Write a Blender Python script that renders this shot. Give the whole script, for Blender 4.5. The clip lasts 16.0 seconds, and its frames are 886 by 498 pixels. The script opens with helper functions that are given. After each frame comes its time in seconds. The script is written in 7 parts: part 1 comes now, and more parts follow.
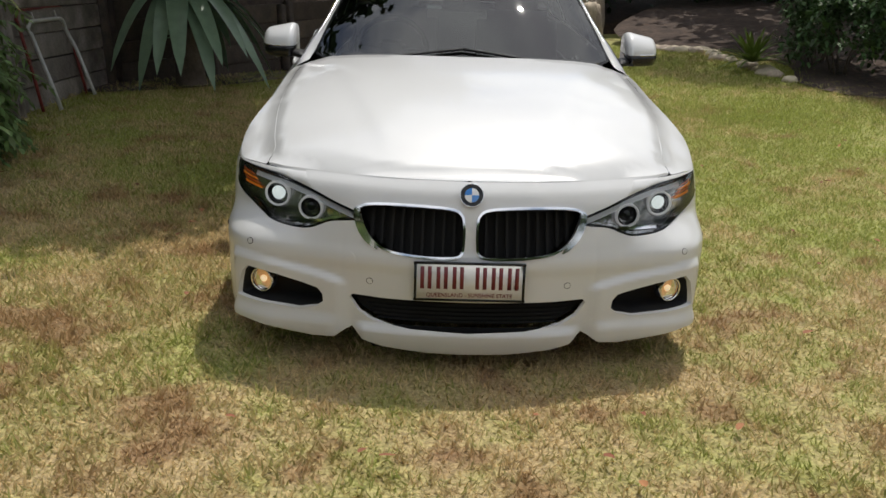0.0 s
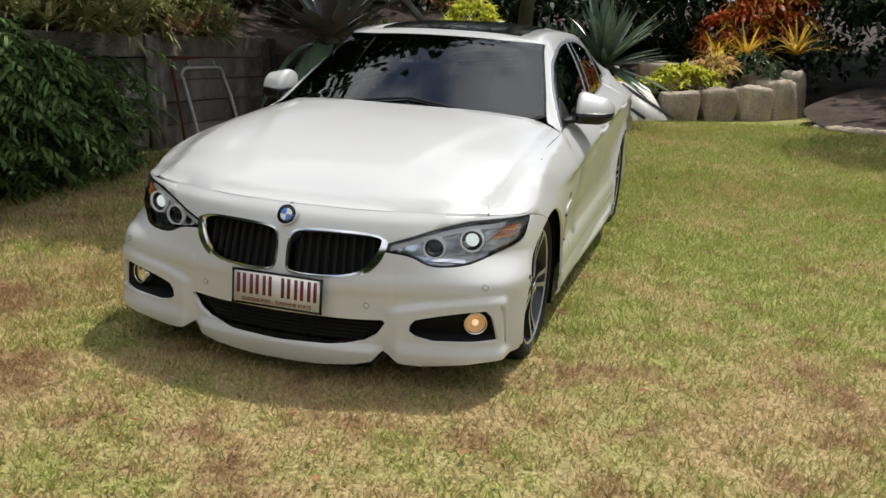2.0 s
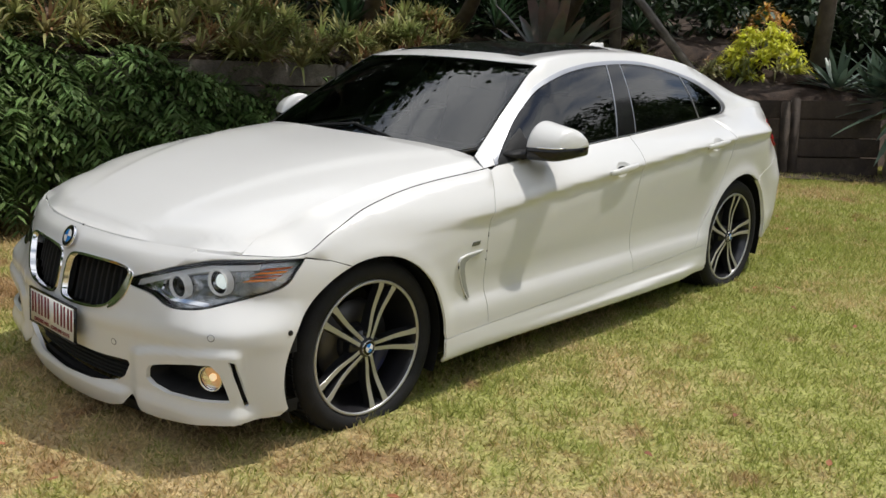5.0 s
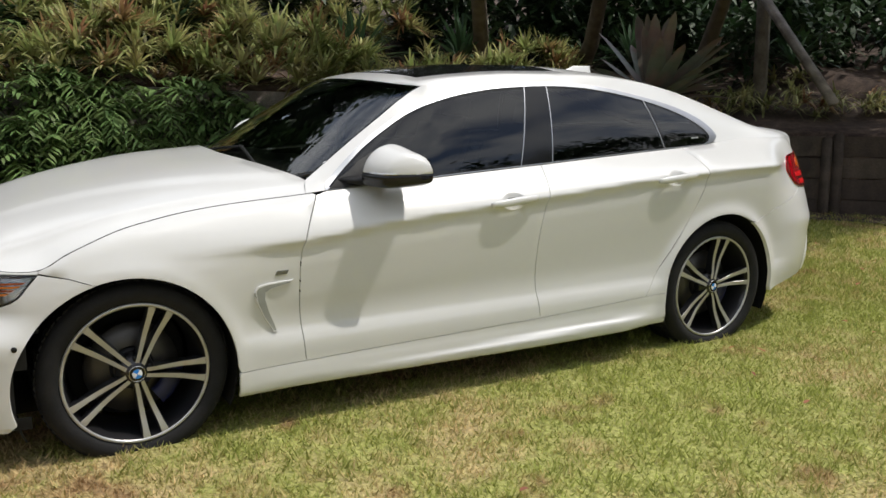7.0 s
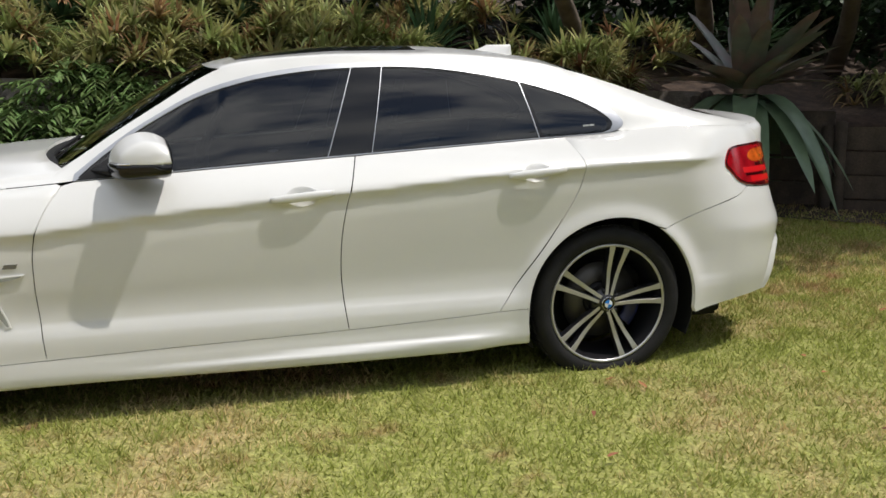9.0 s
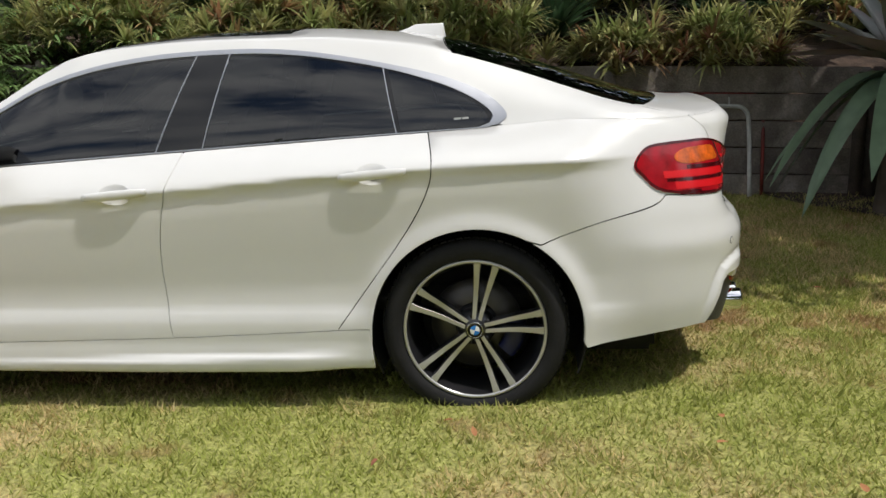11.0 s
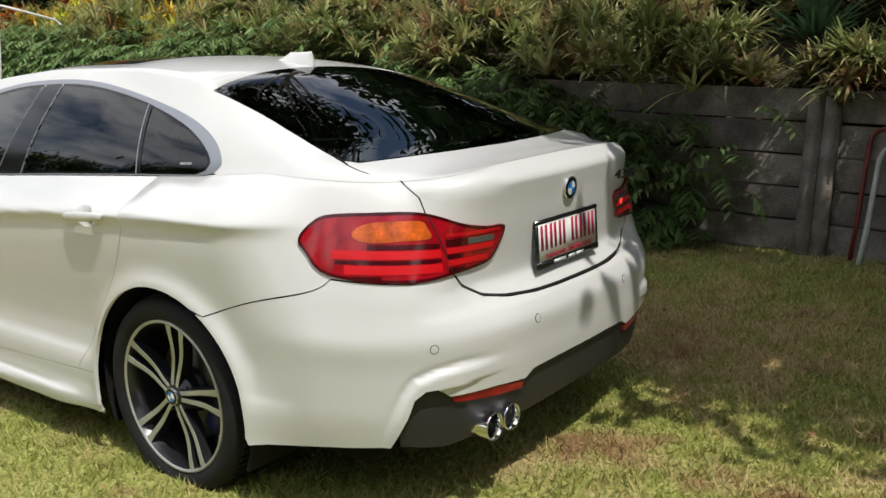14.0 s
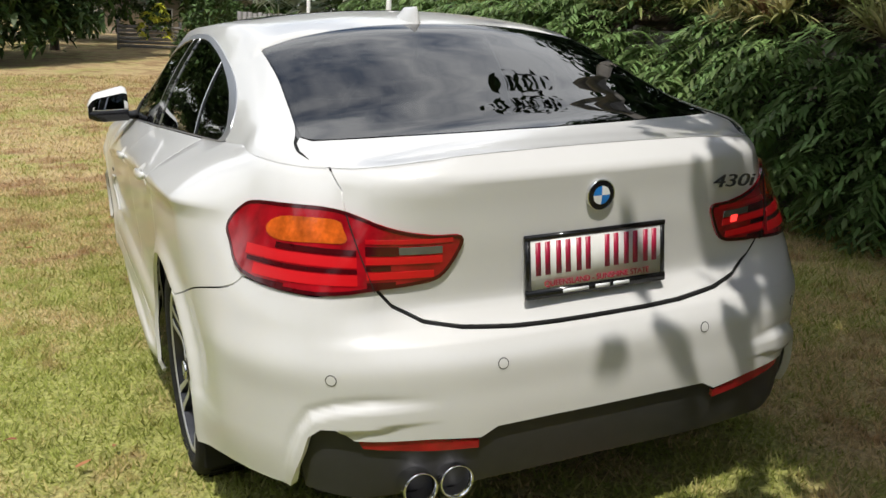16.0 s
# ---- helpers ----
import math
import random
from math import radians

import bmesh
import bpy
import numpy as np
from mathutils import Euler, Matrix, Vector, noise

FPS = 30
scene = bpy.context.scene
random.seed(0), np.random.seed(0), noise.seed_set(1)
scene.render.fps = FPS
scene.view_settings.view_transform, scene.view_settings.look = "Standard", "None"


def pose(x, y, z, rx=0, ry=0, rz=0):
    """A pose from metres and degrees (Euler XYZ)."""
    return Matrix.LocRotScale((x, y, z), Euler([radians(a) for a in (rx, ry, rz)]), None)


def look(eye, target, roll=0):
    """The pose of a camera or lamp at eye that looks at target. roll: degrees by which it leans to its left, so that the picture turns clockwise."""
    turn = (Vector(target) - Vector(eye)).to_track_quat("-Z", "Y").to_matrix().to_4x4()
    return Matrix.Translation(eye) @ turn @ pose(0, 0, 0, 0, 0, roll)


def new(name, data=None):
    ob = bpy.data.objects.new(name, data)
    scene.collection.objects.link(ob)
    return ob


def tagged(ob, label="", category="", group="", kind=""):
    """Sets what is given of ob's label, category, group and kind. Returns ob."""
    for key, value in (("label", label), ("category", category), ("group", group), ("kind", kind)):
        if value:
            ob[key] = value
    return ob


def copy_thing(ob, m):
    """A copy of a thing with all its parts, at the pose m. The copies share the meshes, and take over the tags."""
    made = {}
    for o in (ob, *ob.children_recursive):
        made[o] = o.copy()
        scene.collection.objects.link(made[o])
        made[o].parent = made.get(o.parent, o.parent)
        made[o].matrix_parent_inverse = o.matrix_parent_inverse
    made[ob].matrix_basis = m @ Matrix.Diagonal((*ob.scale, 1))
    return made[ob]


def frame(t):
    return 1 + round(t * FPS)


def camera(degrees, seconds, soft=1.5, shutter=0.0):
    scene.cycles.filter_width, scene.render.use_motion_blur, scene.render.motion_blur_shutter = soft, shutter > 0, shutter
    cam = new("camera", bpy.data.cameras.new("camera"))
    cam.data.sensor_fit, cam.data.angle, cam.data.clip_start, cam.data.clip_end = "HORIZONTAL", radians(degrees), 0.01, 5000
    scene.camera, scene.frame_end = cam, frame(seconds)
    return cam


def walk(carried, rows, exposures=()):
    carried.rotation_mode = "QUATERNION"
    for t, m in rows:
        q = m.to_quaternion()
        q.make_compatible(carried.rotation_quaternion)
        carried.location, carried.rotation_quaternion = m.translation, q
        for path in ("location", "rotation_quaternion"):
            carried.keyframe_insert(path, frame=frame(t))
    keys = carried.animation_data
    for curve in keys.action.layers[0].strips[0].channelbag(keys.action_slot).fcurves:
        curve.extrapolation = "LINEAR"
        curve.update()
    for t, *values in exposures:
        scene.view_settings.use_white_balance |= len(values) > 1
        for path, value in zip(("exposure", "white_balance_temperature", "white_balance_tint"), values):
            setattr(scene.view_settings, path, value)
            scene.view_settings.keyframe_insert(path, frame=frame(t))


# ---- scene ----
cam = camera(52.3, 16.0)
# seconds, eye (m), yaw to the left of +y, pitch, lean (degrees)
ROWS = [
    (0, -0.052, -3.706, 1.389, 0.13, -16.85, -2.26),
    (0.5, 0.390, -3.862, 1.338, 4.60, -15.67, -1.88),
    (1, 0.790, -3.900, 1.296, 7.30, -14.41, -0.02),
    (1.5, 1.203, -3.886, 1.281, 11.80, -12.87, 0.18),
    (2, 1.617, -3.802, 1.262, 17.13, -12.07, -0.19),
    (2.5, 1.965, -3.612, 1.246, 20.99, -11.68, 0.93),
    (3, 2.302, -3.392, 1.206, 26.15, -10.83, 1.25),
    (5.5, 3.488, -1.798, 1.167, 47.22, -9.37, 0.26),
    (6, 3.717, -1.456, 1.130, 51.03, -8.93, 0.57),
    (6.5, 3.913, -1.086, 1.105, 55.39, -8.45, 0.94),
    (7, 4.087, -0.641, 1.120, 59.84, -7.24, 0.72),
    (7.5, 4.258, -0.188, 1.091, 63.68, -6.75, 0.75),
    (8, 4.317, 0.282, 1.079, 67.00, -7.30, 1.16),
    (8.5, 4.353, 0.770, 1.088, 71.45, -7.44, 0.69),
    (11, 4.004, 2.971, 1.178, 95.33, -9.29, 0.37),
    (11.5, 3.842, 3.463, 1.210, 100.80, -9.36, -0.30),
    (12, 3.627, 3.914, 1.230, 106.52, -9.31, 0.58),
    (12.5, 3.383, 4.312, 1.315, 112.20, -8.58, 1.89),
    (13, 3.181, 4.686, 1.347, 118.01, -8.51, 3.50),
    (13.5, 2.893, 4.949, 1.382, 122.74, -8.85, 3.46),
    (14, 2.581, 5.154, 1.407, 127.20, -10.40, 2.38),
    (14.5, 2.208, 5.294, 1.427, 134.07, -12.02, 2.14),
    (15, 1.834, 5.367, 1.451, 141.14, -12.74, 2.07),
    (15.5, 1.511, 5.424, 1.460, 148.49, -13.55, 2.27),
    (16, 1.240, 5.486, 1.479, 155.93, -14.44, 3.29),
]


def aim(x, y, z, yaw, pitch, roll):
    a, b = radians(yaw), radians(pitch)
    ahead = Vector((-math.sin(a) * math.cos(b), math.cos(a) * math.cos(b), math.sin(b)))
    return look((x, y, z), Vector((x, y, z)) + ahead, roll)


walk(cam, [(r[0], aim(*r[1:])) for r in ROWS], ((0, -0.10), (1.0, 0.0), (12.5, 0.0), (14.0, 0.10), (16.0, 0.13)))

# ---- light ----
SUN_TO = Vector((0.265, 0.431, 1.0)).normalized()
world = bpy.data.worlds.new("sky")
scene.world = world
world.use_nodes = True
wn, wl = world.node_tree.nodes, world.node_tree.links
wn.clear()
sky = wn.new("ShaderNodeTexSky")
sky.sky_type = "NISHITA"
sky.sun_disc = False
sky.sun_elevation = math.asin(SUN_TO.z)
sky.sun_rotation = math.atan2(SUN_TO.x, SUN_TO.y)
sky.air_density, sky.dust_density = 1.0, 0.6
coord = wn.new("ShaderNodeTexCoord")
cmap = wn.new("ShaderNodeMapping")
cmap.inputs["Scale"].default_value = (1.0, 1.0, 2.6)
cloud = wn.new("ShaderNodeTexNoise")
cloud.inputs["Scale"].default_value, cloud.inputs["Detail"].default_value, cloud.inputs["Roughness"].default_value = 3.1, 10.0, 0.60
ramp = wn.new("ShaderNodeValToRGB")
ramp.color_ramp.elements[0].position, ramp.color_ramp.elements[1].position = 0.37, 0.57
ramp.color_ramp.elements[0].color, ramp.color_ramp.elements[1].color = (0, 0, 0, 1), (1, 1, 1, 1)
cmix = wn.new("ShaderNodeMix")
cmix.data_type = "RGBA"
cmix.inputs["B"].default_value = (11.0, 11.2, 11.5, 1)
wbg = wn.new("ShaderNodeBackground")
wbg.inputs["Strength"].default_value = 0.106
wout = wn.new("ShaderNodeOutputWorld")
wl.new(coord.outputs["Generated"], cmap.inputs["Vector"])
wl.new(cmap.outputs["Vector"], cloud.inputs["Vector"])
wl.new(cloud.outputs["Fac"], ramp.inputs["Fac"])
wl.new(ramp.outputs["Color"], cmix.inputs["Factor"])
wl.new(sky.outputs["Color"], cmix.inputs["A"])
wl.new(cmix.outputs["Result"], wbg.inputs["Color"])
wl.new(wbg.outputs["Background"], wout.inputs["Surface"])

sun = new("sun", bpy.data.lights.new("sun", "SUN"))
sun.data.energy, sun.data.angle, sun.data.color = 3.45, radians(0.53), (1.0, 0.95, 0.87)
sun.matrix_world = look(SUN_TO * 30, (0, 0, 0))


# ---- materials ----
def material(name, color, rough=0.5, metal=0.0, spec=0.5, vary=0.0, scale=20.0, fine=0.0, fine_scale=200.0, bump=0.0, bump_scale=100.0, coat=0.0, two=None, two_scale=3.0, island=0.0, rnd=0.0, transl=0.0):
    """Principled surface with colour variation at two scales and fine relief."""
    m = bpy.data.materials.new(name)
    m.use_nodes = True
    nt = m.node_tree
    n, l = nt.nodes, nt.links
    b = n["Principled BSDF"]
    b.inputs["Roughness"].default_value, b.inputs["Metallic"].default_value = rough, metal
    b.inputs["Specular IOR Level"].default_value = spec
    b.inputs["Coat Weight"].default_value, b.inputs["Coat Roughness"].default_value = coat, 0.05
    tc = n.new("ShaderNodeTexCoord")
    col = n.new("ShaderNodeRGB")
    col.outputs[0].default_value = (*color, 1)
    out = col.outputs[0]
    if two:
        tx = n.new("ShaderNodeTexNoise")
        tx.inputs["Scale"].default_value, tx.inputs["Detail"].default_value = two_scale, 5.0
        rp = n.new("ShaderNodeValToRGB")
        rp.color_ramp.elements[0].position, rp.color_ramp.elements[1].position = 0.4, 0.62
        mx = n.new("ShaderNodeMix")
        mx.data_type = "RGBA"
        mx.inputs["B"].default_value = (*two, 1)
        l.new(tc.outputs["Object"], tx.inputs["Vector"])
        l.new(tx.outputs["Fac"], rp.inputs["Fac"])
        l.new(rp.outputs["Color"], mx.inputs["Factor"])
        l.new(out, mx.inputs["A"])
        out = mx.outputs["Result"]
    for amount, size in ((vary, scale), (fine, fine_scale)):
        if amount:
            tx = n.new("ShaderNodeTexNoise")
            tx.inputs["Scale"].default_value, tx.inputs["Detail"].default_value = size, 6.0
            hs = n.new("ShaderNodeHueSaturation")
            mr = n.new("ShaderNodeMapRange")
            mr.inputs["From Min"].default_value, mr.inputs["From Max"].default_value = 0.25, 0.75
            mr.inputs["To Min"].default_value, mr.inputs["To Max"].default_value = 1 - amount, 1 + amount
            l.new(tc.outputs["Object"], tx.inputs["Vector"])
            l.new(tx.outputs["Fac"], mr.inputs["Value"])
            l.new(mr.outputs["Result"], hs.inputs["Value"])
            l.new(out, hs.inputs["Color"])
            out = hs.outputs["Color"]
    for amount, kind in ((island, "geo"), (rnd, "obj")):
        if amount:
            src = n.new("ShaderNodeNewGeometry" if kind == "geo" else "ShaderNodeObjectInfo")
            hs = n.new("ShaderNodeHueSaturation")
            mr = n.new("ShaderNodeMapRange")
            mr.inputs["To Min"].default_value, mr.inputs["To Max"].default_value = 1 - amount, 1 + amount
            hm = n.new("ShaderNodeMapRange")
            hm.inputs["To Min"].default_value, hm.inputs["To Max"].default_value = 0.5 - 0.035 * amount, 0.5 + 0.035 * amount
            r = src.outputs["Random Per Island" if kind == "geo" else "Random"]
            l.new(r, mr.inputs["Value"])
            l.new(r, hm.inputs["Value"])
            l.new(mr.outputs["Result"], hs.inputs["Value"])
            l.new(hm.outputs["Result"], hs.inputs["Hue"])
            l.new(out, hs.inputs["Color"])
            out = hs.outputs["Color"]
    l.new(out, b.inputs["Base Color"])
    if bump:
        tx = n.new("ShaderNodeTexNoise")
        tx.inputs["Scale"].default_value, tx.inputs["Detail"].default_value = bump_scale, 6.0
        bp = n.new("ShaderNodeBump")
        bp.inputs["Strength"].default_value, bp.inputs["Distance"].default_value = bump, 0.01
        l.new(tc.outputs["Object"], tx.inputs["Vector"])
        l.new(tx.outputs["Fac"], bp.inputs["Height"])
        l.new(bp.outputs["Normal"], b.inputs["Normal"])
    if transl:
        tr = n.new("ShaderNodeBsdfTranslucent")
        mx = n.new("ShaderNodeMixShader")
        mx.inputs["Fac"].default_value = transl
        l.new(out, tr.inputs["Color"])
        l.new(b.outputs["BSDF"], mx.inputs[1])
        l.new(tr.outputs["BSDF"], mx.inputs[2])
        l.new(mx.outputs["Shader"], n["Material Output"].inputs["Surface"])
    return m


def glass(name, tint, ior=1.5, rough=0.0):
    """A pane: a tinted see-through sheet with a mirror gloss by Fresnel."""
    m = bpy.data.materials.new(name)
    m.use_nodes = True
    n, l = m.node_tree.nodes, m.node_tree.links
    n.remove(n["Principled BSDF"])
    tr, gl, fr, mx = (n.new(k) for k in ("ShaderNodeBsdfTransparent", "ShaderNodeBsdfGlossy", "ShaderNodeFresnel", "ShaderNodeMixShader"))
    tr.inputs["Color"].default_value = (*tint, 1)
    gl.inputs["Roughness"].default_value = rough
    gl.inputs["Color"].default_value = (1, 1, 1, 1)
    fr.inputs["IOR"].default_value = ior
    l.new(fr.outputs["Fac"], mx.inputs["Fac"])
    l.new(tr.outputs["BSDF"], mx.inputs[1])
    l.new(gl.outputs["BSDF"], mx.inputs[2])
    l.new(mx.outputs["Shader"], n["Material Output"].inputs["Surface"])
    return m


def glow(name, color, strength, base=(0.8, 0.8, 0.8)):
    m = material(name, base, rough=0.25)
    b = m.node_tree.nodes["Principled BSDF"]
    b.inputs["Emission Color"].default_value = (*color, 1)
    b.inputs["Emission Strength"].default_value = strength
    return m


PAINT = material("pearl_white_paint", (0.655, 0.655, 0.65), rough=0.36, spec=0.5, coat=0.8, vary=0.02, scale=2.0, fine=0.012, fine_scale=900.0)
SATIN = material("satin_aluminium", (0.42, 0.43, 0.46), rough=0.36, metal=0.85, fine=0.02, fine_scale=300.0)
CHROME = material("chrome", (0.78, 0.78, 0.80), rough=0.08, metal=1.0, vary=0.02, scale=6.0)
BLACK_GLOSS = material("gloss_black_trim", (0.010, 0.010, 0.011), rough=0.10, spec=0.4, vary=0.1, scale=5.0)
BLACK_MATT = material("matt_black_plastic", (0.010, 0.010, 0.011), rough=0.55, spec=0.3, vary=0.2, scale=30.0, bump=0.1, bump_scale=400.0)
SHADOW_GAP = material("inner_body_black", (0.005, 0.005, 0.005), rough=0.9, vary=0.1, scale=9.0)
GREY_PLASTIC = material("dark_grey_plastic", (0.030, 0.030, 0.032), rough=0.5, vary=0.12, scale=25.0, bump=0.08, bump_scale=300.0)
RUBBER = material("tyre_rubber", (0.013, 0.013, 0.014), rough=0.78, spec=0.3, vary=0.25, scale=14.0, fine=0.2, fine_scale=160.0, bump=0.2, bump_scale=220.0)
RIM_DARK = material("dark_grey_rim_paint", (0.030, 0.030, 0.034), rough=0.28, metal=0.55, coat=0.5, vary=0.08, scale=12.0)
RIM_CUT = material("machined_rim_face", (0.50, 0.50, 0.50), rough=0.30, metal=0.6, vary=0.05, scale=10.0, fine=0.04, fine_scale=500.0)
DISC = material("brake_disc_steel", (0.10, 0.095, 0.09), rough=0.45, metal=0.9, vary=0.1, scale=20.0)
CALIPER = material("blue_caliper_paint", (0.007, 0.010, 0.055), rough=0.35, vary=0.1, scale=20.0)
CAR_GLASS = glass("tinted_side_glass", (0.10, 0.115, 0.11), 1.62)
SCREEN_GLASS = glass("windscreen_glass", (0.46, 0.50, 0.47), 1.8, 0.012)
REAR_GLASS = glass("dark_rear_glass", (0.05, 0.055, 0.055), 1.62)
LENS_GLASS = glass("clear_lens", (0.93, 0.94, 0.95), 1.45)
MIRROR_GLASS = material("mirror_glass", (0.42, 0.43, 0.45), rough=0.02, metal=1.0, vary=0.02, scale=3.0)
RED_LENS = material("red_lamp_lens", (0.50, 0.006, 0.012), rough=0.12, spec=0.45, coat=0.35, vary=0.15, scale=30.0)
RED_DARK = material("dark_red_lamp_lens", (0.30, 0.004, 0.010), rough=0.12, spec=0.45, coat=0.5, vary=0.4, scale=22.0)
RED_LIT = glow("lit_red_lamp_bar", (1.0, 0.012, 0.018), 0.07, (0.52, 0.006, 0.010))
RED_DEEP = material("deep_red_lamp_lens", (0.055, 0.002, 0.004), rough=0.12, spec=0.45, coat=0.35, vary=0.2, scale=30.0)
RED_BEAM = glow("lit_red_lamp_spot", (1.0, 0.05, 0.04), 1.6, (0.6, 0.01, 0.012))
AMBER = material("amber_lens", (0.52, 0.095, 0.010), rough=0.15, spec=0.4, coat=0.4, vary=0.55, scale=24.0, fine=0.2, fine_scale=90.0)
LAMP_LIT = glow("lit_headlamp", (0.90, 1.0, 0.96), 0.65, (0.5, 0.5, 0.5))
RING_LIT = glow("lit_daylight_ring", (1.0, 1.0, 0.98), 0.14, (0.62, 0.62, 0.62))
LAMP_BOWL = material("lamp_bowl_bright", (0.40, 0.40, 0.40), rough=0.16, metal=0.9, vary=0.55, scale=16.0, bump=0.6, bump_scale=26.0)
# Grey for the shade painted into the breather slot, and for the window sticker.
BREATHER_GREY = material("breather_shade_sticker_grey", (0.30, 0.31, 0.30), rough=0.4, vary=0.1, scale=20.0, coat=0.4)
AMBER_RIB = material("amber_lamp_rib", (0.70, 0.14, 0.03), rough=0.2, spec=0.5, coat=0.5, vary=0.35, scale=60.0)
SEAT_GREY = material("grey_seat_leather", (0.13, 0.125, 0.12), rough=0.5, vary=0.15, scale=18.0, bump=0.15, bump_scale=250.0)
# Unlit amber lens: the weak glow stands in for sunlight on it.
AMBER_SUN = glow("amber_lens_sun_glow", (1.0, 0.30, 0.03), 0.16, (0.75, 0.20, 0.02))
FOG_BULB = glow("lit_fog_bulb", (1.0, 0.70, 0.38), 0.75)
FOG_LIT = glow("lit_fog_lamp", (1.0, 0.50, 0.16), 0.22, (0.45, 0.33, 0.22))
RING_WHITE = material("daylight_ring", (0.84, 0.85, 0.86), rough=0.2, spec=0.6, vary=0.05, scale=30.0)
LAMP_GREY = material("lamp_bowl_grey", (0.20, 0.20, 0.21), rough=0.25, metal=0.6, vary=0.1, scale=30.0)
BADGE_BLUE = material("badge_blue", (0.02, 0.20, 0.62), rough=0.2, coat=0.8, vary=0.03, scale=30.0)
BADGE_WHITE = material("badge_white", (0.80, 0.82, 0.84), rough=0.2, coat=0.8, vary=0.02, scale=30.0)
PLATE_WHITE = material("plate_white", (0.72, 0.72, 0.70), rough=0.35, vary=0.04, scale=25.0)
PLATE_MAROON = material("plate_maroon", (0.17, 0.022, 0.028), rough=0.4, vary=0.06, scale=25.0)
LEATHER = material("black_leather", (0.022, 0.021, 0.020), rough=0.5, vary=0.15, scale=18.0, bump=0.15, bump_scale=250.0)


# ---- mesh helpers ----
def part(name, bm, mat, parent, label="", smooth=True):
    me = bpy.data.meshes.new(name)
    bm.normal_update()
    bm.to_mesh(me)
    bm.free()
    return hang(name, me, mat, parent, label, smooth)


def hang(name, me, mat, parent, label="", smooth=True):
    for k in mat if isinstance(mat, (list, tuple)) else (mat,):
        me.materials.append(k)
    if smooth:
        me.shade_smooth()
    ob = new(name, me)
    ob.parent = parent
    return tagged(ob, label)


def thing(name, label, category, m=None, group="", kind=""):
    e = new(name)
    e.empty_display_size = 0.1
    if m is not None:
        e.matrix_world = m
    return tagged(e, label, category, group, kind)


def curve(*pts):
    """A smooth monotone curve through (a, b) points."""
    xs, ys = [p[0] for p in pts], [p[1] for p in pts]
    d = [(ys[i + 1] - ys[i]) / (xs[i + 1] - xs[i]) for i in range(len(xs) - 1)]
    g = [d[0]] + [0 if a * b <= 0 else 2 * a * b / (a + b) for a, b in zip(d, d[1:])] + [d[-1]]

    def at(x):
        x = min(max(x, xs[0]), xs[-1])
        i = 0
        while i < len(xs) - 2 and x > xs[i + 1]:
            i += 1
        h = xs[i + 1] - xs[i]
        t = (x - xs[i]) / h
        return (1 + 2 * t) * (1 - t) ** 2 * ys[i] + t * (1 - t) ** 2 * h * g[i] + t * t * (3 - 2 * t) * ys[i + 1] + t * t * (t - 1) * h * g[i + 1]

    return at


def step(a, b, x):
    t = min(max((x - a) / (b - a), 0), 1)
    return t * t * (3 - 2 * t)


def box(bm, size, at=(0, 0, 0), bevel=0.0, turn=None):
    r = bmesh.ops.create_cube(bm, size=1)
    m = Matrix.Translation(at) @ (turn or Matrix()) @ Matrix.Diagonal((*size, 1))
    bmesh.ops.transform(bm, matrix=m, verts=r["verts"])
    if bevel:
        es = list({e for v in r["verts"] for e in v.link_edges})
        bmesh.ops.bevel(bm, geom=es, offset=bevel, segments=2, affect="EDGES", clamp_overlap=True)
    return r["verts"]


def lathe(bm, profile, seg=48, m=None, a0=0.0, a1=2 * math.pi):
    """Turns (r, x) points round the x axis."""
    full = abs(a1 - a0 - 2 * math.pi) < 1e-6
    rings = []
    m = m or Matrix()
    for k in range(seg if full else seg + 1):
        a = a0 + (a1 - a0) * k / seg
        rings.append([bm.verts.new(m @ Vector((x, r * math.sin(a), r * math.cos(a)))) for r, x in profile])
    n = len(rings)
    for k in range(n if full else n - 1):
        for i in range(len(profile) - 1):
            q = [rings[k][i], rings[k][i + 1], rings[(k + 1) % n][i + 1], rings[(k + 1) % n][i]]
            try:
                bm.faces.new(q)
            except ValueError:
                pass


def tube(bm, pts, r, seg=8, closed=False, r_end=None):
    """A round bar along points."""
    pts = [Vector(p) for p in pts]
    rings = []
    up = Vector((0.31, 0.17, 0.93)).normalized()
    for i, p in enumerate(pts):
        a, b = pts[i - 1] if i or closed else p, pts[(i + 1) % len(pts)] if i < len(pts) - 1 or closed else p
        d = (b - a).normalized()
        u = d.cross(up).normalized()
        v = u.cross(d)
        rr = r if r_end is None else r + (r_end - r) * i / (len(pts) - 1)
        rings.append([bm.verts.new(p + rr * (math.cos(t) * u + math.sin(t) * v)) for t in [2 * math.pi * k / seg for k in range(seg)]])
    for i in range(len(rings) if closed else len(rings) - 1):
        a, b = rings[i], rings[(i + 1) % len(rings)]
        for k in range(seg):
            bm.faces.new((a[k], a[(k + 1) % seg], b[(k + 1) % seg], b[k]))
    if not closed:
        bm.faces.new(rings[0][::-1])
        bm.faces.new(rings[-1])


def inside(p, poly):
    x, y = p
    hit = False
    j = len(poly) - 1
    for i in range(len(poly)):
        (xi, yi), (xj, yj) = poly[i], poly[j]
        if (yi > y) != (yj > y) and x < (xj - xi) * (y - yi) / (yj - yi) + xi:
            hit = not hit
        j = i
    return hit


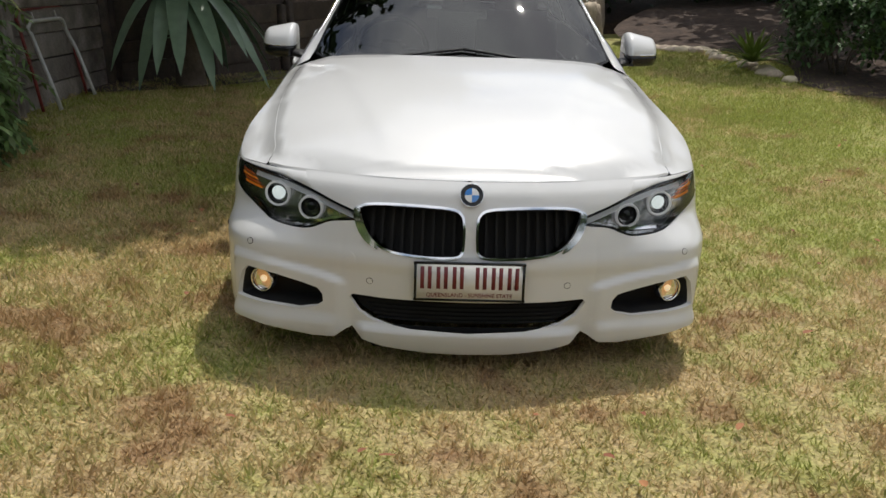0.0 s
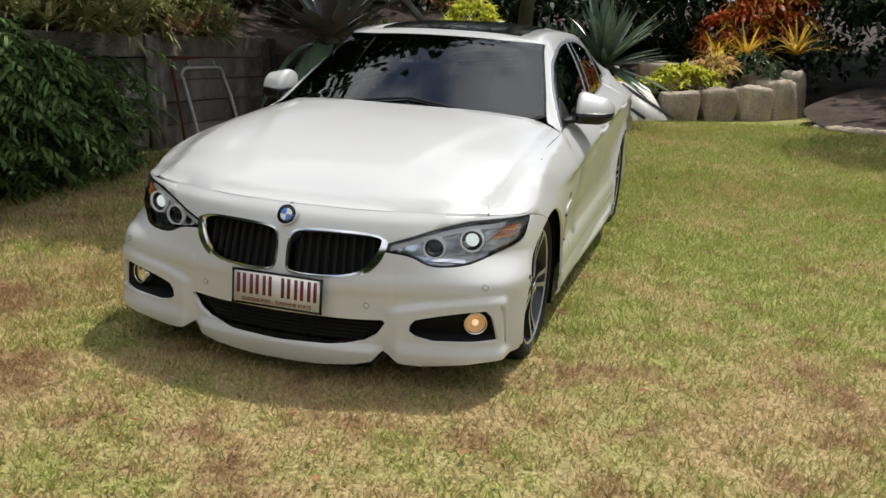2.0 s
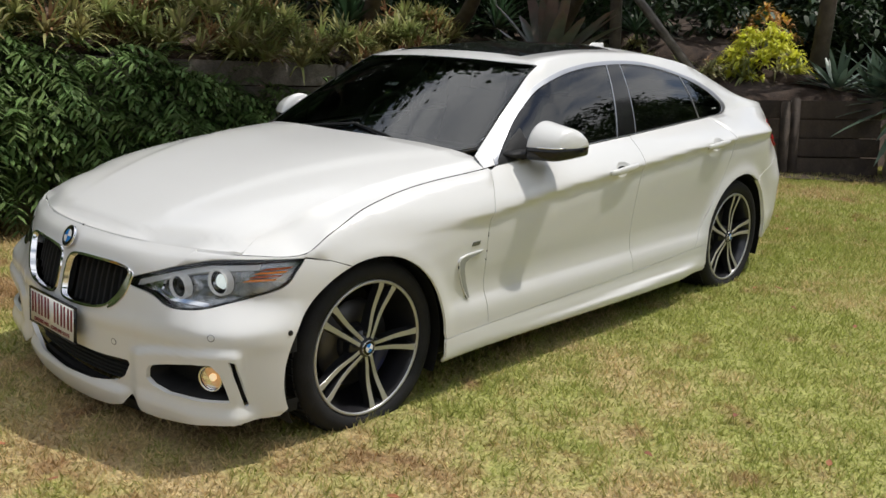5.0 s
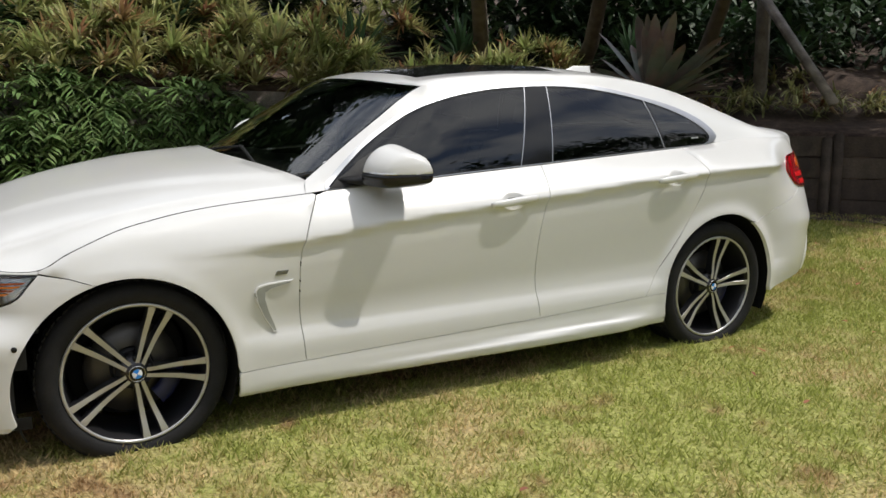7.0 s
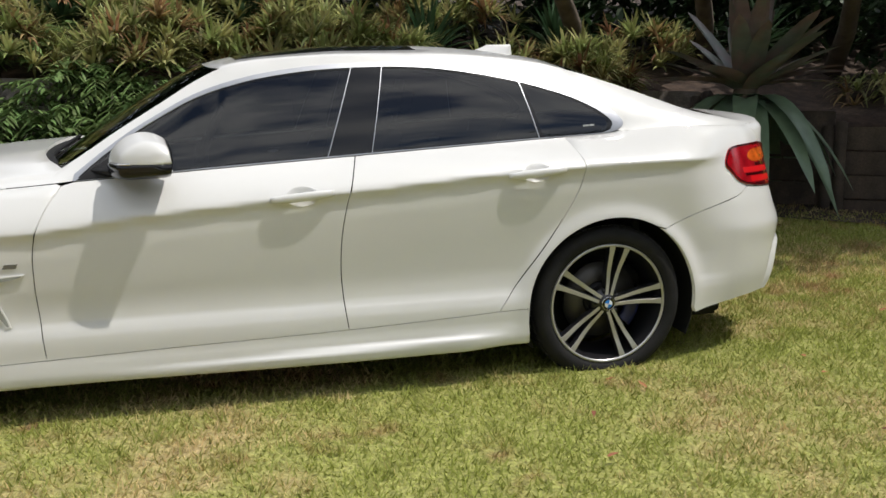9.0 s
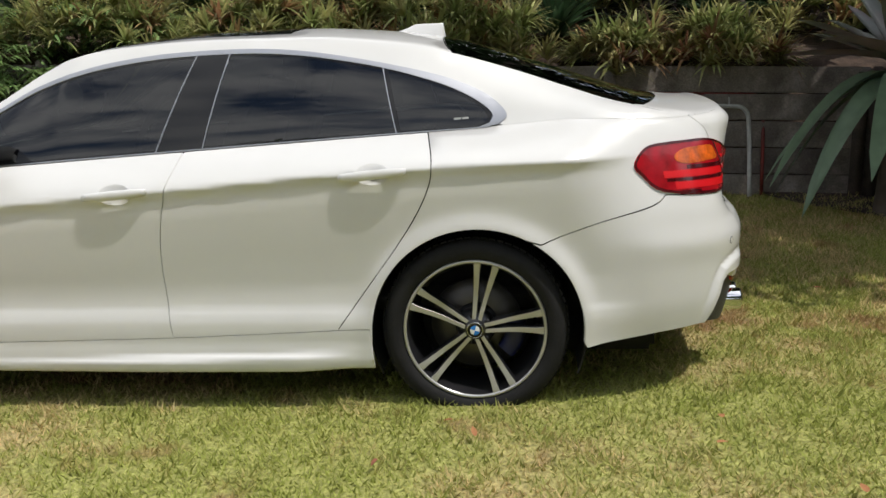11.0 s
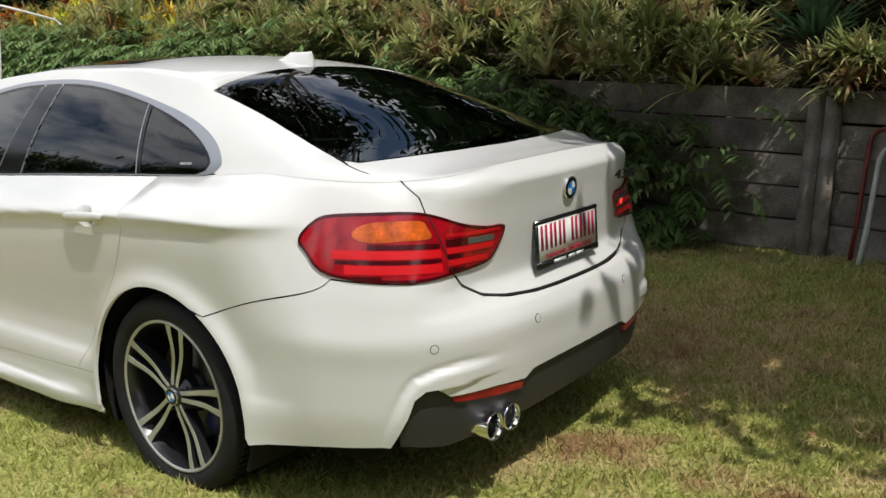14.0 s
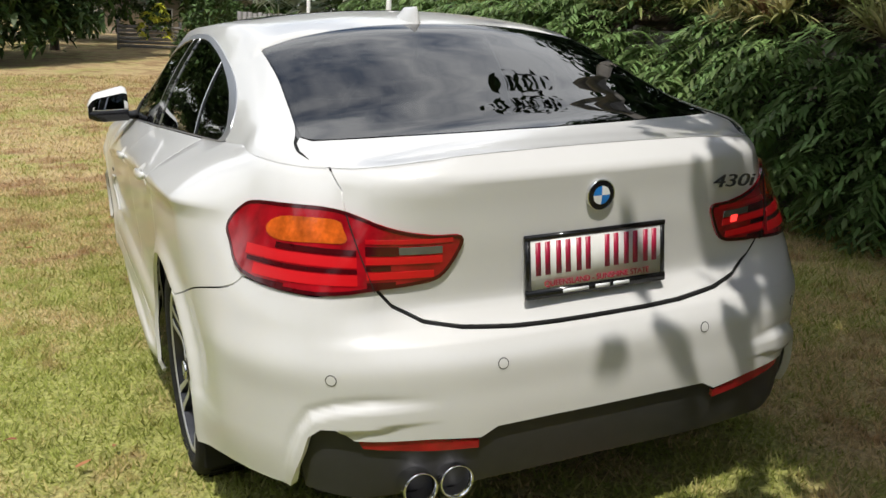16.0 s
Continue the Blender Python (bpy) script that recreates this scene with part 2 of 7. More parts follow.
def resample(poly, gap, closed=True):
    """Points every gap or less along a polygon; its corners stay."""
    out = []
    n = len(poly)
    for i in range(n if closed else n - 1):
        a, b = poly[i], poly[(i + 1) % n]
        k = max(1, math.ceil(math.dist(a, b) / gap))
        out += [(a[0] + (b[0] - a[0]) * t / k, a[1] + (b[1] - a[1]) * t / k) for t in range(k)]
    return out if closed else out + [poly[-1]]


def rounded(pts, per=6, closed=True):
    """A smooth curve through a few points (Catmull-Rom)."""
    out = []
    n = len(pts)
    for i in range(n if closed else n - 1):
        get = (lambda k: pts[k % n]) if closed else (lambda k: pts[min(max(k, 0), n - 1)])
        p0, p1, p2, p3 = get(i - 1), get(i), get(i + 1), get(i + 2)
        for s in range(per):
            t = s / per
            out.append(tuple(0.5 * (2 * b + (c - a) * t + (2 * a - 5 * b + 4 * c - d) * t * t + (3 * b - a - 3 * c + d) * t ** 3) for a, b, c, d in zip(p0, p1, p2, p3)))
    return out if closed else out + [tuple(pts[-1])]


def inset(poly, d):
    """Moves a closed polygon inwards by d."""
    area = sum(a[0] * b[1] - b[0] * a[1] for a, b in zip(poly, poly[1:] + poly[:1]))
    s = 1 if area > 0 else -1
    out = []
    n = len(poly)
    for i in range(n):
        (ax, ay), (bx, by), (cx, cy) = poly[i - 1], poly[i], poly[(i + 1) % n]
        n1, n2 = Vector((-(by - ay), bx - ax)), Vector((-(cy - by), cx - bx))
        if n1.length < 1e-9 or n2.length < 1e-9:
            out.append((bx, by))
            continue
        n1.normalize(), n2.normalize()
        m = n1 + n2
        if m.length < 0.3:
            m = n1.copy()
        m.normalize()
        k = d * s / max(0.5, m.dot(n1))
        out.append((bx + m.x * k, by + m.y * k))
    return out


def sheet(outline, where, gap=0.03, edge=0.015, deep=0.012, holes=(), push=0.0, flip=False, lip=True, swell=None):
    """A panel cut to an outline in a surface's own two coordinates, with rims turned inwards. where(a, b) gives its place."""
    from mathutils.geometry import delaunay_2d_cdt

    loops = [resample(list(p), edge) for p in (outline, *holes)]
    pts, edges = [], []
    for lp in loops:
        k = len(pts)
        pts += lp
        edges += [(k + i, k + (i + 1) % len(lp)) for i in range(len(lp))]
    near = set()
    cell = gap * 0.55
    for p in pts:
        near.add((round(p[0] / cell), round(p[1] / cell)))
    a0, a1 = min(p[0] for p in loops[0]), max(p[0] for p in loops[0])
    b0, b1 = min(p[1] for p in loops[0]), max(p[1] for p in loops[0])
    for i in range(int((a1 - a0) / gap) + 1):
        for j in range(int((b1 - b0) / gap) + 1):
            p = (a0 + gap * (i + 0.5), b0 + gap * (j + 0.5))
            if (round(p[0] / cell), round(p[1] / cell)) in near:
                continue
            if inside(p, loops[0]) and not any(inside(p, h) for h in loops[1:]):
                pts.append(p)
    vs, _, fs, *_ = delaunay_2d_cdt([Vector(p) for p in pts], edges, [], 0, 1e-6)
    tris = []
    for f in fs:
        c = ((vs[f[0]].x + vs[f[1]].x + vs[f[2]].x) / 3, (vs[f[0]].y + vs[f[1]].y + vs[f[2]].y) / 3)
        if inside(c, loops[0]) and not any(inside(c, h) for h in loops[1:]):
            tris.append(tuple(f))
    e = 1e-3
    place, norm = [], []
    def frame_at(a, b):
        du = Vector(where(a + e, b)) - Vector(where(a - e, b))
        dv = Vector(where(a, b + e)) - Vector(where(a, b - e))
        n = du.cross(dv)
        n = n.normalized() if n.length > 1e-12 else Vector((0, 0, 1))
        return Vector(where(a, b)) + (-n if flip else n) * (push + swell(a, b))

    for v in vs:
        p = Vector(where(v.x, v.y))
        du = Vector(where(v.x + e, v.y)) - Vector(where(v.x - e, v.y))
        dv = Vector(where(v.x, v.y + e)) - Vector(where(v.x, v.y - e))
        n = du.cross(dv)
        n = n.normalized() if n.length > 1e-12 else Vector((0, 0, 1))
        if flip:
            n.negate()
        k = push + (swell(v.x, v.y) if swell else 0.0)
        place.append(p + n * k)
        if swell:
            h = 2e-3
            m = (frame_at(v.x + h, v.y) - frame_at(v.x - h, v.y)).cross(frame_at(v.x, v.y + h) - frame_at(v.x, v.y - h))
            n = (m if m.dot(n) > 0 else -m).normalized() if m.length > 1e-12 else n
        norm.append(n)
    faces = []
    for a, b, c in tris:
        g = (place[b] - place[a]).cross(place[c] - place[a])
        faces.append((a, b, c) if g.dot(norm[a]) >= 0 else (a, c, b))
    if lip:
        count = {}
        for f in faces:
            for a, b in ((f[0], f[1]), (f[1], f[2]), (f[2], f[0])):
                count[(a, b)] = 1
        rim = [(a, b) for a, b in count if (b, a) not in count]
        top, low = {}, {}
        for a, b in rim:
            for k in (a, b):
                if k not in top:
                    top[k] = len(place)
                    place.append(place[k].copy())
                    low[k] = len(place)
                    place.append(place[k] - norm[k] * deep)
                    norm += [None, None]
        side = {}
        for a, b in rim:
            n = (place[b] - place[a]).cross(norm[a])
            for k in (a, b):
                side.setdefault(k, Vector())
                side[k] += n.normalized() if n.length > 1e-12 else Vector()
            faces.append((top[b], top[a], low[a], low[b]))
        for k, n in side.items():
            n = (n.normalized() + norm[k] * 0.5).normalized() if n.length > 1e-9 else norm[k]
            norm[top[k]] = n
            norm[low[k]] = n
    return place, faces, norm


def mirrored(data):
    place, faces, norm = data
    return [Vector((-p.x, p.y, p.z)) for p in place], [f[::-1] for f in faces], [Vector((-n.x, n.y, n.z)) for n in norm]


def joined(*datas):
    place, faces, norm = [], [], []
    for p, f, n in datas:
        k = len(place)
        place += p
        faces += [tuple(i + k for i in q) for q in f]
        norm += n
    return place, faces, norm


def panel(name, data, mat, parent, label=""):
    place, faces, norm = data
    me = bpy.data.meshes.new(name)
    me.from_pydata([tuple(p) for p in place], [], faces)
    me.shade_smooth()
    me.normals_split_custom_set_from_vertices([tuple(n) for n in norm])
    return hang(name, me, mat, parent, label, smooth=False)

# ---- the car ----
# It stands on sloping lawn; its own axes: x to its left, y to its rear, z up, from under the front axle's middle.
CAR_POSE = Matrix(((0.99775, 0.0013, 0.067, 0), (0.0013, 0.99925, -0.0387, 0), (-0.067, 0.0387, 0.997, 0), (0, 0, 0, 1)))
car = thing("car", "pearl white four-door coupe parked on the lawn, lamps lit", "car", CAR_POSE)

PLAN = [(0, -0.765), (0.20, -0.755), (0.40, -0.718), (0.55, -0.668), (0.70, -0.590), (0.812, -0.478), (0.879, -0.350), (0.901, -0.19), (0.907, 0.0), (0.908, 0.3), (0.906, 0.6), (0.908, 1.2), (0.908, 1.8), (0.911, 2.4), (0.913, 2.8), (0.899, 3.15), (0.864, 3.40), (0.79, 3.59), (0.69, 3.71), (0.55, 3.785), (0.30, 3.83), (0, 3.84)]
_pts = [(-0.20, -0.755)] + PLAN + [(-0.30, 3.83)]
_s, _acc = [], -math.dist(_pts[0], _pts[1])
for _a, _b in zip(_pts, _pts[1:] + [None]):
    _s.append(_acc)
    if _b:
        _acc += math.dist(_a, _b)
PX, PY = curve(*[(s, p[0]) for s, p in zip(_s, _pts)]), curve(*[(s, p[1]) for s, p in zip(_s, _pts)])
S_END = _s[-2]
_half = [s for s, p in zip(_s, _pts) if p == (0.908, 1.2)][0]


def solve(f, v, a, b):
    up = f(b) > f(a)
    for _ in range(40):
        m = (a + b) / 2
        if (f(m) < v) == up:
            a = m
        else:
            b = m
    return (a + b) / 2


def s_y(y):
    """Along the plan, the place at y on the side."""
    return solve(PY, y, 0, S_END)


def s_f(x):
    return solve(PX, x, 0, _half)


def s_r(x):
    return solve(PX, x, _half, S_END)


B_Z = curve((-0.40, 0.722), (-0.30, 0.732), (-0.2, 0.782), (0, 0.850), (0.3, 0.896), (0.66, 0.921), (1.1, 0.945), (1.7, 0.976), (2.5, 1.014), (2.86, 1.028), (3.2, 1.05), (3.62, 1.06), (3.9, 1.065))
CREASE = curve((0.2, 0.745), (0.6, 0.762), (1.0, 0.806), (1.74, 0.856), (2.45, 0.905), (3.0, 0.922), (3.4, 0.925))
NOSE = curve((0.10, 0.07), (0.15, 0.035), (0.20, 0.018), (0.30, 0.008), (0.42, 0.005), (0.458, 0.0), (0.475, 0.0015), (0.52, 0.015), (0.62, 0.043), (0.70, 0.078), (0.735, 0.115), (0.80, 0.2))
TAIL = curve((0.20, 0.09), (0.30, 0.038), (0.42, 0.010), (0.52, 0.002), (0.60, 0.004), (0.655, 0.022), (0.685, 0.056), (0.74, 0.088), (0.80, 0.082), (0.87, 0.072), (0.95, 0.063), (0.995, 0.056), (1.010, 0.054), (1.022, 0.058), (1.042, 0.078), (1.067, 0.108), (1.10, 0.15))
TAIL_SIDE = curve((0.20, 0.06), (0.30, 0.03), (0.42, 0.012), (0.60, 0.008), (0.70, 0.026), (0.80, 0.058), (0.88, 0.088), (0.95, 0.116), (1.00, 0.140), (1.03, 0.158), (1.06, 0.182))
BELT_X = curve((0.2, 0.81), (0.66, 0.80), (0.72, 0.792), (1.2, 0.786), (1.7, 0.777), (2.2, 0.756), (2.57, 0.735), (2.9, 0.706), (3.2, 0.692), (3.6, 0.69))
FENDER = curve((0.10, 0.03), (0.2, 0.005), (0.35, 0.0), (0.6, 0.0), (0.68, 0.006), (0.74, 0.020), (0.80, 0.044), (0.86, 0.085), (0.92, 0.13))
LOW = curve((0.10, 0.06), (0.170, 0.022), (0.200, 0.009), (0.235, 0.003), (0.265, 0.005), (0.300, 0.0085), (0.33, 0.0080), (0.365, 0.0095), (0.395, 0.0160), (0.43, 0.0280), (0.52, 0.0345))
HIGH = curve((-0.40, 0.0360), (-0.30, 0.0290), (-0.22, 0.0215), (-0.14, 0.0155), (-0.09, 0.0130), (-0.055, 0.0130), (-0.036, 0.0122), (-0.018, 0.0065), (-0.003, 0.0), (0.02, 0.004), (0.06, 0.015), (0.10, 0.032), (0.14, 0.055), (0.2, 0.10))
F1, F2, R1, R2 = s_f(0.52), s_y(-0.12), s_y(3.12), s_y(3.46)
R3, R4 = s_r(0.72), s_r(0.42)
ARCHES = ((-0.025, 0.312, 0.372), (2.822, 0.325, 0.374))


CORNER = curve((0.45, 0.0), (0.55, 0.008), (0.65, 0.030), (0.75, 0.060), (0.82, 0.070), (0.90, 0.060), (0.99, 0.033), (1.06, 0.010), (1.12, 0.0), (1.3, 0.0))


def tuck(s, z):
    """How far the body's skin lies inside its plan, at the place s along it and the height z."""
    y = PY(s)
    wf = 1 - step(F1, F2, s)
    wr = step(R1, R2, s)
    out = 0.0
    if wf < 1 and wr < 1:
        d = z - CREASE(y)
        low = LOW(z)
        a = low + (HIGH(min(d, 0.0)) - low) * step(0.40, 0.56, z)
        if d > 0:
            a += (PX(s) - BELT_X(y)) * (d / (B_Z(y) - CREASE(y))) ** 1.35
        k = step(0.10, 0.62, y)
        side = a * k + FENDER(z) * (1 - k)
        for cy, cz, r in ARCHES:
            far = math.hypot(y - cy, z - cz)
            flare = math.exp(-(((far - r) / 0.045) ** 2)) if z > cz - 0.1 else 0.0
            side += (-0.004 - side) * 0.75 * flare
        out += side * (1 - wf) * (1 - wr)
    if wf > 0:
        out += NOSE(z) * wf
    if 0.45 < s < 1.12:
        # the bumper's square lower corner
        out -= CORNER(s) * (1 - step(0.49, 0.60, z)) * step(0.10, 0.20, z)
    if wr > 0:
        c = step(R3, R4, s)
        out += (TAIL(z) * c + TAIL_SIDE(z) * (1 - c)) * wr
    return out


def skin(s, z):
    e = 0.004
    dx, dy = PX(s + e) - PX(s - e), PY(s + e) - PY(s - e)
    n = math.hypot(dx, dy)
    o = tuck(s, z)
    return PX(s) - dy / n * o, PY(s) + dx / n * o, z


s_front_in, s_front_end = s_f(0.62), s_y(-0.35)
TOP_R = curve((s_y(2.8), B_Z(2.8)), (s_y(3.0), B_Z(3.0)), (s_y(3.2), 1.049), (s_y(3.4), 1.044), (s_y(3.55), 1.039), (s_r(0.72), 1.037), (s_r(0.64), 1.039), (s_r(0.55), 1.045), (s_r(0.44), 1.055), (s_r(0.30), 1.063), (S_END, 1.067), (S_END + 0.2, 1.067))


def top_of(s):
    """The height at which the side, or the boot's rear face, ends."""
    if s < s_front_end:
        return 0.733 + (B_Z(-0.35) - 0.733) * step(s_front_in, s_front_end, s)
    return B_Z(PY(s)) if s < s_y(2.9) else TOP_R(s)


def top_front(s):
    """The wing's upper edge, from the door forward to the bonnet's corner."""
    y = PY(s)
    return B_Z(y) + (0.7362 - B_Z(max(y, -0.34))) * (1 - step(-0.46, -0.30, y)) if y < -0.30 else B_Z(y)


_rim = [skin(s, top_of(s)) for s in [s_y(0.25) + (s_r(0.690) - s_y(0.25)) * i / 110 for i in range(111)]]
Y_END = _rim[-1][1]
XE, ZE = curve(*[(q[1], q[0]) for q in _rim]), curve(*[(q[1], q[2]) for q in _rim])
HOOD_C = curve((-0.70, 0.715), (-0.648, 0.737), (-0.5, 0.800), (-0.3, 0.866), (0.0, 0.934), (0.3, 0.978), (0.60, 1.000), (0.9, 1.02))


_rf = [skin(s, top_front(s)) for s in [s_f(0.79) + (s_y(0.95) - s_f(0.79)) * i / 70 for i in range(71)]]
XF, ZF = curve(*[(q[1], q[0]) for q in _rf]), curve(*[(q[1], q[2]) for q in _rf])
Y_CORNER = _rf[0][1]
HOOD_FRONT = curve((-0.02, skin(0.0, 0.7365)[1]), *[(skin(s_f(v), 0.7365)[0], skin(s_f(v), 0.7365)[1]) for v in (0.07, 0.14, 0.21, 0.28, 0.35, 0.42, 0.49, 0.56, 0.62, 0.67, 0.72, 0.76, 0.79)])


def hood_z(x, y):
    c = HOOD_C(y)
    xe = XF(y) if y > Y_CORNER else max(0.35, _rf[0][0] + (y - Y_CORNER) * 1.2)
    lo = ZF(y) if y > Y_CORNER else 0.7362
    u = min(abs(x) / xe, 1.15)
    front = HOOD_FRONT(min(abs(x), _rf[0][0]))
    edge = 0.335 + 0.29 * (y + 0.35)
    ridge = 0.009 * (1 - step(edge - 0.012, edge + 0.055, abs(x))) * step(-0.60, -0.15, y)
    z = c - (c - lo) * u ** 4 + ridge
    return z + (0.7372 - z) * (1 - step(0.0, 0.075, y - front)) * (1 - step(0.66, 0.76, abs(x)))


def hood_at(x, y):
    return x, y, hood_z(x, y)


E_XR = curve((0.55, 0.770), (0.66, 0.735), (0.75, 0.705), (0.9, 0.666), (1.06, 0.622), (1.27, 0.574), (1.5, 0.566), (1.8, 0.565), (2.2, 0.560), (2.5, 0.552), (2.72, 0.550), (2.95, 0.556), (3.15, 0.575), (3.3, 0.594), (3.37, 0.612), (3.42, 0.628), (3.47, 0.634), (3.52, 0.622), (Y_END, _rim[-1][0]), (3.75, 0.565), (3.9, 0.56))
E_Z = curve((0.55, 0.900), (0.66, 0.945), (0.75, 0.998), (0.9, 1.095), (1.06, 1.192), (1.2, 1.276), (1.30, 1.320), (1.45, 1.343), (1.8, 1.358), (2.2, 1.354), (2.5, 1.329), (2.72, 1.291), (2.95, 1.224), (3.15, 1.155), (3.3, 1.105), (3.4, 1.081), (3.48, 1.062), (Y_END, 1.040), (3.75, 1.034), (3.9, 1.034))
ROOF_C = curve((0.50, 0.905), (0.60, 0.972), (0.8, 1.100), (1.0, 1.225), (1.12, 1.294), (1.22, 1.338), (1.35, 1.366), (1.5, 1.385), (1.8, 1.405), (2.1, 1.405), (2.4, 1.387), (2.7, 1.345), (2.9, 1.286), (3.1, 1.218), (3.3, 1.150), (3.5, 1.092), (3.65, 1.073), (3.74, 1.072), (3.80, 1.076), (3.9, 1.08))


def E_X(y):
    return min(E_XR(y), XE(y)) if 0.3 < y < 3.6 else E_XR(y)


def cabin_z(x, y):
    c, lo = ROOF_C(y), E_Z(y)
    return c - (c - lo) * min(abs(x) / E_X(y), 1.1) ** 2.3


def cabin_at(x, y):
    return x, y, cabin_z(x, y)


def flank_at(y, f):
    """The side of the cabin: f runs from the belt line (0) to the roof's edge (1)."""
    xb, zb, xe, ze = XE(y), ZE(y), E_X(y), E_Z(y)
    bow = 4 * f * (1 - f)
    wide, high = xb - xe, max(ze - zb, 0.0)
    return xb - wide * f + 0.022 * bow * min(1, high / 0.15), y, zb + high * f + 0.010 * bow * min(1, wide / 0.2) * (1 - min(1, high / 0.15)) + 0.010 * 6.75 * f * (1 - f) ** 2 * step(2.95, 3.3, y) * min(1, wide / 0.05)


def flank_f(y, z):
    return (z - B_Z(y)) / max(E_Z(y) - B_Z(y), 0.02)


def both(name, data, mat, label=""):
    a = panel(name, data, mat, car, label)
    b = panel(name, mirrored(data), mat, car, label)
    return a, b


def arch(k, a0, a1, n=26, grow=0.0):
    cy, cz, r = ARCHES[k]
    return [(s_y(cy - (r + grow) * math.cos(radians(a0 + (a1 - a0) * i / n))), cz + (r + grow) * math.sin(radians(a0 + (a1 - a0) * i / n))) for i in range(n + 1)]


def along(f, v0, v1, z, n=12):
    """Points of a line on the skin: f turns v into s, z is a number or a curve of v."""
    return [(f(v0 + (v1 - v0) * i / n), z(v0 + (v1 - v0) * i / n) if callable(z) else z) for i in range(n + 1)]


GAP = 0.0022
HL_TOP = [(s_f(0.405), 0.626), (s_f(0.44), 0.637), (s_f(0.51), 0.658), (s_f(0.58), 0.681), (s_f(0.66), 0.702), (s_f(0.74), 0.716), (s_y(-0.40), 0.721), (s_y(-0.30), 0.719)]
HL_LOW = [(s_y(-0.335), 0.680), (s_y(-0.39), 0.630), (s_f(0.76), 0.582), (s_f(0.70), 0.563), (s_f(0.63), 0.553), (s_f(0.565), 0.556), (s_f(0.50), 0.584), (s_f(0.44), 0.594), (s_f(0.405), 0.598)]
HEADLAMP = rounded(HL_TOP, 4, False) + rounded(HL_LOW, 4, False)

# doors, wings and sills
DOOR_A = [(0.705, 0.915), (0.645, 0.82), (0.606, 0.71), (0.598, 0.56), (0.604, 0.43), (0.615, 0.293)]
DOOR_B = [(1.775, 0.979), (1.735, 0.85), (1.703, 0.71), (1.692, 0.57), (1.698, 0.44), (1.712, 0.316)]
DOOR_C = [(2.321, 0.340), (2.438, 0.496), (2.545, 0.638), (2.628, 0.763), (2.673, 0.865), (2.680, 0.94), (2.655, 1.020)]
SILL = curve((0.36, 0.288), (0.61, 0.293), (1.0, 0.303), (1.7, 0.316), (2.44, 0.345))


def on_side(pts, per=5):
    return [(s_y(y), z) for y, z in rounded(pts, per, False)]


def cup_line(y0, z0):
    return rounded([(s_y(y0 + 0.064 * math.cos(a)), z0 + 0.036 * math.sin(a)) for a in [2 * math.pi * k / 14 for k in range(14)]], 2)


HANDLES = ((1.555, 0.846), (2.478, 0.896))
door_top_f = along(s_y, 1.775, 0.705, B_Z, 24)
both("front_door", sheet(inset(on_side(DOOR_A) + along(s_y, 0.615, 1.712, SILL, 20) + on_side(DOOR_B)[::-1] + door_top_f[1:-1], GAP), skin, 0.0165, holes=[cup_line(*HANDLES[0])]), PAINT)
both("rear_door", sheet(inset(on_side(DOOR_B) + along(s_y, 1.712, 2.321, SILL, 14) + on_side(DOOR_C) + along(s_y, 2.655, 1.775, B_Z, 20)[1:-1], GAP), skin, 0.0165, holes=[cup_line(*HANDLES[1])]), PAINT)
sill_low = curve((0.34, 0.186), (0.6, 0.188), (1.5, 0.19), (2.46, 0.194))


def sill_blade(s, z):
    """The sill's skirt: a blade that grows out of the lower edge towards the rear wheel."""
    y = PY(s)
    grow = step(0.55, 1.9, y) * (1 - step(2.15, 2.40, y))
    line = 0.212 + 0.034 * (y - 0.5) / 1.8
    return 0.020 * grow * (1 - step(line - 0.004, line + 0.022, z)) - 0.010 * (1 - step(0.186, 0.206, z))


both("sill", sheet(inset(along(s_y, 0.352, 2.452, sill_low, 40) + along(s_y, 2.44, 0.352, SILL, 40), GAP * 0.6), skin, 0.014, swell=sill_blade), PAINT)

wing_side = [(s_y(-0.30), 0.722)] + [(s_y(-0.205), 0.700)] + arch(0, 74, 180, 22) + along(s_y, 0.356, 0.615, SILL, 6) + on_side(DOOR_A)[::-1] + along(s_y, 0.69, -0.30, B_Z, 26)
SEAM = [(_rf[0][0] - 0.002, _rf[0][1] + 0.004), (0.716, -0.38), (0.734, -0.27), (0.752, -0.05), (0.760, 0.25), (0.760, 0.5), (0.752, 0.70)]
seam = rounded(SEAM, 5, False)
wing_top = [(q[0], q[1]) for q in [skin(s, top_front(s)) for s in [s_y(0.72) + (s_f(0.792) - s_y(0.72)) * i / 30 for i in range(31)]]] + seam + [(0.764, 0.72)]
brow_s = [s_y(-0.30) + (s_f(0.62) - s_y(-0.30)) * i / 16 for i in range(17)]
brow = rounded(HL_TOP, 4, False)[12:] + [(s, min(top_front(s), 0.7362)) for s in brow_s]
wing = joined(sheet(inset(wing_side, GAP), skin, 0.018), sheet(inset(wing_top, GAP * 0.4), hood_at, 0.026, lip=False), sheet(inset(brow, 0.0012), skin, 0.02))
both("front_wing", wing, PAINT)

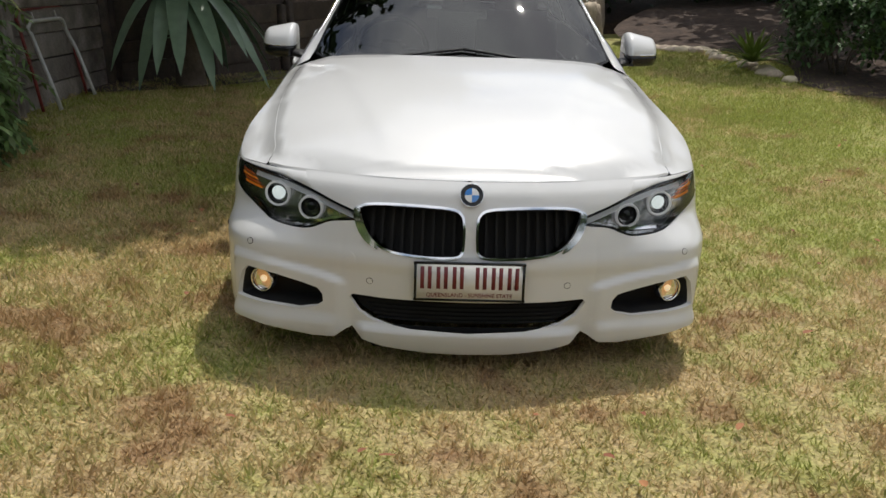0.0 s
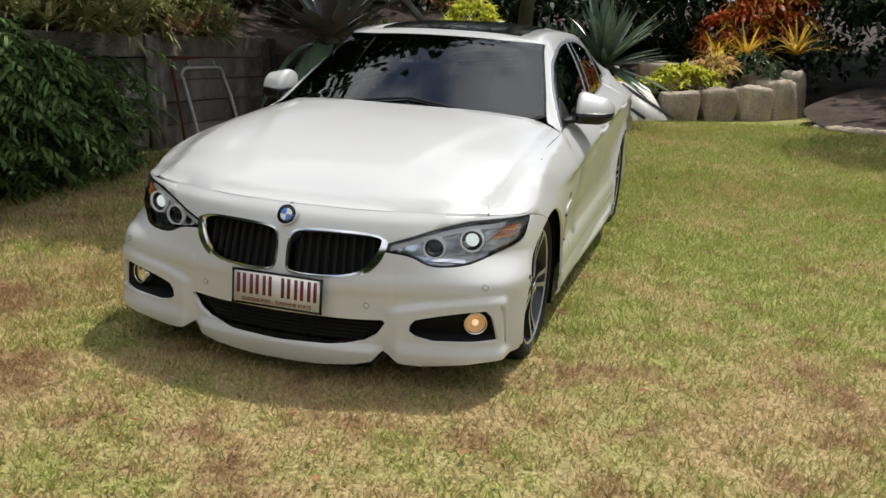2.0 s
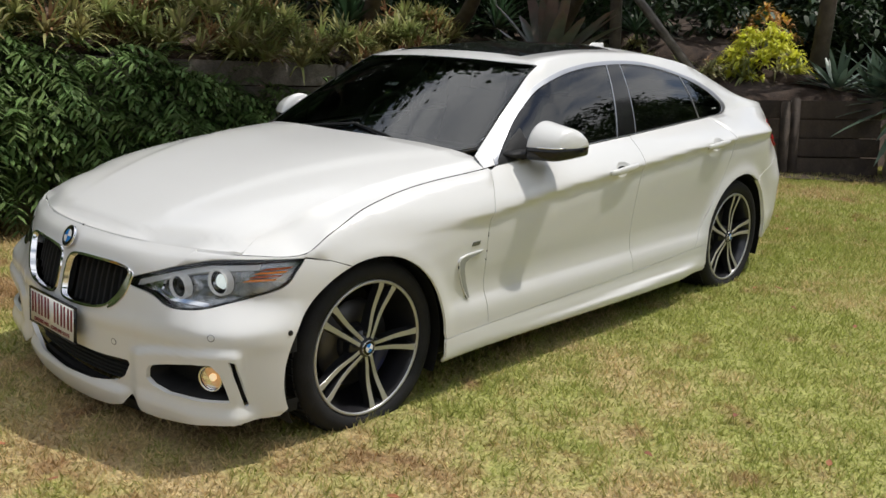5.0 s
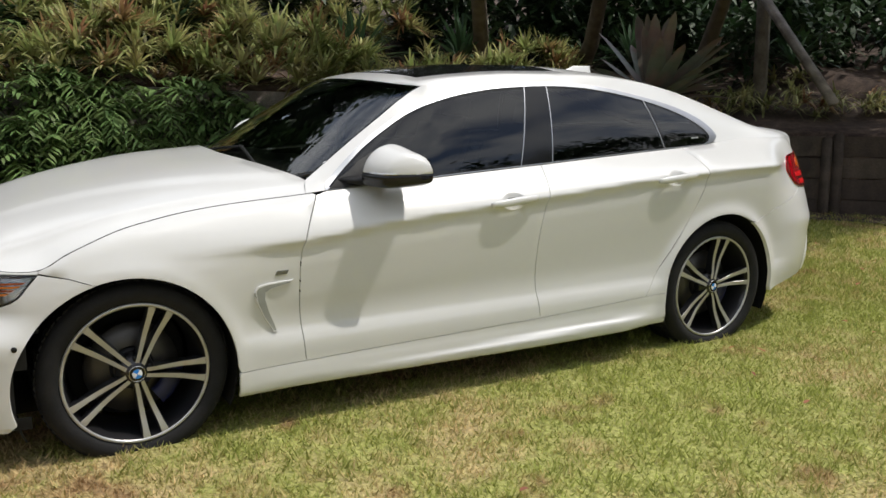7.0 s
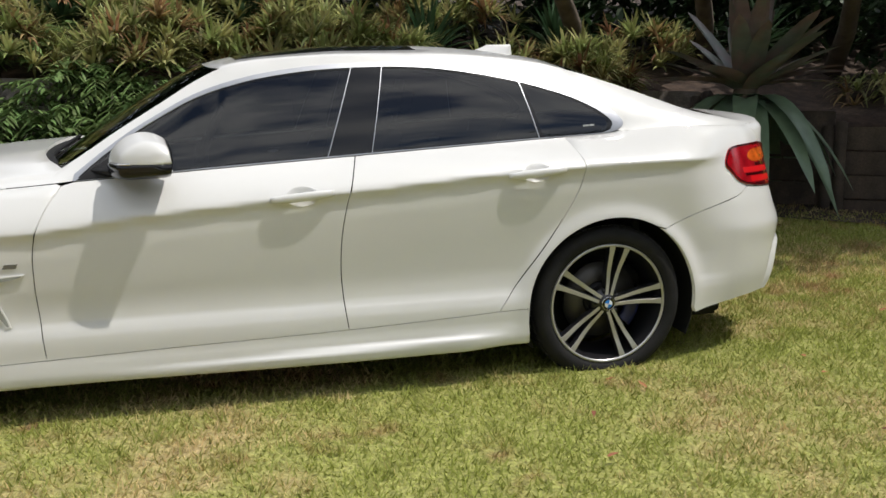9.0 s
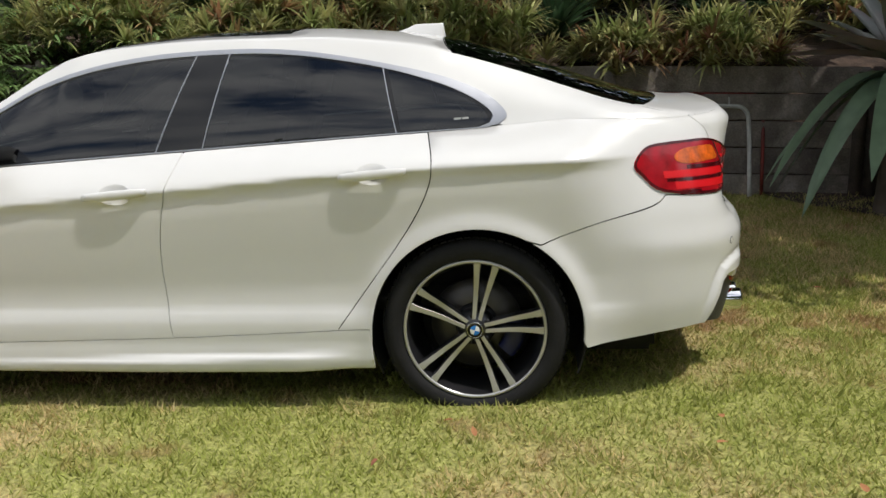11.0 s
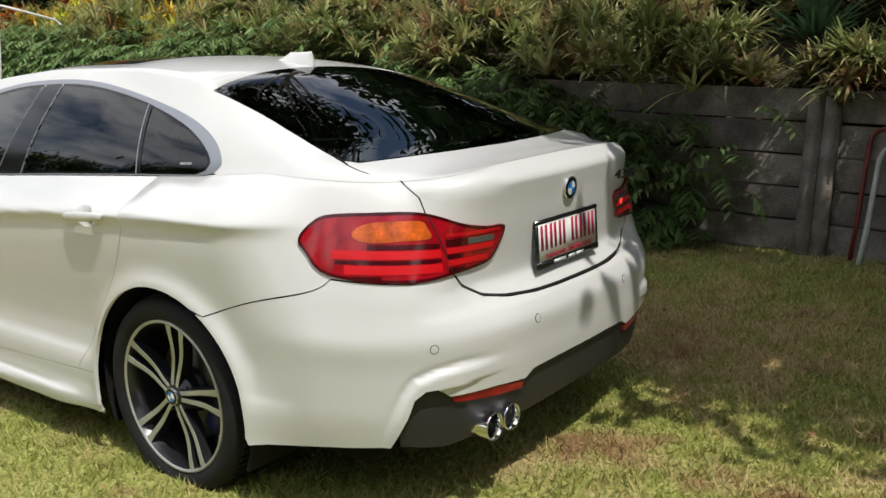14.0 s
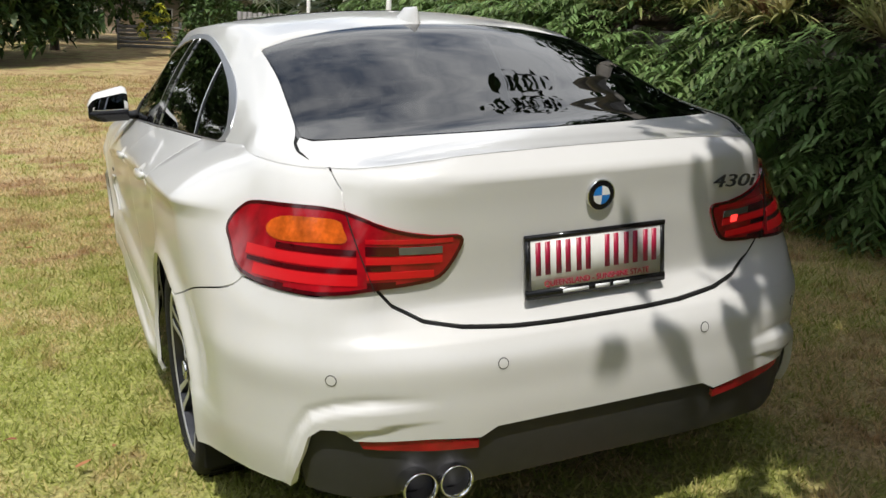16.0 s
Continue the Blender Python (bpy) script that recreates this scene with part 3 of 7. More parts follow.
hood_edge = [(skin(s_f(x), 0.7365)[0], skin(s_f(x), 0.7365)[1] + 0.0045) for x in (0.0, 0.07, 0.14, 0.21, 0.28, 0.35, 0.42, 0.49, 0.56, 0.62, 0.67, 0.71, 0.75, 0.785)]
hood_back = rounded([(0.742, 0.695), (0.69, 0.700), (0.58, 0.636), (0.35, 0.588), (0.0, 0.568)], 5, False)
half = hood_edge + [(p[0] - 0.0012, p[1]) for p in seam[1:-1]] + hood_back
full = half + [(-x, y) for x, y in half[::-1][1:-1]]
panel("bonnet", sheet(inset(full, 0.0), hood_at, 0.024, deep=0.012), PAINT, car)
# paint-coloured bars added under the seams to lighten their dark gap
for side in (1, -1):
    bm = bmesh.new()
    tube(bm, [(side * (x - 0.0005), y, hood_z(x, y) - 0.0042) for x, y in seam[3:-9]], 0.0034, 6)
    part("bonnet_seal", bm, PAINT, car)

# front bumper
def kidney(grow=0.0):
    p = [(0.390, 0.640), (0.33, 0.654), (0.20, 0.656), (0.075, 0.650), (0.036, 0.634), (0.026, 0.60), (0.026, 0.54), (0.034, 0.506), (0.075, 0.496), (0.18, 0.497), (0.285, 0.511), (0.345, 0.547), (0.380, 0.60)]
    q = [(s_f(x), z) for x, z in rounded(p, 4)]
    return inset(q, -grow) if grow else q


FOG = [(s_f(0.736), 0.402), (s_f(0.690), 0.396), (s_f(0.60), 0.372), (s_f(0.525), 0.351), (s_f(0.508), 0.330), (s_f(0.505), 0.300), (s_f(0.530), 0.280), (s_f(0.59), 0.266), (s_f(0.68), 0.272), (s_f(0.772), 0.278), (s_f(0.764), 0.325), (s_f(0.754), 0.374)]
SLIT = [(s_f(0.770), 0.418), (s_f(0.783), 0.412), (s_f(0.794), 0.345), (s_f(0.804), 0.258), (s_f(0.797), 0.254), (s_f(0.785), 0.335)]
MOUTH = [(0.0, 0.330), (s_f(0.30), 0.332), (s_f(0.405), 0.336), (s_f(0.415), 0.325), (s_f(0.385), 0.275), (s_f(0.335), 0.243), (s_f(0.20), 0.226), (0.0, 0.220)]
chin = [(-0.0016, 0.136), (s_f(0.14), 0.138), (s_f(0.30), 0.154), (s_f(0.372), 0.174), (s_f(0.41), 0.210), (s_f(0.47), 0.180), (s_f(0.55), 0.176), (s_f(0.65), 0.190), (s_f(0.75), 0.202), (s_f(0.82), 0.204), (s_y(-0.41), 0.200)]
mouth_half = MOUTH[1:-1]
nose_top = [(s_f(0.635), 0.7355), (s_f(0.5), 0.7358), (s_f(0.3), 0.735), (s_f(0.15), 0.736), (-0.0016, 0.736)]
bump = chin + arch(0, -14, 74, 22) + [(s_y(-0.205), 0.700), (s_y(-0.30), 0.719)] + rounded(HL_LOW, 4, False) + rounded(HL_TOP, 4, False)[:13] + nose_top + [(-0.0016, 0.330)] + mouth_half + [(-0.0016, 0.220)]


BLADE_Z = curve((0.38, 0.372), (0.45, 0.390), (0.50, 0.403), (0.60, 0.424), (0.70, 0.443), (0.76, 0.449), (0.80, 0.446))


def bump_swell(s, z):
    """The bumper's raised frame round the ducts, the lip's blade below them and the chin."""
    x = PX(s)
    k = 0.0
    if s < s_y(-0.3):
        zc = BLADE_Z(x)
        fade = 1 - step(s_f(0.776), s_f(0.804), s)
        k += 0.018 * (1 - step(zc - 0.022, zc + 0.012, z)) * step(0.405, 0.470, x) * fade
        k += 0.016 * (1 - step(0.215, 0.266, z)) * step(0.405, 0.50, x) * (1 - step(s_f(0.795), s_f(0.825), s))
        k += 0.022 * (1 - step(0.205, 0.240, z)) * (1 - step(0.36, 0.42, x))
    return k


half_bumper = sheet(inset(bump, 0.0012), skin, 0.0100, deep=0.018, holes=[kidney(0.004), FOG, SLIT], swell=bump_swell)
front_bumper = panel("front_bumper", joined(half_bumper, mirrored(half_bumper)), PAINT, car)
for side in (1, -1):
    m = (lambda d: d) if side > 0 else mirrored
    # kidney grille
    g = panel("grille", m(sheet(kidney(0.007), skin, 0.03, deep=0.02, push=0.006, holes=[kidney(-0.001)])), CHROME, car, "chrome-framed black kidney grille")
    panel("backing", m(sheet(kidney(0.0), skin, 0.04, push=-0.06, lip=False)), SHADOW_GAP, g)
    for k in range(9):
        x = 0.058 + 0.037 * k
        zt = 0.652 if x > 0.05 else 0.64
        zb = 0.494 if x < 0.25 else 0.494 + 0.5 * (x - 0.25)
        bar = [(s_f(x - 0.005), zb), (s_f(x + 0.005), zb), (s_f(x + 0.005), zt), (s_f(x - 0.005), zt)]
        panel("slat", m(sheet(bar, skin, 0.05, deep=0.02, push=-0.034)), SHADOW_GAP, g)
    wedge = [(s_f(0.393), 0.642), (s_f(0.412), 0.636), (s_f(0.408), 0.604), (s_f(0.388), 0.560), (s_f(0.352), 0.523), (s_f(0.318), 0.508), (s_f(0.348), 0.546), (s_f(0.383), 0.600)]
    panel("flank", m(sheet(rounded(wedge, 3), skin, 0.02, 0.01, deep=0.01, push=0.0055)), CHROME, g, "broad chrome flank of the grille frame")
    # fog lamp in its black duct
    duct = panel("duct", m(sheet(inset(FOG, -0.004), skin, 0.04, push=-0.090, lip=False)), BLACK_MATT, car, "black lower air duct")
    panel("duct_wall", m(sheet(inset(FOG, -0.001), skin, 0.04, push=-0.002, deep=0.10, holes=[inset(FOG, 0.003)])), BLACK_MATT, duct)
    at = Vector((side * 0.738, -0.588, 0.338))
    lamp = new("fog_lamp")
    lamp.parent = car
    turn = Matrix.Translation(at) @ Matrix.Rotation(radians(-90 + side * 24), 4, "Z")
    bm = bmesh.new()
    lathe(bm, [(0.046, -0.03), (0.046, 0.012), (0.042, 0.014), (0.039, 0.010)], 28, turn)
    part("bezel", bm, CHROME, lamp)
    bm = bmesh.new()
    lathe(bm, [(0.0001, 0.010), (0.02, 0.009), (0.039, 0.004)], 28, turn)
    part("lens", bm, LENS_GLASS, lamp)
    bm = bmesh.new()
    lathe(bm, [(0.0001, -0.022), (0.016, -0.018), (0.030, -0.006), (0.039, 0.004)], 28, turn)
    part("reflector", bm, FOG_LIT, lamp, "warm lit fog lamp reflector")
    bm = bmesh.new()
    bmesh.ops.create_uvsphere(bm, u_segments=14, v_segments=8, radius=0.013, matrix=turn @ Matrix.Translation((-0.004, 0, 0)))
    part("bulb", bm, FOG_BULB, lamp)
    panel("side_slit", m(sheet(inset(SLIT, -0.002), skin, 0.04, push=-0.03, lip=False)), BLACK_MATT, car)
    # headlamp
    h = panel("headlamp", m(sheet(inset(HEADLAMP, 0.0035), skin, 0.022, deep=0.004, push=0.001)), LENS_GLASS, car, "clear headlamp with two lit ringed projectors")
    panel("rim", m(sheet(inset(HEADLAMP, 0.001), skin, 0.03, deep=0.018, push=-0.002, holes=[inset(HEADLAMP, 0.007)])), BLACK_GLOSS, h)
    panel("bowl", m(sheet(inset(HEADLAMP, 0.003), skin, 0.03, push=-0.018, lip=False, swell=lambda s, z: -0.027 * (1 - step(0.80, 0.95, s)))), LAMP_BOWL, h)
    brow_line = rounded(HL_TOP, 4, False)
    strip = [(a, b - 0.010) for a, b in brow_line[3:-3]] + [(a - 0.006, b - 0.030) for a, b in brow_line[3:-3]][::-1]
    panel("brow", m(sheet(strip, skin, 0.03, push=-0.022, deep=0.02)), RING_WHITE, h, "pale daylight brow strip")
    for x, z, r, lit in ((0.718, 0.640, 0.044, True), (0.580, 0.612, 0.041, False)):
        s = s_f(x)
        p = Vector(skin(s, z))
        q = Vector(skin(s + 0.01, z)) - Vector(skin(s - 0.01, z))
        ang = math.atan2(-q.x, q.y)
        base = Matrix.Translation((p.x * side, p.y, p.z)) @ Matrix.Rotation((radians(-90) + (radians(90) + ang) * 0.35) if side > 0 else math.pi - (radians(-90) + (radians(90) + ang) * 0.35), 4, "Z")
        bm = bmesh.new()
        lathe(bm, [(r - 0.005, -0.032), (r - 0.004, -0.022), (r, -0.020), (r + 0.003, -0.026), (r + 0.003, -0.05)], 36, base)
        part("ring", bm, RING_LIT, h, "pale lit daylight ring")
        bm = bmesh.new()
        lathe(bm, [(0.0001, -0.026), (0.010, -0.028), (0.020, -0.033), (0.027, -0.044)], 30, base)
        shroud = bmesh.new()
        lathe(shroud, [(0.026, -0.040), (r - 0.010, -0.036), (r - 0.005, -0.030)], 30, base)
        part("shroud", shroud, BLACK_GLOSS, h)
        part("projector", bm, LAMP_LIT if lit else BLACK_GLOSS, h, "lit projector lens" if lit else "dark projector lens")
    for k in range(4):
        z, a, b = 0.650 + 0.0125 * k, -0.505 + 0.016 * k, -0.415 + 0.020 * k
        rib = [(s_y(a), z), (s_y(b), z + 0.004), (s_y(b + 0.012), z + 0.011), (s_y(a + 0.02), z + 0.007)]
        panel("turn_signal_rib", m(sheet(rib, skin, 0.02, 0.01, push=-0.014 - 0.003 * (k % 2), deep=0.012)), AMBER_RIB if k % 2 else AMBER_SUN, h, "amber turn signal rib")
    divider = [(s_f(0.478), 0.610), (s_f(0.520), 0.602), (s_f(0.528), 0.640), (s_f(0.486), 0.628)]
    panel("inner_reflector", m(sheet(divider, skin, 0.02, 0.01, push=-0.028, deep=0.012)), CHROME, h)
    low_strip = [(s_f(0.45), 0.618), (s_f(0.55), 0.586), (s_f(0.70), 0.585), (s_f(0.70), 0.576), (s_f(0.56), 0.574), (s_f(0.45), 0.607)]
    panel("lower_trim", m(sheet(low_strip, skin, 0.03, push=-0.03, deep=0.02)), CHROME, h)

mouth = MOUTH[1:-1]
mouth_full = [(a, b) for a, b in mouth] + [(-a, b) for a, b in mouth[::-1]]


def nose_full(a, b):
    p = skin(abs(a), b)
    return (p[0] if a > 0 else -p[0], p[1], p[2])


g = panel("lower_grille", sheet(inset(mouth_full, -0.006), nose_full, 0.05, push=-0.05, lip=False), SHADOW_GAP, car, "black lower grille")
for k in range(6):
    z = 0.235 + 0.017 * k
    w = 0.33 + 0.75 * (z - 0.235)
    panel("grille_bar", sheet([(-w, z), (w, z), (w, z + 0.006), (-w, z + 0.006)], nose_full, 0.06, push=-0.034, deep=0.012), SHADOW_GAP, g)
panel("front_splitter", sheet([(-0.36, 0.10), (0.36, 0.10), (0.40, 0.16), (-0.40, 0.16)], nose_full, 0.06, push=-0.02, deep=0.05), BLACK_MATT, car)

# rear quarter, rear bumper, boot
quarter = [(s_y(2.437), 0.205)] + arch(1, 5, 118, 30) + on_side([(3.05, 0.640), (3.24, 0.704), (3.444, 0.752), (3.50, 0.785)], 4) + [(s_r(0.69), 0.77), (s_r(0.565), 0.783), (s_r(0.600), 0.86), (s_r(0.630), 0.94), (s_r(0.645), 0.995)] + [(s, top_of(s) + 0.003) for s in [s_r(0.693) + (s_y(2.655) - s_r(0.693)) * i / 40 for i in range(41)]] + on_side(DOOR_C)[::-1] + [(s_y(2.44), 0.345)]
both("rear_quarter", sheet(inset(quarter, GAP), skin, 0.0175), PAINT)
RB_TOP = [(0.0, 0.668), (0.12, 0.668), (0.23, 0.670), (0.36, 0.680), (0.45, 0.697), (0.52, 0.735), (0.56, 0.783)]
rb_low = [(s_y(3.205), 0.264), (s_y(3.272), 0.276), (s_y(3.476), 0.297), (s_y(3.646), 0.306), (s_r(0.717), 0.40), (s_r(0.702), 0.452), (s_r(0.678), 0.473), (s_r(0.650), 0.474), (s_r(0.617), 0.444), (s_r(0.45), 0.436), (s_r(0.331), 0.424), (s_r(0.290), 0.446), (s_r(0.15), 0.450), (S_END + 0.0024, 0.451)]
rb = arch(1, 118, 189, 22)[::-1]
rear_outline = rb_low + [(s_r(x) if x else S_END + 0.0024, z) for x, z in RB_TOP] + [(s_r(0.69), 0.77)] + on_side([(3.50, 0.785), (3.444, 0.752), (3.24, 0.704), (3.05, 0.640)], 4) + rb[::-1][1:-1]


REAR_CREASE = [(s_r(0.770), 0.33), (s_r(0.745), 0.415), (s_r(0.728), 0.465), (s_r(0.702), 0.508), (s_r(0.650), 0.529), (s_r(0.58), 0.538), (s_r(0.433), 0.531), (s_r(0.30), 0.522)]


def off(s, z, a, b):
    """Signed distance from a stretch of line, positive above it."""
    dx, dz = b[0] - a[0], b[1] - a[1]
    t = min(max(((s - a[0]) * dx + (z - a[1]) * dz) / (dx * dx + dz * dz), 0), 1)
    ex, ez = s - a[0] - t * dx, z - a[1] - t * dz
    return math.copysign(math.hypot(ex, ez), dx * ez - dz * ex)


def rear_swell(s, z):
    x = PX(s) if s > R1 else 1.0
    k = 0.0
    if s > s_y(3.3):
        d = min((off(s, z, a, b) for a, b in zip(REAR_CREASE, REAR_CREASE[1:])), key=abs)
        run = step(0.40, 0.62, x) * (1 - step(0.735, 0.775, x))
        k += 0.013 * (1 - step(-0.024, 0.004, d)) * run
        k -= 0.004 * math.exp(-(((d - 0.004) / 0.011) ** 2)) * run
        z2 = 0.471 + 0.013 * step(0.64, 0.50, x)
        k -= 0.011 * (1 - step(z2 - 0.012, z2 + 0.002, z)) * step(0.40, 0.62, x) * (1 - step(0.635, 0.66, x))
        k += 0.006 * math.exp(-(((z - 0.60) / 0.05) ** 2)) * step(s_y(3.3), s_y(3.6), s)
    return k


half_rear = sheet(inset(rear_outline, 0.0024), skin, 0.0095, deep=0.02, swell=rear_swell)
panel("rear_bumper", joined(half_rear, mirrored(half_rear)), PAINT, car)
boot_half = [(S_END + 0.003, 0.6715)] + [(s_r(x), z + 0.0035) for x, z in RB_TOP[1:]] + [(s_r(0.600), 0.86), (s_r(0.630), 0.94), (s_r(0.645), 0.995)] + along(s_r, 0.690, 0.05, lambda x: top_of(s_r(x)) + 0.0034, 22) + [(S_END + 0.003, top_of(S_END) + 0.0034)]
boot_skin = sheet(inset(boot_half, 0.0030), skin, 0.014)
LIP = [(skin(s, top_of(s))[0], skin(s, top_of(s))[1]) for s in [S_END + (s_r(0.690) - S_END) * i / 20 for i in range(21)]]
deck = LIP + [(0.614, 3.52), (0.626, 3.47), (0.620, 3.42), (0.604, 3.385)] + rounded([(0.585, 3.425), (0.45, 3.468), (0.22, 3.515), (0.0, 3.531)], 5, False)


_lip = [S_END + (s_r(0.72) - S_END) * i / 30 for i in range(31)]
LIP_Y = curve(*[(-0.01, skin(S_END, top_of(S_END))[1])] + [(skin(s, top_of(s))[0], skin(s, top_of(s))[1]) for i, s in enumerate(_lip) if i])
LIP_Z = curve(*[(-0.01, top_of(S_END))] + [(skin(s, top_of(s))[0], top_of(s)) for i, s in enumerate(_lip) if i])


def deck_at(x, y):
    z = cabin_z(x, y)
    lip_y = LIP_Y(abs(x))
    rim = LIP_Z(abs(x)) + 0.001
    return x, y, z + (rim - z) * step(lip_y - 0.09, lip_y, y)


boot = joined(boot_skin, mirrored(boot_skin), *[f(sheet(inset(deck, -0.0008), deck_at, 0.026, lip=False)) for f in ((lambda d: d), mirrored)])
boot_lid = panel("boot_lid", boot, PAINT, car)
# the lid's shut lines
for side in (1, -1):
    bm = bmesh.new()
    tube(bm, [(side * (E_X(y) - 0.004), y, deck_at(E_X(y) - 0.004, y)[2] - 0.0035) for y in [3.385 + (Y_END - 3.385) * i / 16 for i in range(17)]], 0.0045, 6)
    part("shut_line", bm, SHADOW_GAP, car)

for side in (1, -1):
    bm = bmesh.new()
    low_line = [Vector(skin(s_r(x) if x else S_END, z + 0.0018)) for x, z in rounded(RB_TOP, 5, False)]
    tube(bm, [(side * q.x, q.y - 0.0055, q.z) for q in low_line], 0.0042, 6)
    part("shut_line", bm, SHADOW_GAP, car)

# black diffuser, reflectors, tail pipes
diff = [(S_END, 0.30), (s_r(0.30), 0.29), (s_r(0.62), 0.275), (s_r(0.735), 0.30), (s_r(0.735), 0.37), (s_r(0.70), 0.49), (s_r(0.62), 0.49), (s_r(0.3), 0.46), (S_END, 0.46)]
half_diff = sheet(diff, skin, 0.03, push=-0.014, deep=0.06)
panel("diffuser", joined(half_diff, mirrored(half_diff)), GREY_PLASTIC, car, "dark grey rear diffuser")
both("reflector_strip", sheet([(s_r(0.335), 0.417), (s_r(0.335), 0.397), (s_r(0.45), 0.405), (s_r(0.60), 0.424), (s_r(0.612), 0.450), (s_r(0.45), 0.434)], skin, 0.03, push=-0.004, deep=0.012), RED_DARK, "red rear reflector strip")
for x in (0.478, 0.388):
    bm = bmesh.new()
    t = Matrix.Translation((x, 3.72, 0.322)) @ Matrix.Rotation(radians(90), 4, "Z")
    lathe(bm, [(0.030, -0.16), (0.034, 0.07), (0.0375, 0.088), (0.0405, 0.090), (0.0415, 0.084), (0.039, 0.0), (0.036, -0.16)], 32, t)
    pipe = part("tail_pipe", bm, CHROME, car, "chrome tail pipe")
    bm = bmesh.new()
    lathe(bm, [(0.0001, -0.1), (0.032, -0.1), (0.033, 0.03)], 24, t)
    part("bore", bm, SHADOW_GAP, pipe)

# tail lamps
TL = [(s_y(3.385), 0.888), (s_y(3.42), 0.932), (s_y(3.50), 0.955), (s_r(0.68), 0.957), (s_r(0.586), 0.940), (s_r(0.50), 0.912), (s_r(0.42), 0.897), (s_r(0.352), 0.891), (s_r(0.362), 0.850), (s_r(0.405), 0.797), (s_r(0.47), 0.783), (s_r(0.56), 0.778), (s_r(0.69), 0.771), (s_y(3.50), 0.793), (s_y(3.415), 0.850)]
TLR = rounded(TL, 4)


def between(f0, f1, z0, z1, n=8):
    """A band on the tail lamp, between two places along the skin."""
    return [(f0 + (f1 - f0) * i / n, z0(f0 + (f1 - f0) * i / n)) for i in range(n + 1)] + [(f1 + (f0 - f1) * i / n, z1(f1 + (f0 - f1) * i / n)) for i in range(n + 1)]


a_s, b_s, m_s = s_y(3.47), s_r(0.40), s_r(0.592)
tilt = lambda z: (lambda s: z - 0.012 * step(a_s, b_s, s))
for side in (1, -1):
    m = (lambda d: d) if side > 0 else mirrored
    tl = panel("tail_lamp", m(sheet(TLR, skin, 0.022, deep=0.02, push=0.006)), RED_DARK, car, "red tail lamp with lit bars")
    for f0, f1, z0, z1, mat, nm in (
        (s_y(3.60), m_s - 0.012, 0.864, 0.877, RED_DEEP, "dark_strip"),
        (s_y(3.50), m_s - 0.012, 0.838, 0.861, RED_LIT, "upper_bar"),
        (s_y(3.51), m_s - 0.012, 0.826, 0.835, RED_DEEP, "dark_strip"),
        (s_y(3.54), m_s - 0.012, 0.799, 0.823, RED_LIT, "lower_bar"),
        (s_y(3.56), s_y(3.64), 0.784, 0.794, RED_DEEP, "dark_strip"),
        (m_s + 0.012, s_r(0.50), 0.866, 0.886, RED_DEEP, "inner_dark_strip"),
        (m_s + 0.012, s_r(0.40), 0.846, 0.863, RED_LIT, "inner_upper_bar"),
        (m_s + 0.012, s_r(0.52), 0.832, 0.843, RED_DEEP, "inner_dark_strip"),
        (m_s + 0.012, s_r(0.42), 0.812, 0.829, RED_LIT, "inner_lower_bar"),
        (m_s + 0.012, s_r(0.51), 0.794, 0.806, RED_DEEP, "inner_dark_strip"),
        (m_s + 0.014, s_r(0.375), 0.892, 0.902, RED_LENS, "inner_lens"),
        (s_r(0.50), s_r(0.40), 0.868, 0.884, LAMP_GREY, "reversing_lens"),
    ):
        panel(nm, m(sheet(between(f0, f1, tilt(z0), tilt(z1)), skin, 0.03, deep=0.002, push=0.0078)), mat, tl)
    lens = [(s_y(3.555), 0.905), (s_y(3.600), 0.930), (s_r(0.70), 0.933), (s_r(0.648), 0.930), (s_r(0.634), 0.912), (s_r(0.630), 0.884), (s_r(0.70), 0.881), (s_y(3.590), 0.881)]
    panel("turn_signal", m(sheet(rounded(lens, 4), skin, 0.03, 0.008, deep=0.002, push=0.0078)), AMBER, tl, "amber turn signal")
    border = inset(TLR, 0.008)
    panel("lens_border", m(sheet(TLR, skin, 0.03, deep=0.002, push=0.0072, holes=[border])), RED_DEEP, tl, "deep red lens border")
    panel("split_line", m(sheet([(s_r(0.562) - 0.0015, 0.775), (s_r(0.562) + 0.0015, 0.775), (s_r(0.626) + 0.0015, 0.944), (s_r(0.626) - 0.0015, 0.944)], skin, 0.05, deep=0.003, push=0.0080)), SHADOW_GAP, tl)
    if side < 0:
        panel("lit_spot", m(sheet([(s_r(0.455), 0.840), (s_r(0.43), 0.840), (s_r(0.43), 0.858), (s_r(0.455), 0.858)], skin, 0.05, deep=0.002, push=0.0088)), RED_BEAM, tl, "bright lit lamp spot")

# cabin: roof, frames, windows
DLO_TOP = [(0.75, 0.935), (0.905, 1.052), (1.06, 1.145), (1.204, 1.217), (1.39, 1.272), (1.60, 1.304), (1.80, 1.316), (2.02, 1.316), (2.23, 1.297), (2.48, 1.251), (2.70, 1.187), (2.83, 1.127), (2.895, 1.075), (2.885, 1.042)]
dlo_zy = rounded(DLO_TOP, 5, False)
DLO = [(y, flank_f(y, z)) for y, z in dlo_zy] + [(2.84 - 2.04 * i / 40, 0.0) for i in range(41)]


def in_yf(pts):
    return [(y, flank_f(y, z)) for y, z in pts]


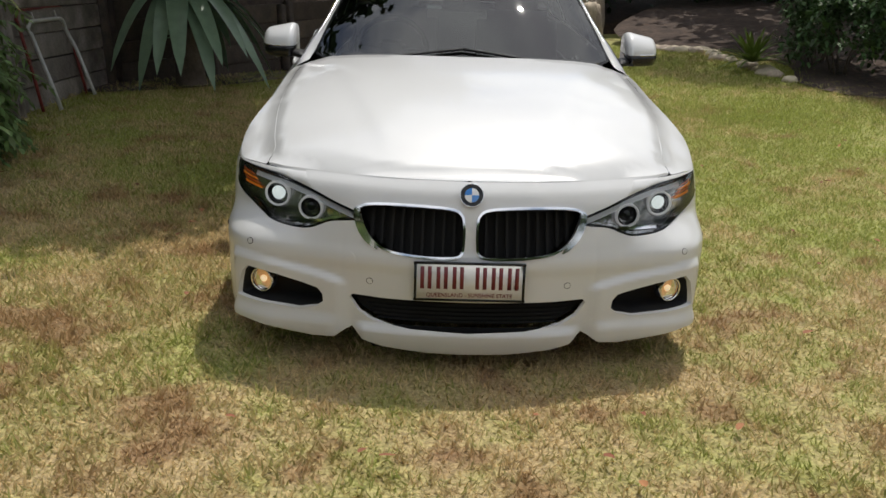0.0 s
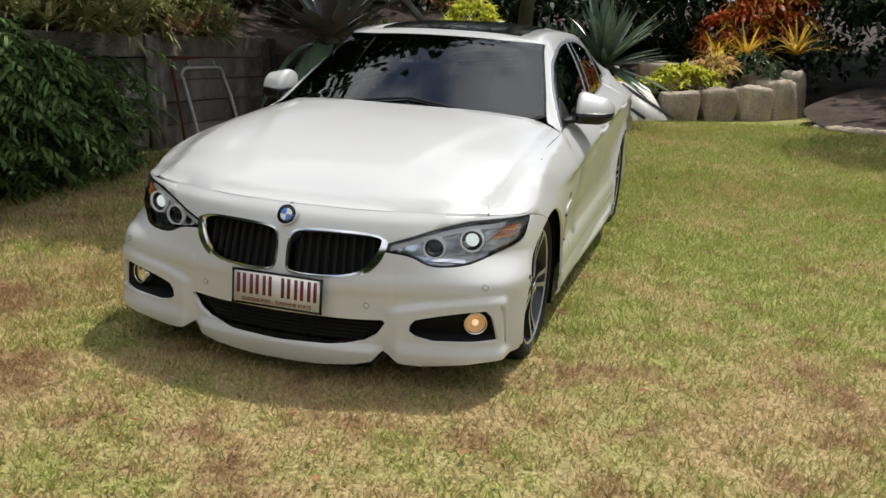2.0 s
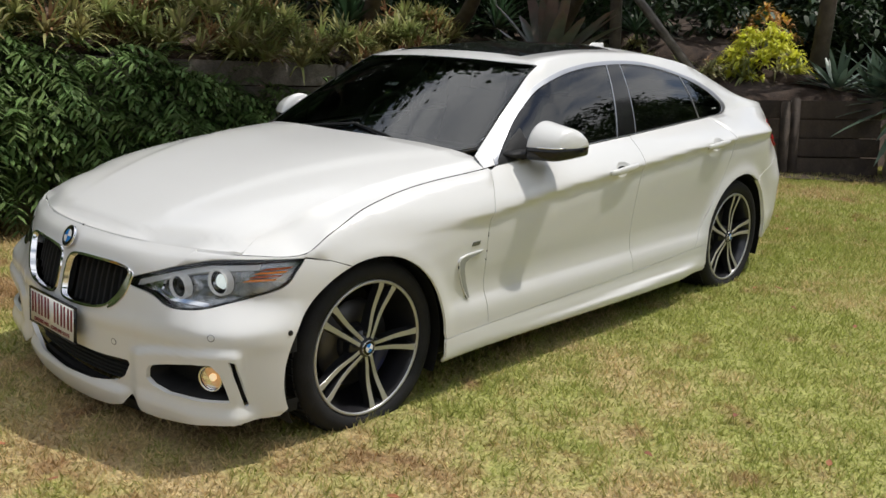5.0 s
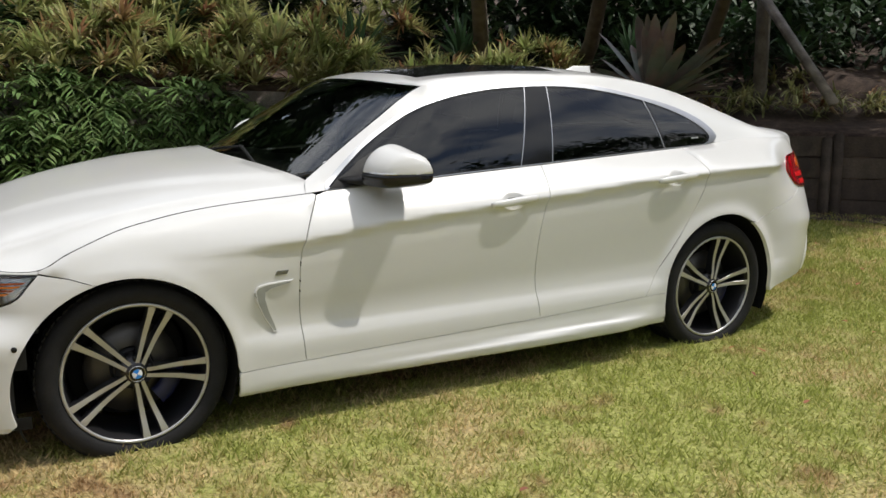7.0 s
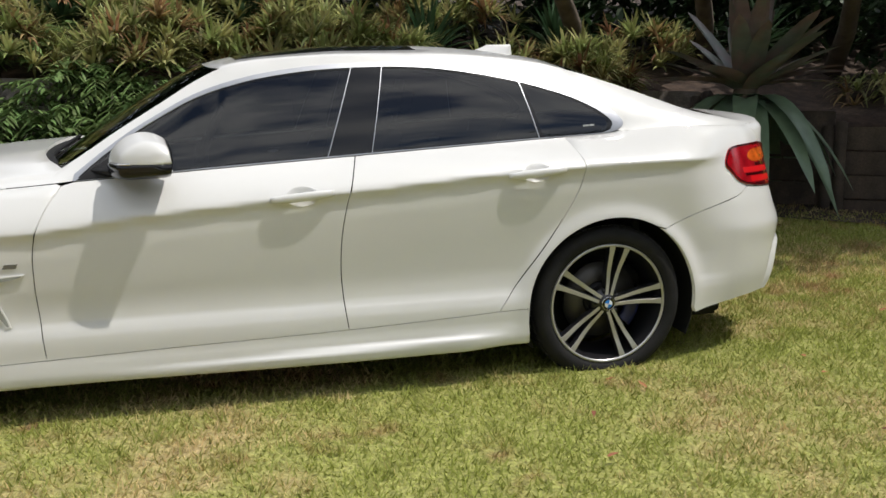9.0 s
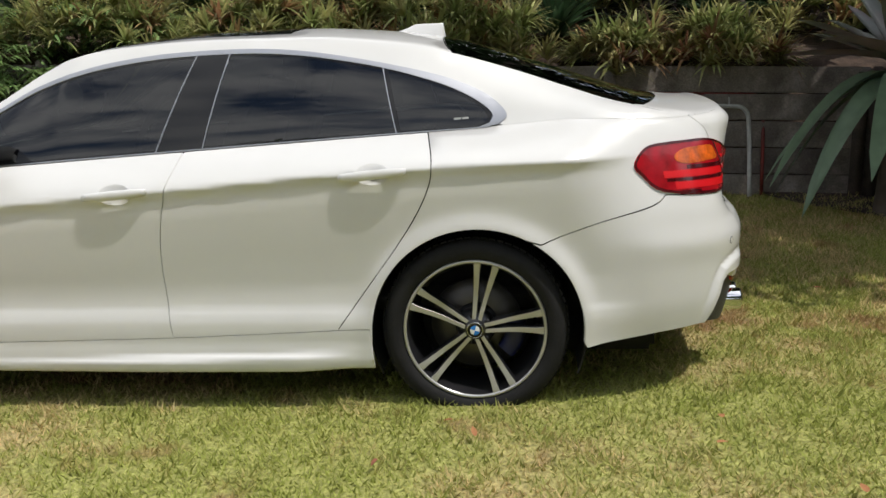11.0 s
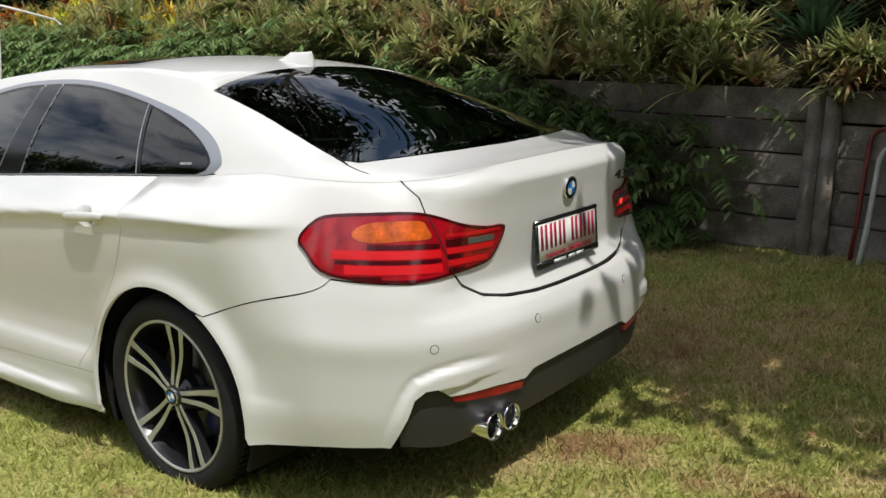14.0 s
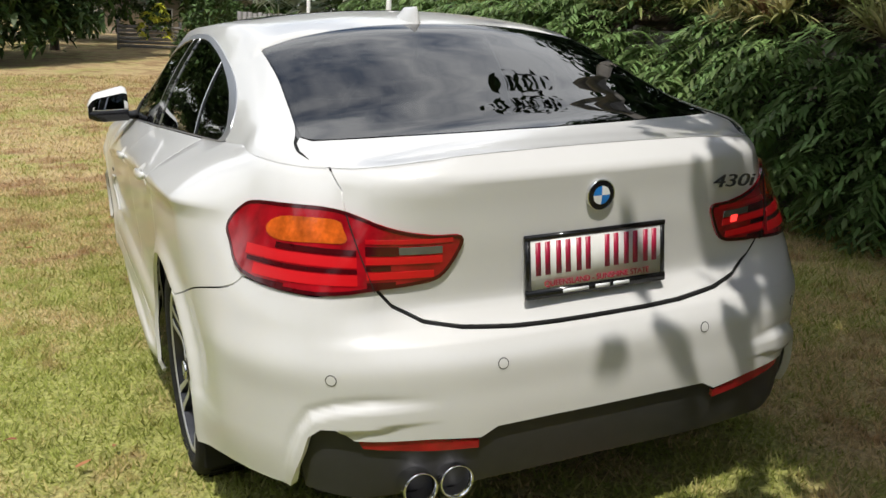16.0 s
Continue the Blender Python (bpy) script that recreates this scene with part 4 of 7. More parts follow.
trim_out = in_yf(rounded([(y, z + 0.012 + 0.016 * step(2.5, 2.85, y)) for y, z in DLO_TOP[:-3]] + [(2.842, 1.152), (2.915, 1.098), (2.935, 1.062), (2.905, 1.036)], 5, False))
frame_outline = [(0.665, 0.0), (0.672, 0.5), (0.69, 1.0)] + [(0.69 + 0.05 * i, 1.0) for i in range(1, 57)] + [(Y_END - 0.01, 1.0), (Y_END - 0.002, 0.5), (Y_END - 0.01, 0.0)] + [(Y_END - 0.03 - 0.033 * i, 0.0) for i in range(20)] + trim_out[::-1] + [(0.744, 0.02)]
both("roof_frame", sheet(frame_outline, flank_at, 0.035, 0.02, deep=0.01, push=0.001, lip=False), PAINT)
trim_poly = trim_out + [(2.86 - 2.1 * i / 40, 0.0) for i in range(41)] + [(0.745, 0.02)]
trim = sheet(trim_poly, flank_at, 0.04, 0.012, deep=0.01, push=0.004, holes=[inset([(y, f) for y, f in DLO], 0.012)])
both("window_trim", trim, SATIN, "satin aluminium window surround")
both("window_seal", sheet(inset(DLO, 0.008), flank_at, 0.05, 0.015, deep=0.012, push=0.0015, holes=[inset(DLO, 0.03)]), BLACK_GLOSS)
bp0, bp1 = lambda z: 1.668 + 0.375 * (z - 0.974), lambda z: 1.842 + 0.235 * (z - 0.985)
q0, q1 = lambda z: 2.545 - 0.24 * (z - 1.015), lambda z: 2.563 - 0.24 * (z - 1.015)


def clipped(lo, hi):
    """Cuts the window outline by two slanting lines."""
    poly = [(y, B_Z(y) + f * (E_Z(y) - B_Z(y))) for y, f in resample(inset(DLO, 0.014), 0.02)]
    for line, keep in ((lo, 1), (hi, -1)):
        if not line:
            continue
        out = []
        for i, p in enumerate(poly):
            q = poly[(i + 1) % len(poly)]
            dp, dq = keep * (p[0] - line(p[1])), keep * (q[0] - line(q[1]))
            if dp >= 0:
                out.append(p)
            if dp * dq < 0:
                t = dp / (dp - dq)
                out.append((p[0] + (q[0] - p[0]) * t, p[1] + (q[1] - p[1]) * t))
        poly = out
    return [(y, flank_f(y, z)) for y, z in poly]


both("front_window", sheet(clipped(None, bp0), flank_at, 0.04, 0.02, deep=0.004, push=0.0005), CAR_GLASS, "dark tinted side window")
both("pillar_trim", sheet(clipped(lambda z: bp0(z) + 0.004, lambda z: bp1(z) - 0.004), flank_at, 0.04, 0.02, deep=0.01, push=0.003), BLACK_GLOSS, "gloss black door pillar trim")
both("rear_window", sheet(clipped(bp1, q0), flank_at, 0.04, 0.02, deep=0.004, push=0.0005), CAR_GLASS, "dark tinted side window")
both("quarter_bar", sheet(clipped(q0, q1), flank_at, 0.04, 0.02, deep=0.01, push=0.003), BLACK_GLOSS)
both("quarter_window", sheet(clipped(q1, None), flank_at, 0.04, 0.02, deep=0.004, push=0.0005), CAR_GLASS, "dark tinted quarter window")
for f in (bp0, bp1, q0):
    both("window_edge", sheet(clipped(lambda z: f(z) - 0.0016, lambda z: f(z) + 0.0016), flank_at, 0.05, 0.02, deep=0.008, push=0.0045), SATIN)
for y0, y1 in ((2.748, 2.774), (2.778, 2.800)):
    panel("sticker_bar", sheet(in_yf([(y0, B_Z(y0) + 0.034), (y1, B_Z(y1) + 0.034), (y1, B_Z(y1) + 0.041), (y0, B_Z(y0) + 0.041)]), flank_at, 0.03, 0.02, deep=0.001, push=0.0020), BREATHER_GREY, car, "small pale sticker bar on the quarter window")
both("mirror_sail", sheet([(0.755, 0.01), (0.80, 0.30), (0.90, 0.55), (0.975, 0.60), (0.985, 0.30), (0.985, 0.01)], flank_at, 0.03, 0.02, deep=0.01, push=0.0045), BLACK_MATT)

ws_half = [(0.0, 0.585), (0.35, 0.605), (0.58, 0.655), (0.692, 0.735)]
ws_half = rounded(ws_half, 5, False) + [(E_X(y) - 0.012, y) for y in (0.78, 0.85, 0.95, 1.05, 1.15, 1.24)] + rounded([(0.555, 1.278), (0.40, 1.236), (0.2, 1.212), (0.0, 1.205)], 4, False)
ws = ws_half + [(-x, y) for x, y in ws_half[::-1][1:-1]]
panel("windscreen", sheet(ws, cabin_at, 0.04, deep=0.005), SCREEN_GLASS, car, "windscreen reflecting sky and trees")
panel("windscreen_seal", sheet(inset(ws, -0.010), cabin_at, 0.05, deep=0.01, push=-0.003, holes=[inset(ws, 0.018)]), BLACK_GLOSS, car)
roof_half = rounded([(0.0, 1.209), (0.2, 1.216), (0.40, 1.240), (0.562, 1.284)], 4, False) + [(E_X(y) + 0.001, y) for y in (1.30, 1.4, 1.5, 1.6, 1.7, 1.8, 1.95, 2.1, 2.25, 2.4, 2.5, 2.6, 2.68, 2.73)] + rounded([(0.535, 2.735), (0.42, 2.70), (0.2, 2.672), (0.0, 2.665)], 4, False)
roof_out = roof_half + [(-x, y) for x, y in roof_half[::-1][1:-1]]
sunroof = rounded([(0.0, 1.33), (0.36, 1.345), (0.42, 1.38), (0.425, 1.70), (0.41, 2.07), (0.36, 2.10), (0.0, 2.11), (-0.36, 2.10), (-0.41, 2.07), (-0.425, 1.70), (-0.42, 1.38), (-0.36, 1.345)], 3)
panel("roof", sheet(roof_out, cabin_at, 0.035, deep=0.01, holes=[sunroof]), PAINT, car)
panel("sunroof", sheet(inset(sunroof, 0.004), cabin_at, 0.05, deep=0.02, push=0.002), BLACK_GLOSS, car, "black glass sunroof")
rw_half = rounded([(0.0, 2.671), (0.2, 2.678), (0.42, 2.707), (0.533, 2.745)], 4, False) + [(E_X(y) - 0.005, y) for y in (2.82, 2.92, 3.02, 3.12, 3.22, 3.3)] + rounded([(0.598, 3.375), (0.572, 3.418), (0.45, 3.458), (0.22, 3.505), (0.0, 3.520)], 4, False)
rw = rw_half + [(-x, y) for x, y in rw_half[::-1][1:-1]]
panel("rear_screen", sheet(rw, cabin_at, 0.04, deep=0.005), REAR_GLASS, car, "dark tinted rear screen")
panel("rear_screen_seal", sheet(inset(rw, -0.010), cabin_at, 0.05, deep=0.01, push=-0.003, holes=[inset(rw, 0.022)]), BLACK_GLOSS, car)
cowl_half = [(0.0, 0.51), (0.35, 0.53), (0.60, 0.58), (0.74, 0.60), (0.745, 0.72), (0.69, 0.75), (0.58, 0.665), (0.35, 0.615), (0.0, 0.595)]
cowl = cowl_half + [(-x, y) for x, y in cowl_half[::-1] if x > 0]
panel("cowl", sheet(cowl, lambda x, y: (x, y, hood_z(x, y) - 0.012), 0.05, deep=0.02), BLACK_MATT, car)
for sgn in (1, -1):
    bm = bmesh.new()
    a = [(sgn * (0.50 - 0.52 * k / 6) * (1 if sgn > 0 else 1), 0.615 + 0.075 * abs(0.2 - k / 6)) for k in range(7)]
    tube(bm, [Vector(cabin_at(x, y)) + Vector((0, -0.004, 0.012)) for x, y in a], 0.007, 6)
    part("wiper", bm, BLACK_MATT, car)

# mirrors
for side in (1, -1):
    def mp(x, y, z):
        return Vector((side * x, y, z))

    CAP = rounded([(0.99, 0.0), (0.975, 0.16), (0.92, 0.42), (0.82, 0.66), (0.66, 0.88), (0.46, 1.0), (0.26, 0.97), (0.10, 0.84), (0.02, 0.70), (-0.03, 0.34), (-0.05, 0.0)], 3, False)

    def slice_at(u):
        """Inner to outer: x, rear edge, depth and height of the housing's section."""
        tail = max(0.0, (u - 0.74) / 0.26) ** 2.4
        nose = max(0.0, (0.16 - u) / 0.16) ** 2.2
        return 0.826 + 0.176 * u, 1.078 + 0.022 * u, (0.205 - 0.055 * u * u) * (1 - 0.55 * tail - 0.18 * nose), (0.108 - 0.040 * u) * (1 - 0.55 * tail - 0.14 * nose)

    def loft(sections, close=True):
        bm = bmesh.new()
        rows = [[bm.verts.new(mp(*q)) for q in sec] for sec in sections]
        for a, b in zip(rows, rows[1:]):
            for k in range(len(a) if close else len(a) - 1):
                bm.faces.new((a[k], a[(k + 1) % len(a)], b[(k + 1) % len(a)], b[k]))
        if close:
            bm.faces.new(rows[0]), bm.faces.new(rows[-1])
        bmesh.ops.recalc_face_normals(bm, faces=bm.faces)
        return bm

    cuts = [i / 20 for i in range(21)]
    cap, tray, rear, glassy = [], [], [], []
    for u in cuts:
        x, back, deep, tall = slice_at(u)
        cap.append([(x, back - deep * f, 0.998 + tall * h) for f, h in CAP])
        dip = 0.056 * (1 - 0.40 * max(0.0, (u - 0.6) / 0.4) ** 2)
        tray.append([(x, back - deep * f, 0.997 - dip * h) for f, h in ((1.0, 0.0), (1.02, 0.25), (1.01, 0.65), (0.95, 0.92), (0.80, 1.0), (0.4, 1.0), (0.12, 0.97), (0.0, 0.88), (-0.05, 0.5), (-0.05, 0.0))])
        rear.append([(x, back + 0.004 * (1 - h) + 0.003, 0.996 + tall * 0.74 * h) for h in (0.0, 0.33, 0.66, 1.0)])
        if 0.08 < u < 0.90:
            glassy.append([(x, back + 0.004 * (1 - h) + 0.006, 1.001 + tall * 0.66 * h) for h in (0.0, 0.5, 1.0)])
    mir = part("door_mirror", loft(cap), PAINT, car, "white and black door mirror")
    part("lower_shell", loft(tray), BLACK_GLOSS, mir, "black lower mirror shell")
    part("bezel", loft(rear, False), BLACK_GLOSS, mir)
    part("mirror_glass", loft(glassy, False), MIRROR_GLASS, mir)
    bm = bmesh.new()
    tube(bm, [mp(x, back - deep * 0.995, 0.999) for x, back, deep, tall in [slice_at(u) for u in cuts[7:19]]], 0.0035, 6)
    part("indicator", bm, CHROME, mir, "slim chrome indicator strip")
    arm = [[(x, y0 + (y1 - y0) * (0.5 + 0.5 * math.cos(a)), z + hh * math.sin(a)) for a in [2 * math.pi * k / 14 for k in range(14)]] for x, y0, y1, z, hh in ((0.775, 0.800, 1.000, 0.962, 0.016), (0.805, 0.850, 1.010, 0.958, 0.019), (0.835, 0.885, 1.020, 0.962, 0.020), (0.870, 0.900, 1.030, 0.968, 0.018))]
    part("foot", loft(arm), BLACK_MATT, mir)

# door handles with their finger cups
for y0, z0 in HANDLES:
    for side in (1, -1):
        m = (lambda d: d) if side > 0 else mirrored

        def scoop(s, z):
            r2 = ((PY(s) - y0) / 0.064) ** 2 + ((z - z0) / 0.036) ** 2
            return -0.019 * max(0.0, 1 - r2)

        hd = panel("door_handle", m(sheet(inset(cup_line(y0, z0), -0.0008), skin, 0.007, 0.006, lip=False, swell=scoop)), PAINT, car)
        bm = bmesh.new()
        n = 15
        rings = []
        for i in range(n):
            u = i / (n - 1)
            y = y0 - 0.118 + 0.236 * u
            z = z0 + 0.009 * (2 * u - 1) + 0.002
            p = Vector(skin(s_y(y), z))
            out = 0.001 + 0.010 * (1 - abs(2 * u - 1) ** 4)
            w, h = 0.008 + 0.002 * math.sin(math.pi * u), (0.010 + 0.007 * math.sin(math.pi * u) ** 0.5)
            rings.append([bm.verts.new(((p.x + out + w * math.cos(a)) * side, y, z + h * math.sin(a))) for a in [2 * math.pi * k / 12 for k in range(12)]])
        for r, q in zip(rings, rings[1:]):
            for k in range(12):
                bm.faces.new((r[k], r[(k + 1) % 12], q[(k + 1) % 12], q[k]))
        bm.faces.new(rings[0])
        bm.faces.new(rings[-1])
        bmesh.ops.recalc_face_normals(bm, faces=bm.faces)
        part("grip", bm, PAINT, hd)

# air breather behind the front wheels, with its trim and emblem
for side in (1, -1):
    m = (lambda d: d) if side > 0 else mirrored
    hook = [(0.570, 0.616), (0.470, 0.612), (0.432, 0.604), (0.420, 0.588), (0.428, 0.54), (0.455, 0.48), (0.492, 0.421), (0.507, 0.424), (0.498, 0.455), (0.476, 0.51), (0.462, 0.555), (0.464, 0.578), (0.480, 0.588), (0.555, 0.602)]
    panel("air_breather", m(sheet([(s_y(y), z) for y, z in hook], skin, 0.014, 0.008, push=0.007, deep=0.012)), PAINT, car)
    # flat grey sheet, coloured as the shade inside the recess
    panel("breather_slot", m(sheet(inset([(s_y(y), z) for y, z in hook], 0.0048), skin, 0.014, 0.008, push=0.0078, deep=0.002)), BREATHER_GREY, car)
    panel("emblem_bar", m(sheet([(s_y(0.500), 0.640), (s_y(0.545), 0.640), (s_y(0.553), 0.655), (s_y(0.508), 0.655)], skin, 0.02, 0.01, push=0.003, deep=0.003)), LAMP_GREY, car, "small dark emblem bar")
    bm = bmesh.new()
    lathe(bm, [(0.0001, 0.002), (0.009, 0.002), (0.010, -0.004)], 14, Matrix.Translation(Vector(skin(s_y(-0.377), 0.487)) * 1.0 if side > 0 else Vector((-skin(s_y(-0.377), 0.487)[0], skin(s_y(-0.377), 0.487)[1], 0.487))) @ Matrix.Rotation(0 if side > 0 else math.pi, 4, "Z"))
    part("sensor_dot", bm, BLACK_MATT, car)


def button(s, z, r, name, ring=False, mirror=False):
    """A round parking sensor or cover let into a bumper."""
    p = [(s + r * math.cos(a), z + r * math.sin(a)) for a in [2 * math.pi * k / 20 for k in range(20)]]
    q = [(s + (r + 0.0022) * math.cos(a), z + (r + 0.0022) * math.sin(a)) for a in [2 * math.pi * k / 20 for k in range(20)]]
    for m in ((lambda d: d), mirrored):
        o = panel(name, m(sheet(p, skin, 0.02, 0.02, push=0.0016 if not ring else 0.001, deep=0.003, swell=bump_swell if s < 2 else rear_swell)), PAINT, car)
        panel("ring", m(sheet(q, skin, 0.02, 0.02, push=0.0012, deep=0.002, holes=[p], swell=bump_swell if s < 2 else rear_swell)), LAMP_GREY, o)


button(s_f(0.345), 0.392, 0.010, "parking_sensor")
button(s_f(0.734), 0.489, 0.009, "parking_sensor")
button(s_r(0.655), 0.592, 0.011, "parking_sensor")
button(s_r(0.28), 0.602, 0.011, "parking_sensor")
q = [(-s_f(0.423) + 0.030 * math.cos(a), 0.465 + 0.030 * math.sin(a)) for a in [2 * math.pi * k / 32 for k in range(32)]]
panel("tow_cover", sheet(q, nose_full, 0.02, 0.02, push=0.0022, deep=0.002, swell=lambda a, b: bump_swell(abs(a), b)), PAINT, car)


# badges, plates
def roundel(m, r, parent=None):
    """A round badge: dark ring, four quarters in blue and white."""
    e = new("badge")
    e.parent = parent or car
    tagged(e, "round badge in blue, white and black")
    bm = bmesh.new()
    lathe(bm, [(r, -0.004), (r, 0.003), (r * 0.96, 0.005), (r * 0.93, 0.004)], 36, m)
    part("rim", bm, CHROME, e)
    bm = bmesh.new()
    lathe(bm, [(r * 0.94, 0.003), (r * 0.60, 0.005)], 36, m)
    part("band", bm, BLACK_GLOSS, e)
    for k in range(4):
        bm = bmesh.new()
        lathe(bm, [(r * 0.60, 0.0052), (r * 0.3, 0.0062), (0.0004, 0.0066)], 8, m, math.pi / 2 * k, math.pi / 2 * (k + 1))
        part("quarter", bm, BADGE_BLUE if k % 2 else BADGE_WHITE, e)
    return e


roundel(Matrix.Translation((0, -0.703, 0.702)) @ Matrix.Rotation(radians(-90), 4, "Z") @ Matrix.Rotation(radians(-26), 4, "Y"), 0.041)
roundel(Matrix.Translation((0, 3.783, 0.955)) @ Matrix.Rotation(radians(90), 4, "Z") @ Matrix.Rotation(radians(6), 4, "Y"), 0.037)


def lettering(text, size, m, mat, parent, name="lettering", label="", slant=0.0):
    cu = bpy.data.curves.new("text", "FONT")
    cu.body, cu.size, cu.extrude, cu.align_x, cu.align_y, cu.shear = text, size, 0.0012, "CENTER", "CENTER", slant
    tmp = bpy.data.objects.new("text", cu)
    me = bpy.data.meshes.new_from_object(tmp)
    me.transform(m)
    bpy.data.objects.remove(tmp)
    return hang(name, me, mat, parent, label, smooth=False)


def number_plate(m, w, h, frame_w, frame_low, ink):
    """A white plate whose figures are plain bars; its face looks along +z of m."""
    e = new("number_plate")
    e.parent = car
    tagged(e, "white number plate with maroon bars in a black frame")
    bm = bmesh.new()
    box(bm, (w, h, 0.004), bevel=0.0015)
    bm.transform(m)
    part("plate", bm, PLATE_WHITE, e)
    bm = bmesh.new()
    t = frame_w
    for sx, sy, px, py in ((w + 2 * t, t, 0, h / 2 + t / 2 - 0.002), (w + 2 * t, frame_low, 0, -h / 2 - frame_low / 2 + 0.002), (t, h + 0.002, w / 2 + t / 2 - 0.002, 0), (t, h + 0.002, -w / 2 - t / 2 + 0.002, 0)):
        box(bm, (sx, sy, 0.010), (px, py, -0.001), 0.002)
    box(bm, (w, h, 0.004), (0, 0, -0.006))
    bm.transform(m)
    part("frame", bm, BLACK_GLOSS, e)
    for k, x in enumerate((-0.152, -0.096, -0.040, 0.040, 0.096, 0.152)):
        bm = bmesh.new()
        for dx in (-0.0125, 0.0125):
            box(bm, (0.013, 0.078, 0.002), (x * w / 0.372 + dx, 0.014, 0.0026))
        bm.transform(m)
        part("bar", bm, ink, e)
    lettering("QUEENSLAND - SUNSHINE STATE", 0.0195, m @ Matrix.Translation((0, -0.0475, 0.0026)) @ Matrix.Diagonal((w / 0.372 * 1.02, 1, 1, 1)), ink, e)
    return e


number_plate(Matrix.Translation((0, -0.787, 0.420)) @ Matrix.Rotation(radians(86), 4, "X"), 0.364, 0.124, 0.009, 0.009, PLATE_MAROON)
rear_plate = number_plate(Matrix.Translation((0, 3.774, 0.803)) @ Matrix.Rotation(radians(180), 4, "Z") @ Matrix.Rotation(radians(87), 4, "X"), 0.362, 0.120, 0.013, 0.022, material("plate_red_ink", (0.36, 0.012, 0.05), rough=0.4, vary=0.06, scale=25.0))
for k, (x, w) in enumerate(((-0.062, 0.070), (0.012, 0.040), (0.065, 0.045))):
    bm = bmesh.new()
    box(bm, (w, 0.009, 0.0015), (x, -0.069, 0.0046))
    bm.transform(Matrix.Translation((0, 3.774, 0.803)) @ Matrix.Rotation(radians(180), 4, "Z") @ Matrix.Rotation(radians(87), 4, "X"))
    part("frame_bar", bm, BADGE_WHITE, rear_plate)
lettering("430i", 0.052, Matrix.Translation((-0.392, 3.7760, 0.952)) @ Matrix.Rotation(radians(168.5), 4, "Z") @ Matrix.Rotation(radians(84), 4, "X") @ Matrix.Diagonal((1.25, 0.85, 2.5, 1)), GREY_PLASTIC, car, "model_lettering", "grey model figures", 0.25)

# roof fin
bm = bmesh.new()
rows = []
for i in range(9):
    v = i / 8
    z = 0.075 * v
    y0, y1 = 2.435 + 0.105 * v ** 0.9, 2.668 - 0.010 * v
    w = 0.030 * (1 - v) ** 0.8 + 0.004
    row = []
    for k in range(20):
        a = 2 * math.pi * k / 20
        y = (y0 + y1) / 2 + (y1 - y0) / 2 * math.cos(a)
        row.append(bm.verts.new((w * math.sin(a) * (0.55 + 0.45 * math.cos(a / 2) ** 2), y, cabin_z(0, y) * (1 - v) + v * 1.372 + z - 0.01 - 0.03 * v)))
    rows.append(row)
for a, b in zip(rows, rows[1:]):
    for k in range(20):
        bm.faces.new((a[k], a[(k + 1) % 20], b[(k + 1) % 20], b[k]))
bm.faces.new(rows[-1])
bmesh.ops.recalc_face_normals(bm, faces=bm.faces)
part("roof_fin", bm, PAINT, car)

# one flowing surface where the bonnet, wings, roof frame, quarters and boot meet
def ease_normals():
    from mathutils.kdtree import KDTree

    obs = [o for o in car.children if o.name.split(".")[0] in ("front_wing", "bonnet", "roof_frame", "rear_quarter", "boot_lid", "roof")]
    for side in (1, -1):
        picked = []
        for o in obs:
            nrm = [Vector(c.vector) for c in o.data.corner_normals]
            at = {}
            for lp in o.data.loops:
                at.setdefault(lp.vertex_index, nrm[lp.index])
            picked += [(o, i, o.data.vertices[i].co.copy(), n) for i, n in at.items() if o.data.vertices[i].co.x * side > -0.02]
        tree = KDTree(len(picked))
        for k, q in enumerate(picked):
            tree.insert(q[2], k)
        tree.balance()
        fresh = {}
        for o, i, p, n in picked:
            zt = min(B_Z(p.y), 1.03) if p.y > -0.3 else 0.73
            w = step(zt - 0.085, zt - 0.03, p.z) * step(0.30, 0.42, abs(p.x))
            if w <= 0 or (p.y > 3.3 and p.z < 0.98):
                continue
            tot = Vector()
            for c, k, d in tree.find_range(p, 0.075):
                m = picked[k][3]
                if m.dot(n) > 0.42:
                    tot += m * math.exp(-((d / 0.034) ** 2))
            if tot.length > 1e-9:
                fresh[o.name, i] = n.lerp(tot.normalized(), w).normalized()
        for o in obs:
            mine = {i: v for (nm, i), v in fresh.items() if nm == o.name}
            if mine:
                base = [None] * len(o.data.vertices)
                for lp in o.data.loops:
                    base[lp.vertex_index] = Vector(o.data.corner_normals[lp.index].vector)
                o.data.normals_split_custom_set_from_vertices([tuple(mine.get(i, b or Vector((0, 0, 1)))) for i, b in enumerate(base)])


ease_normals()

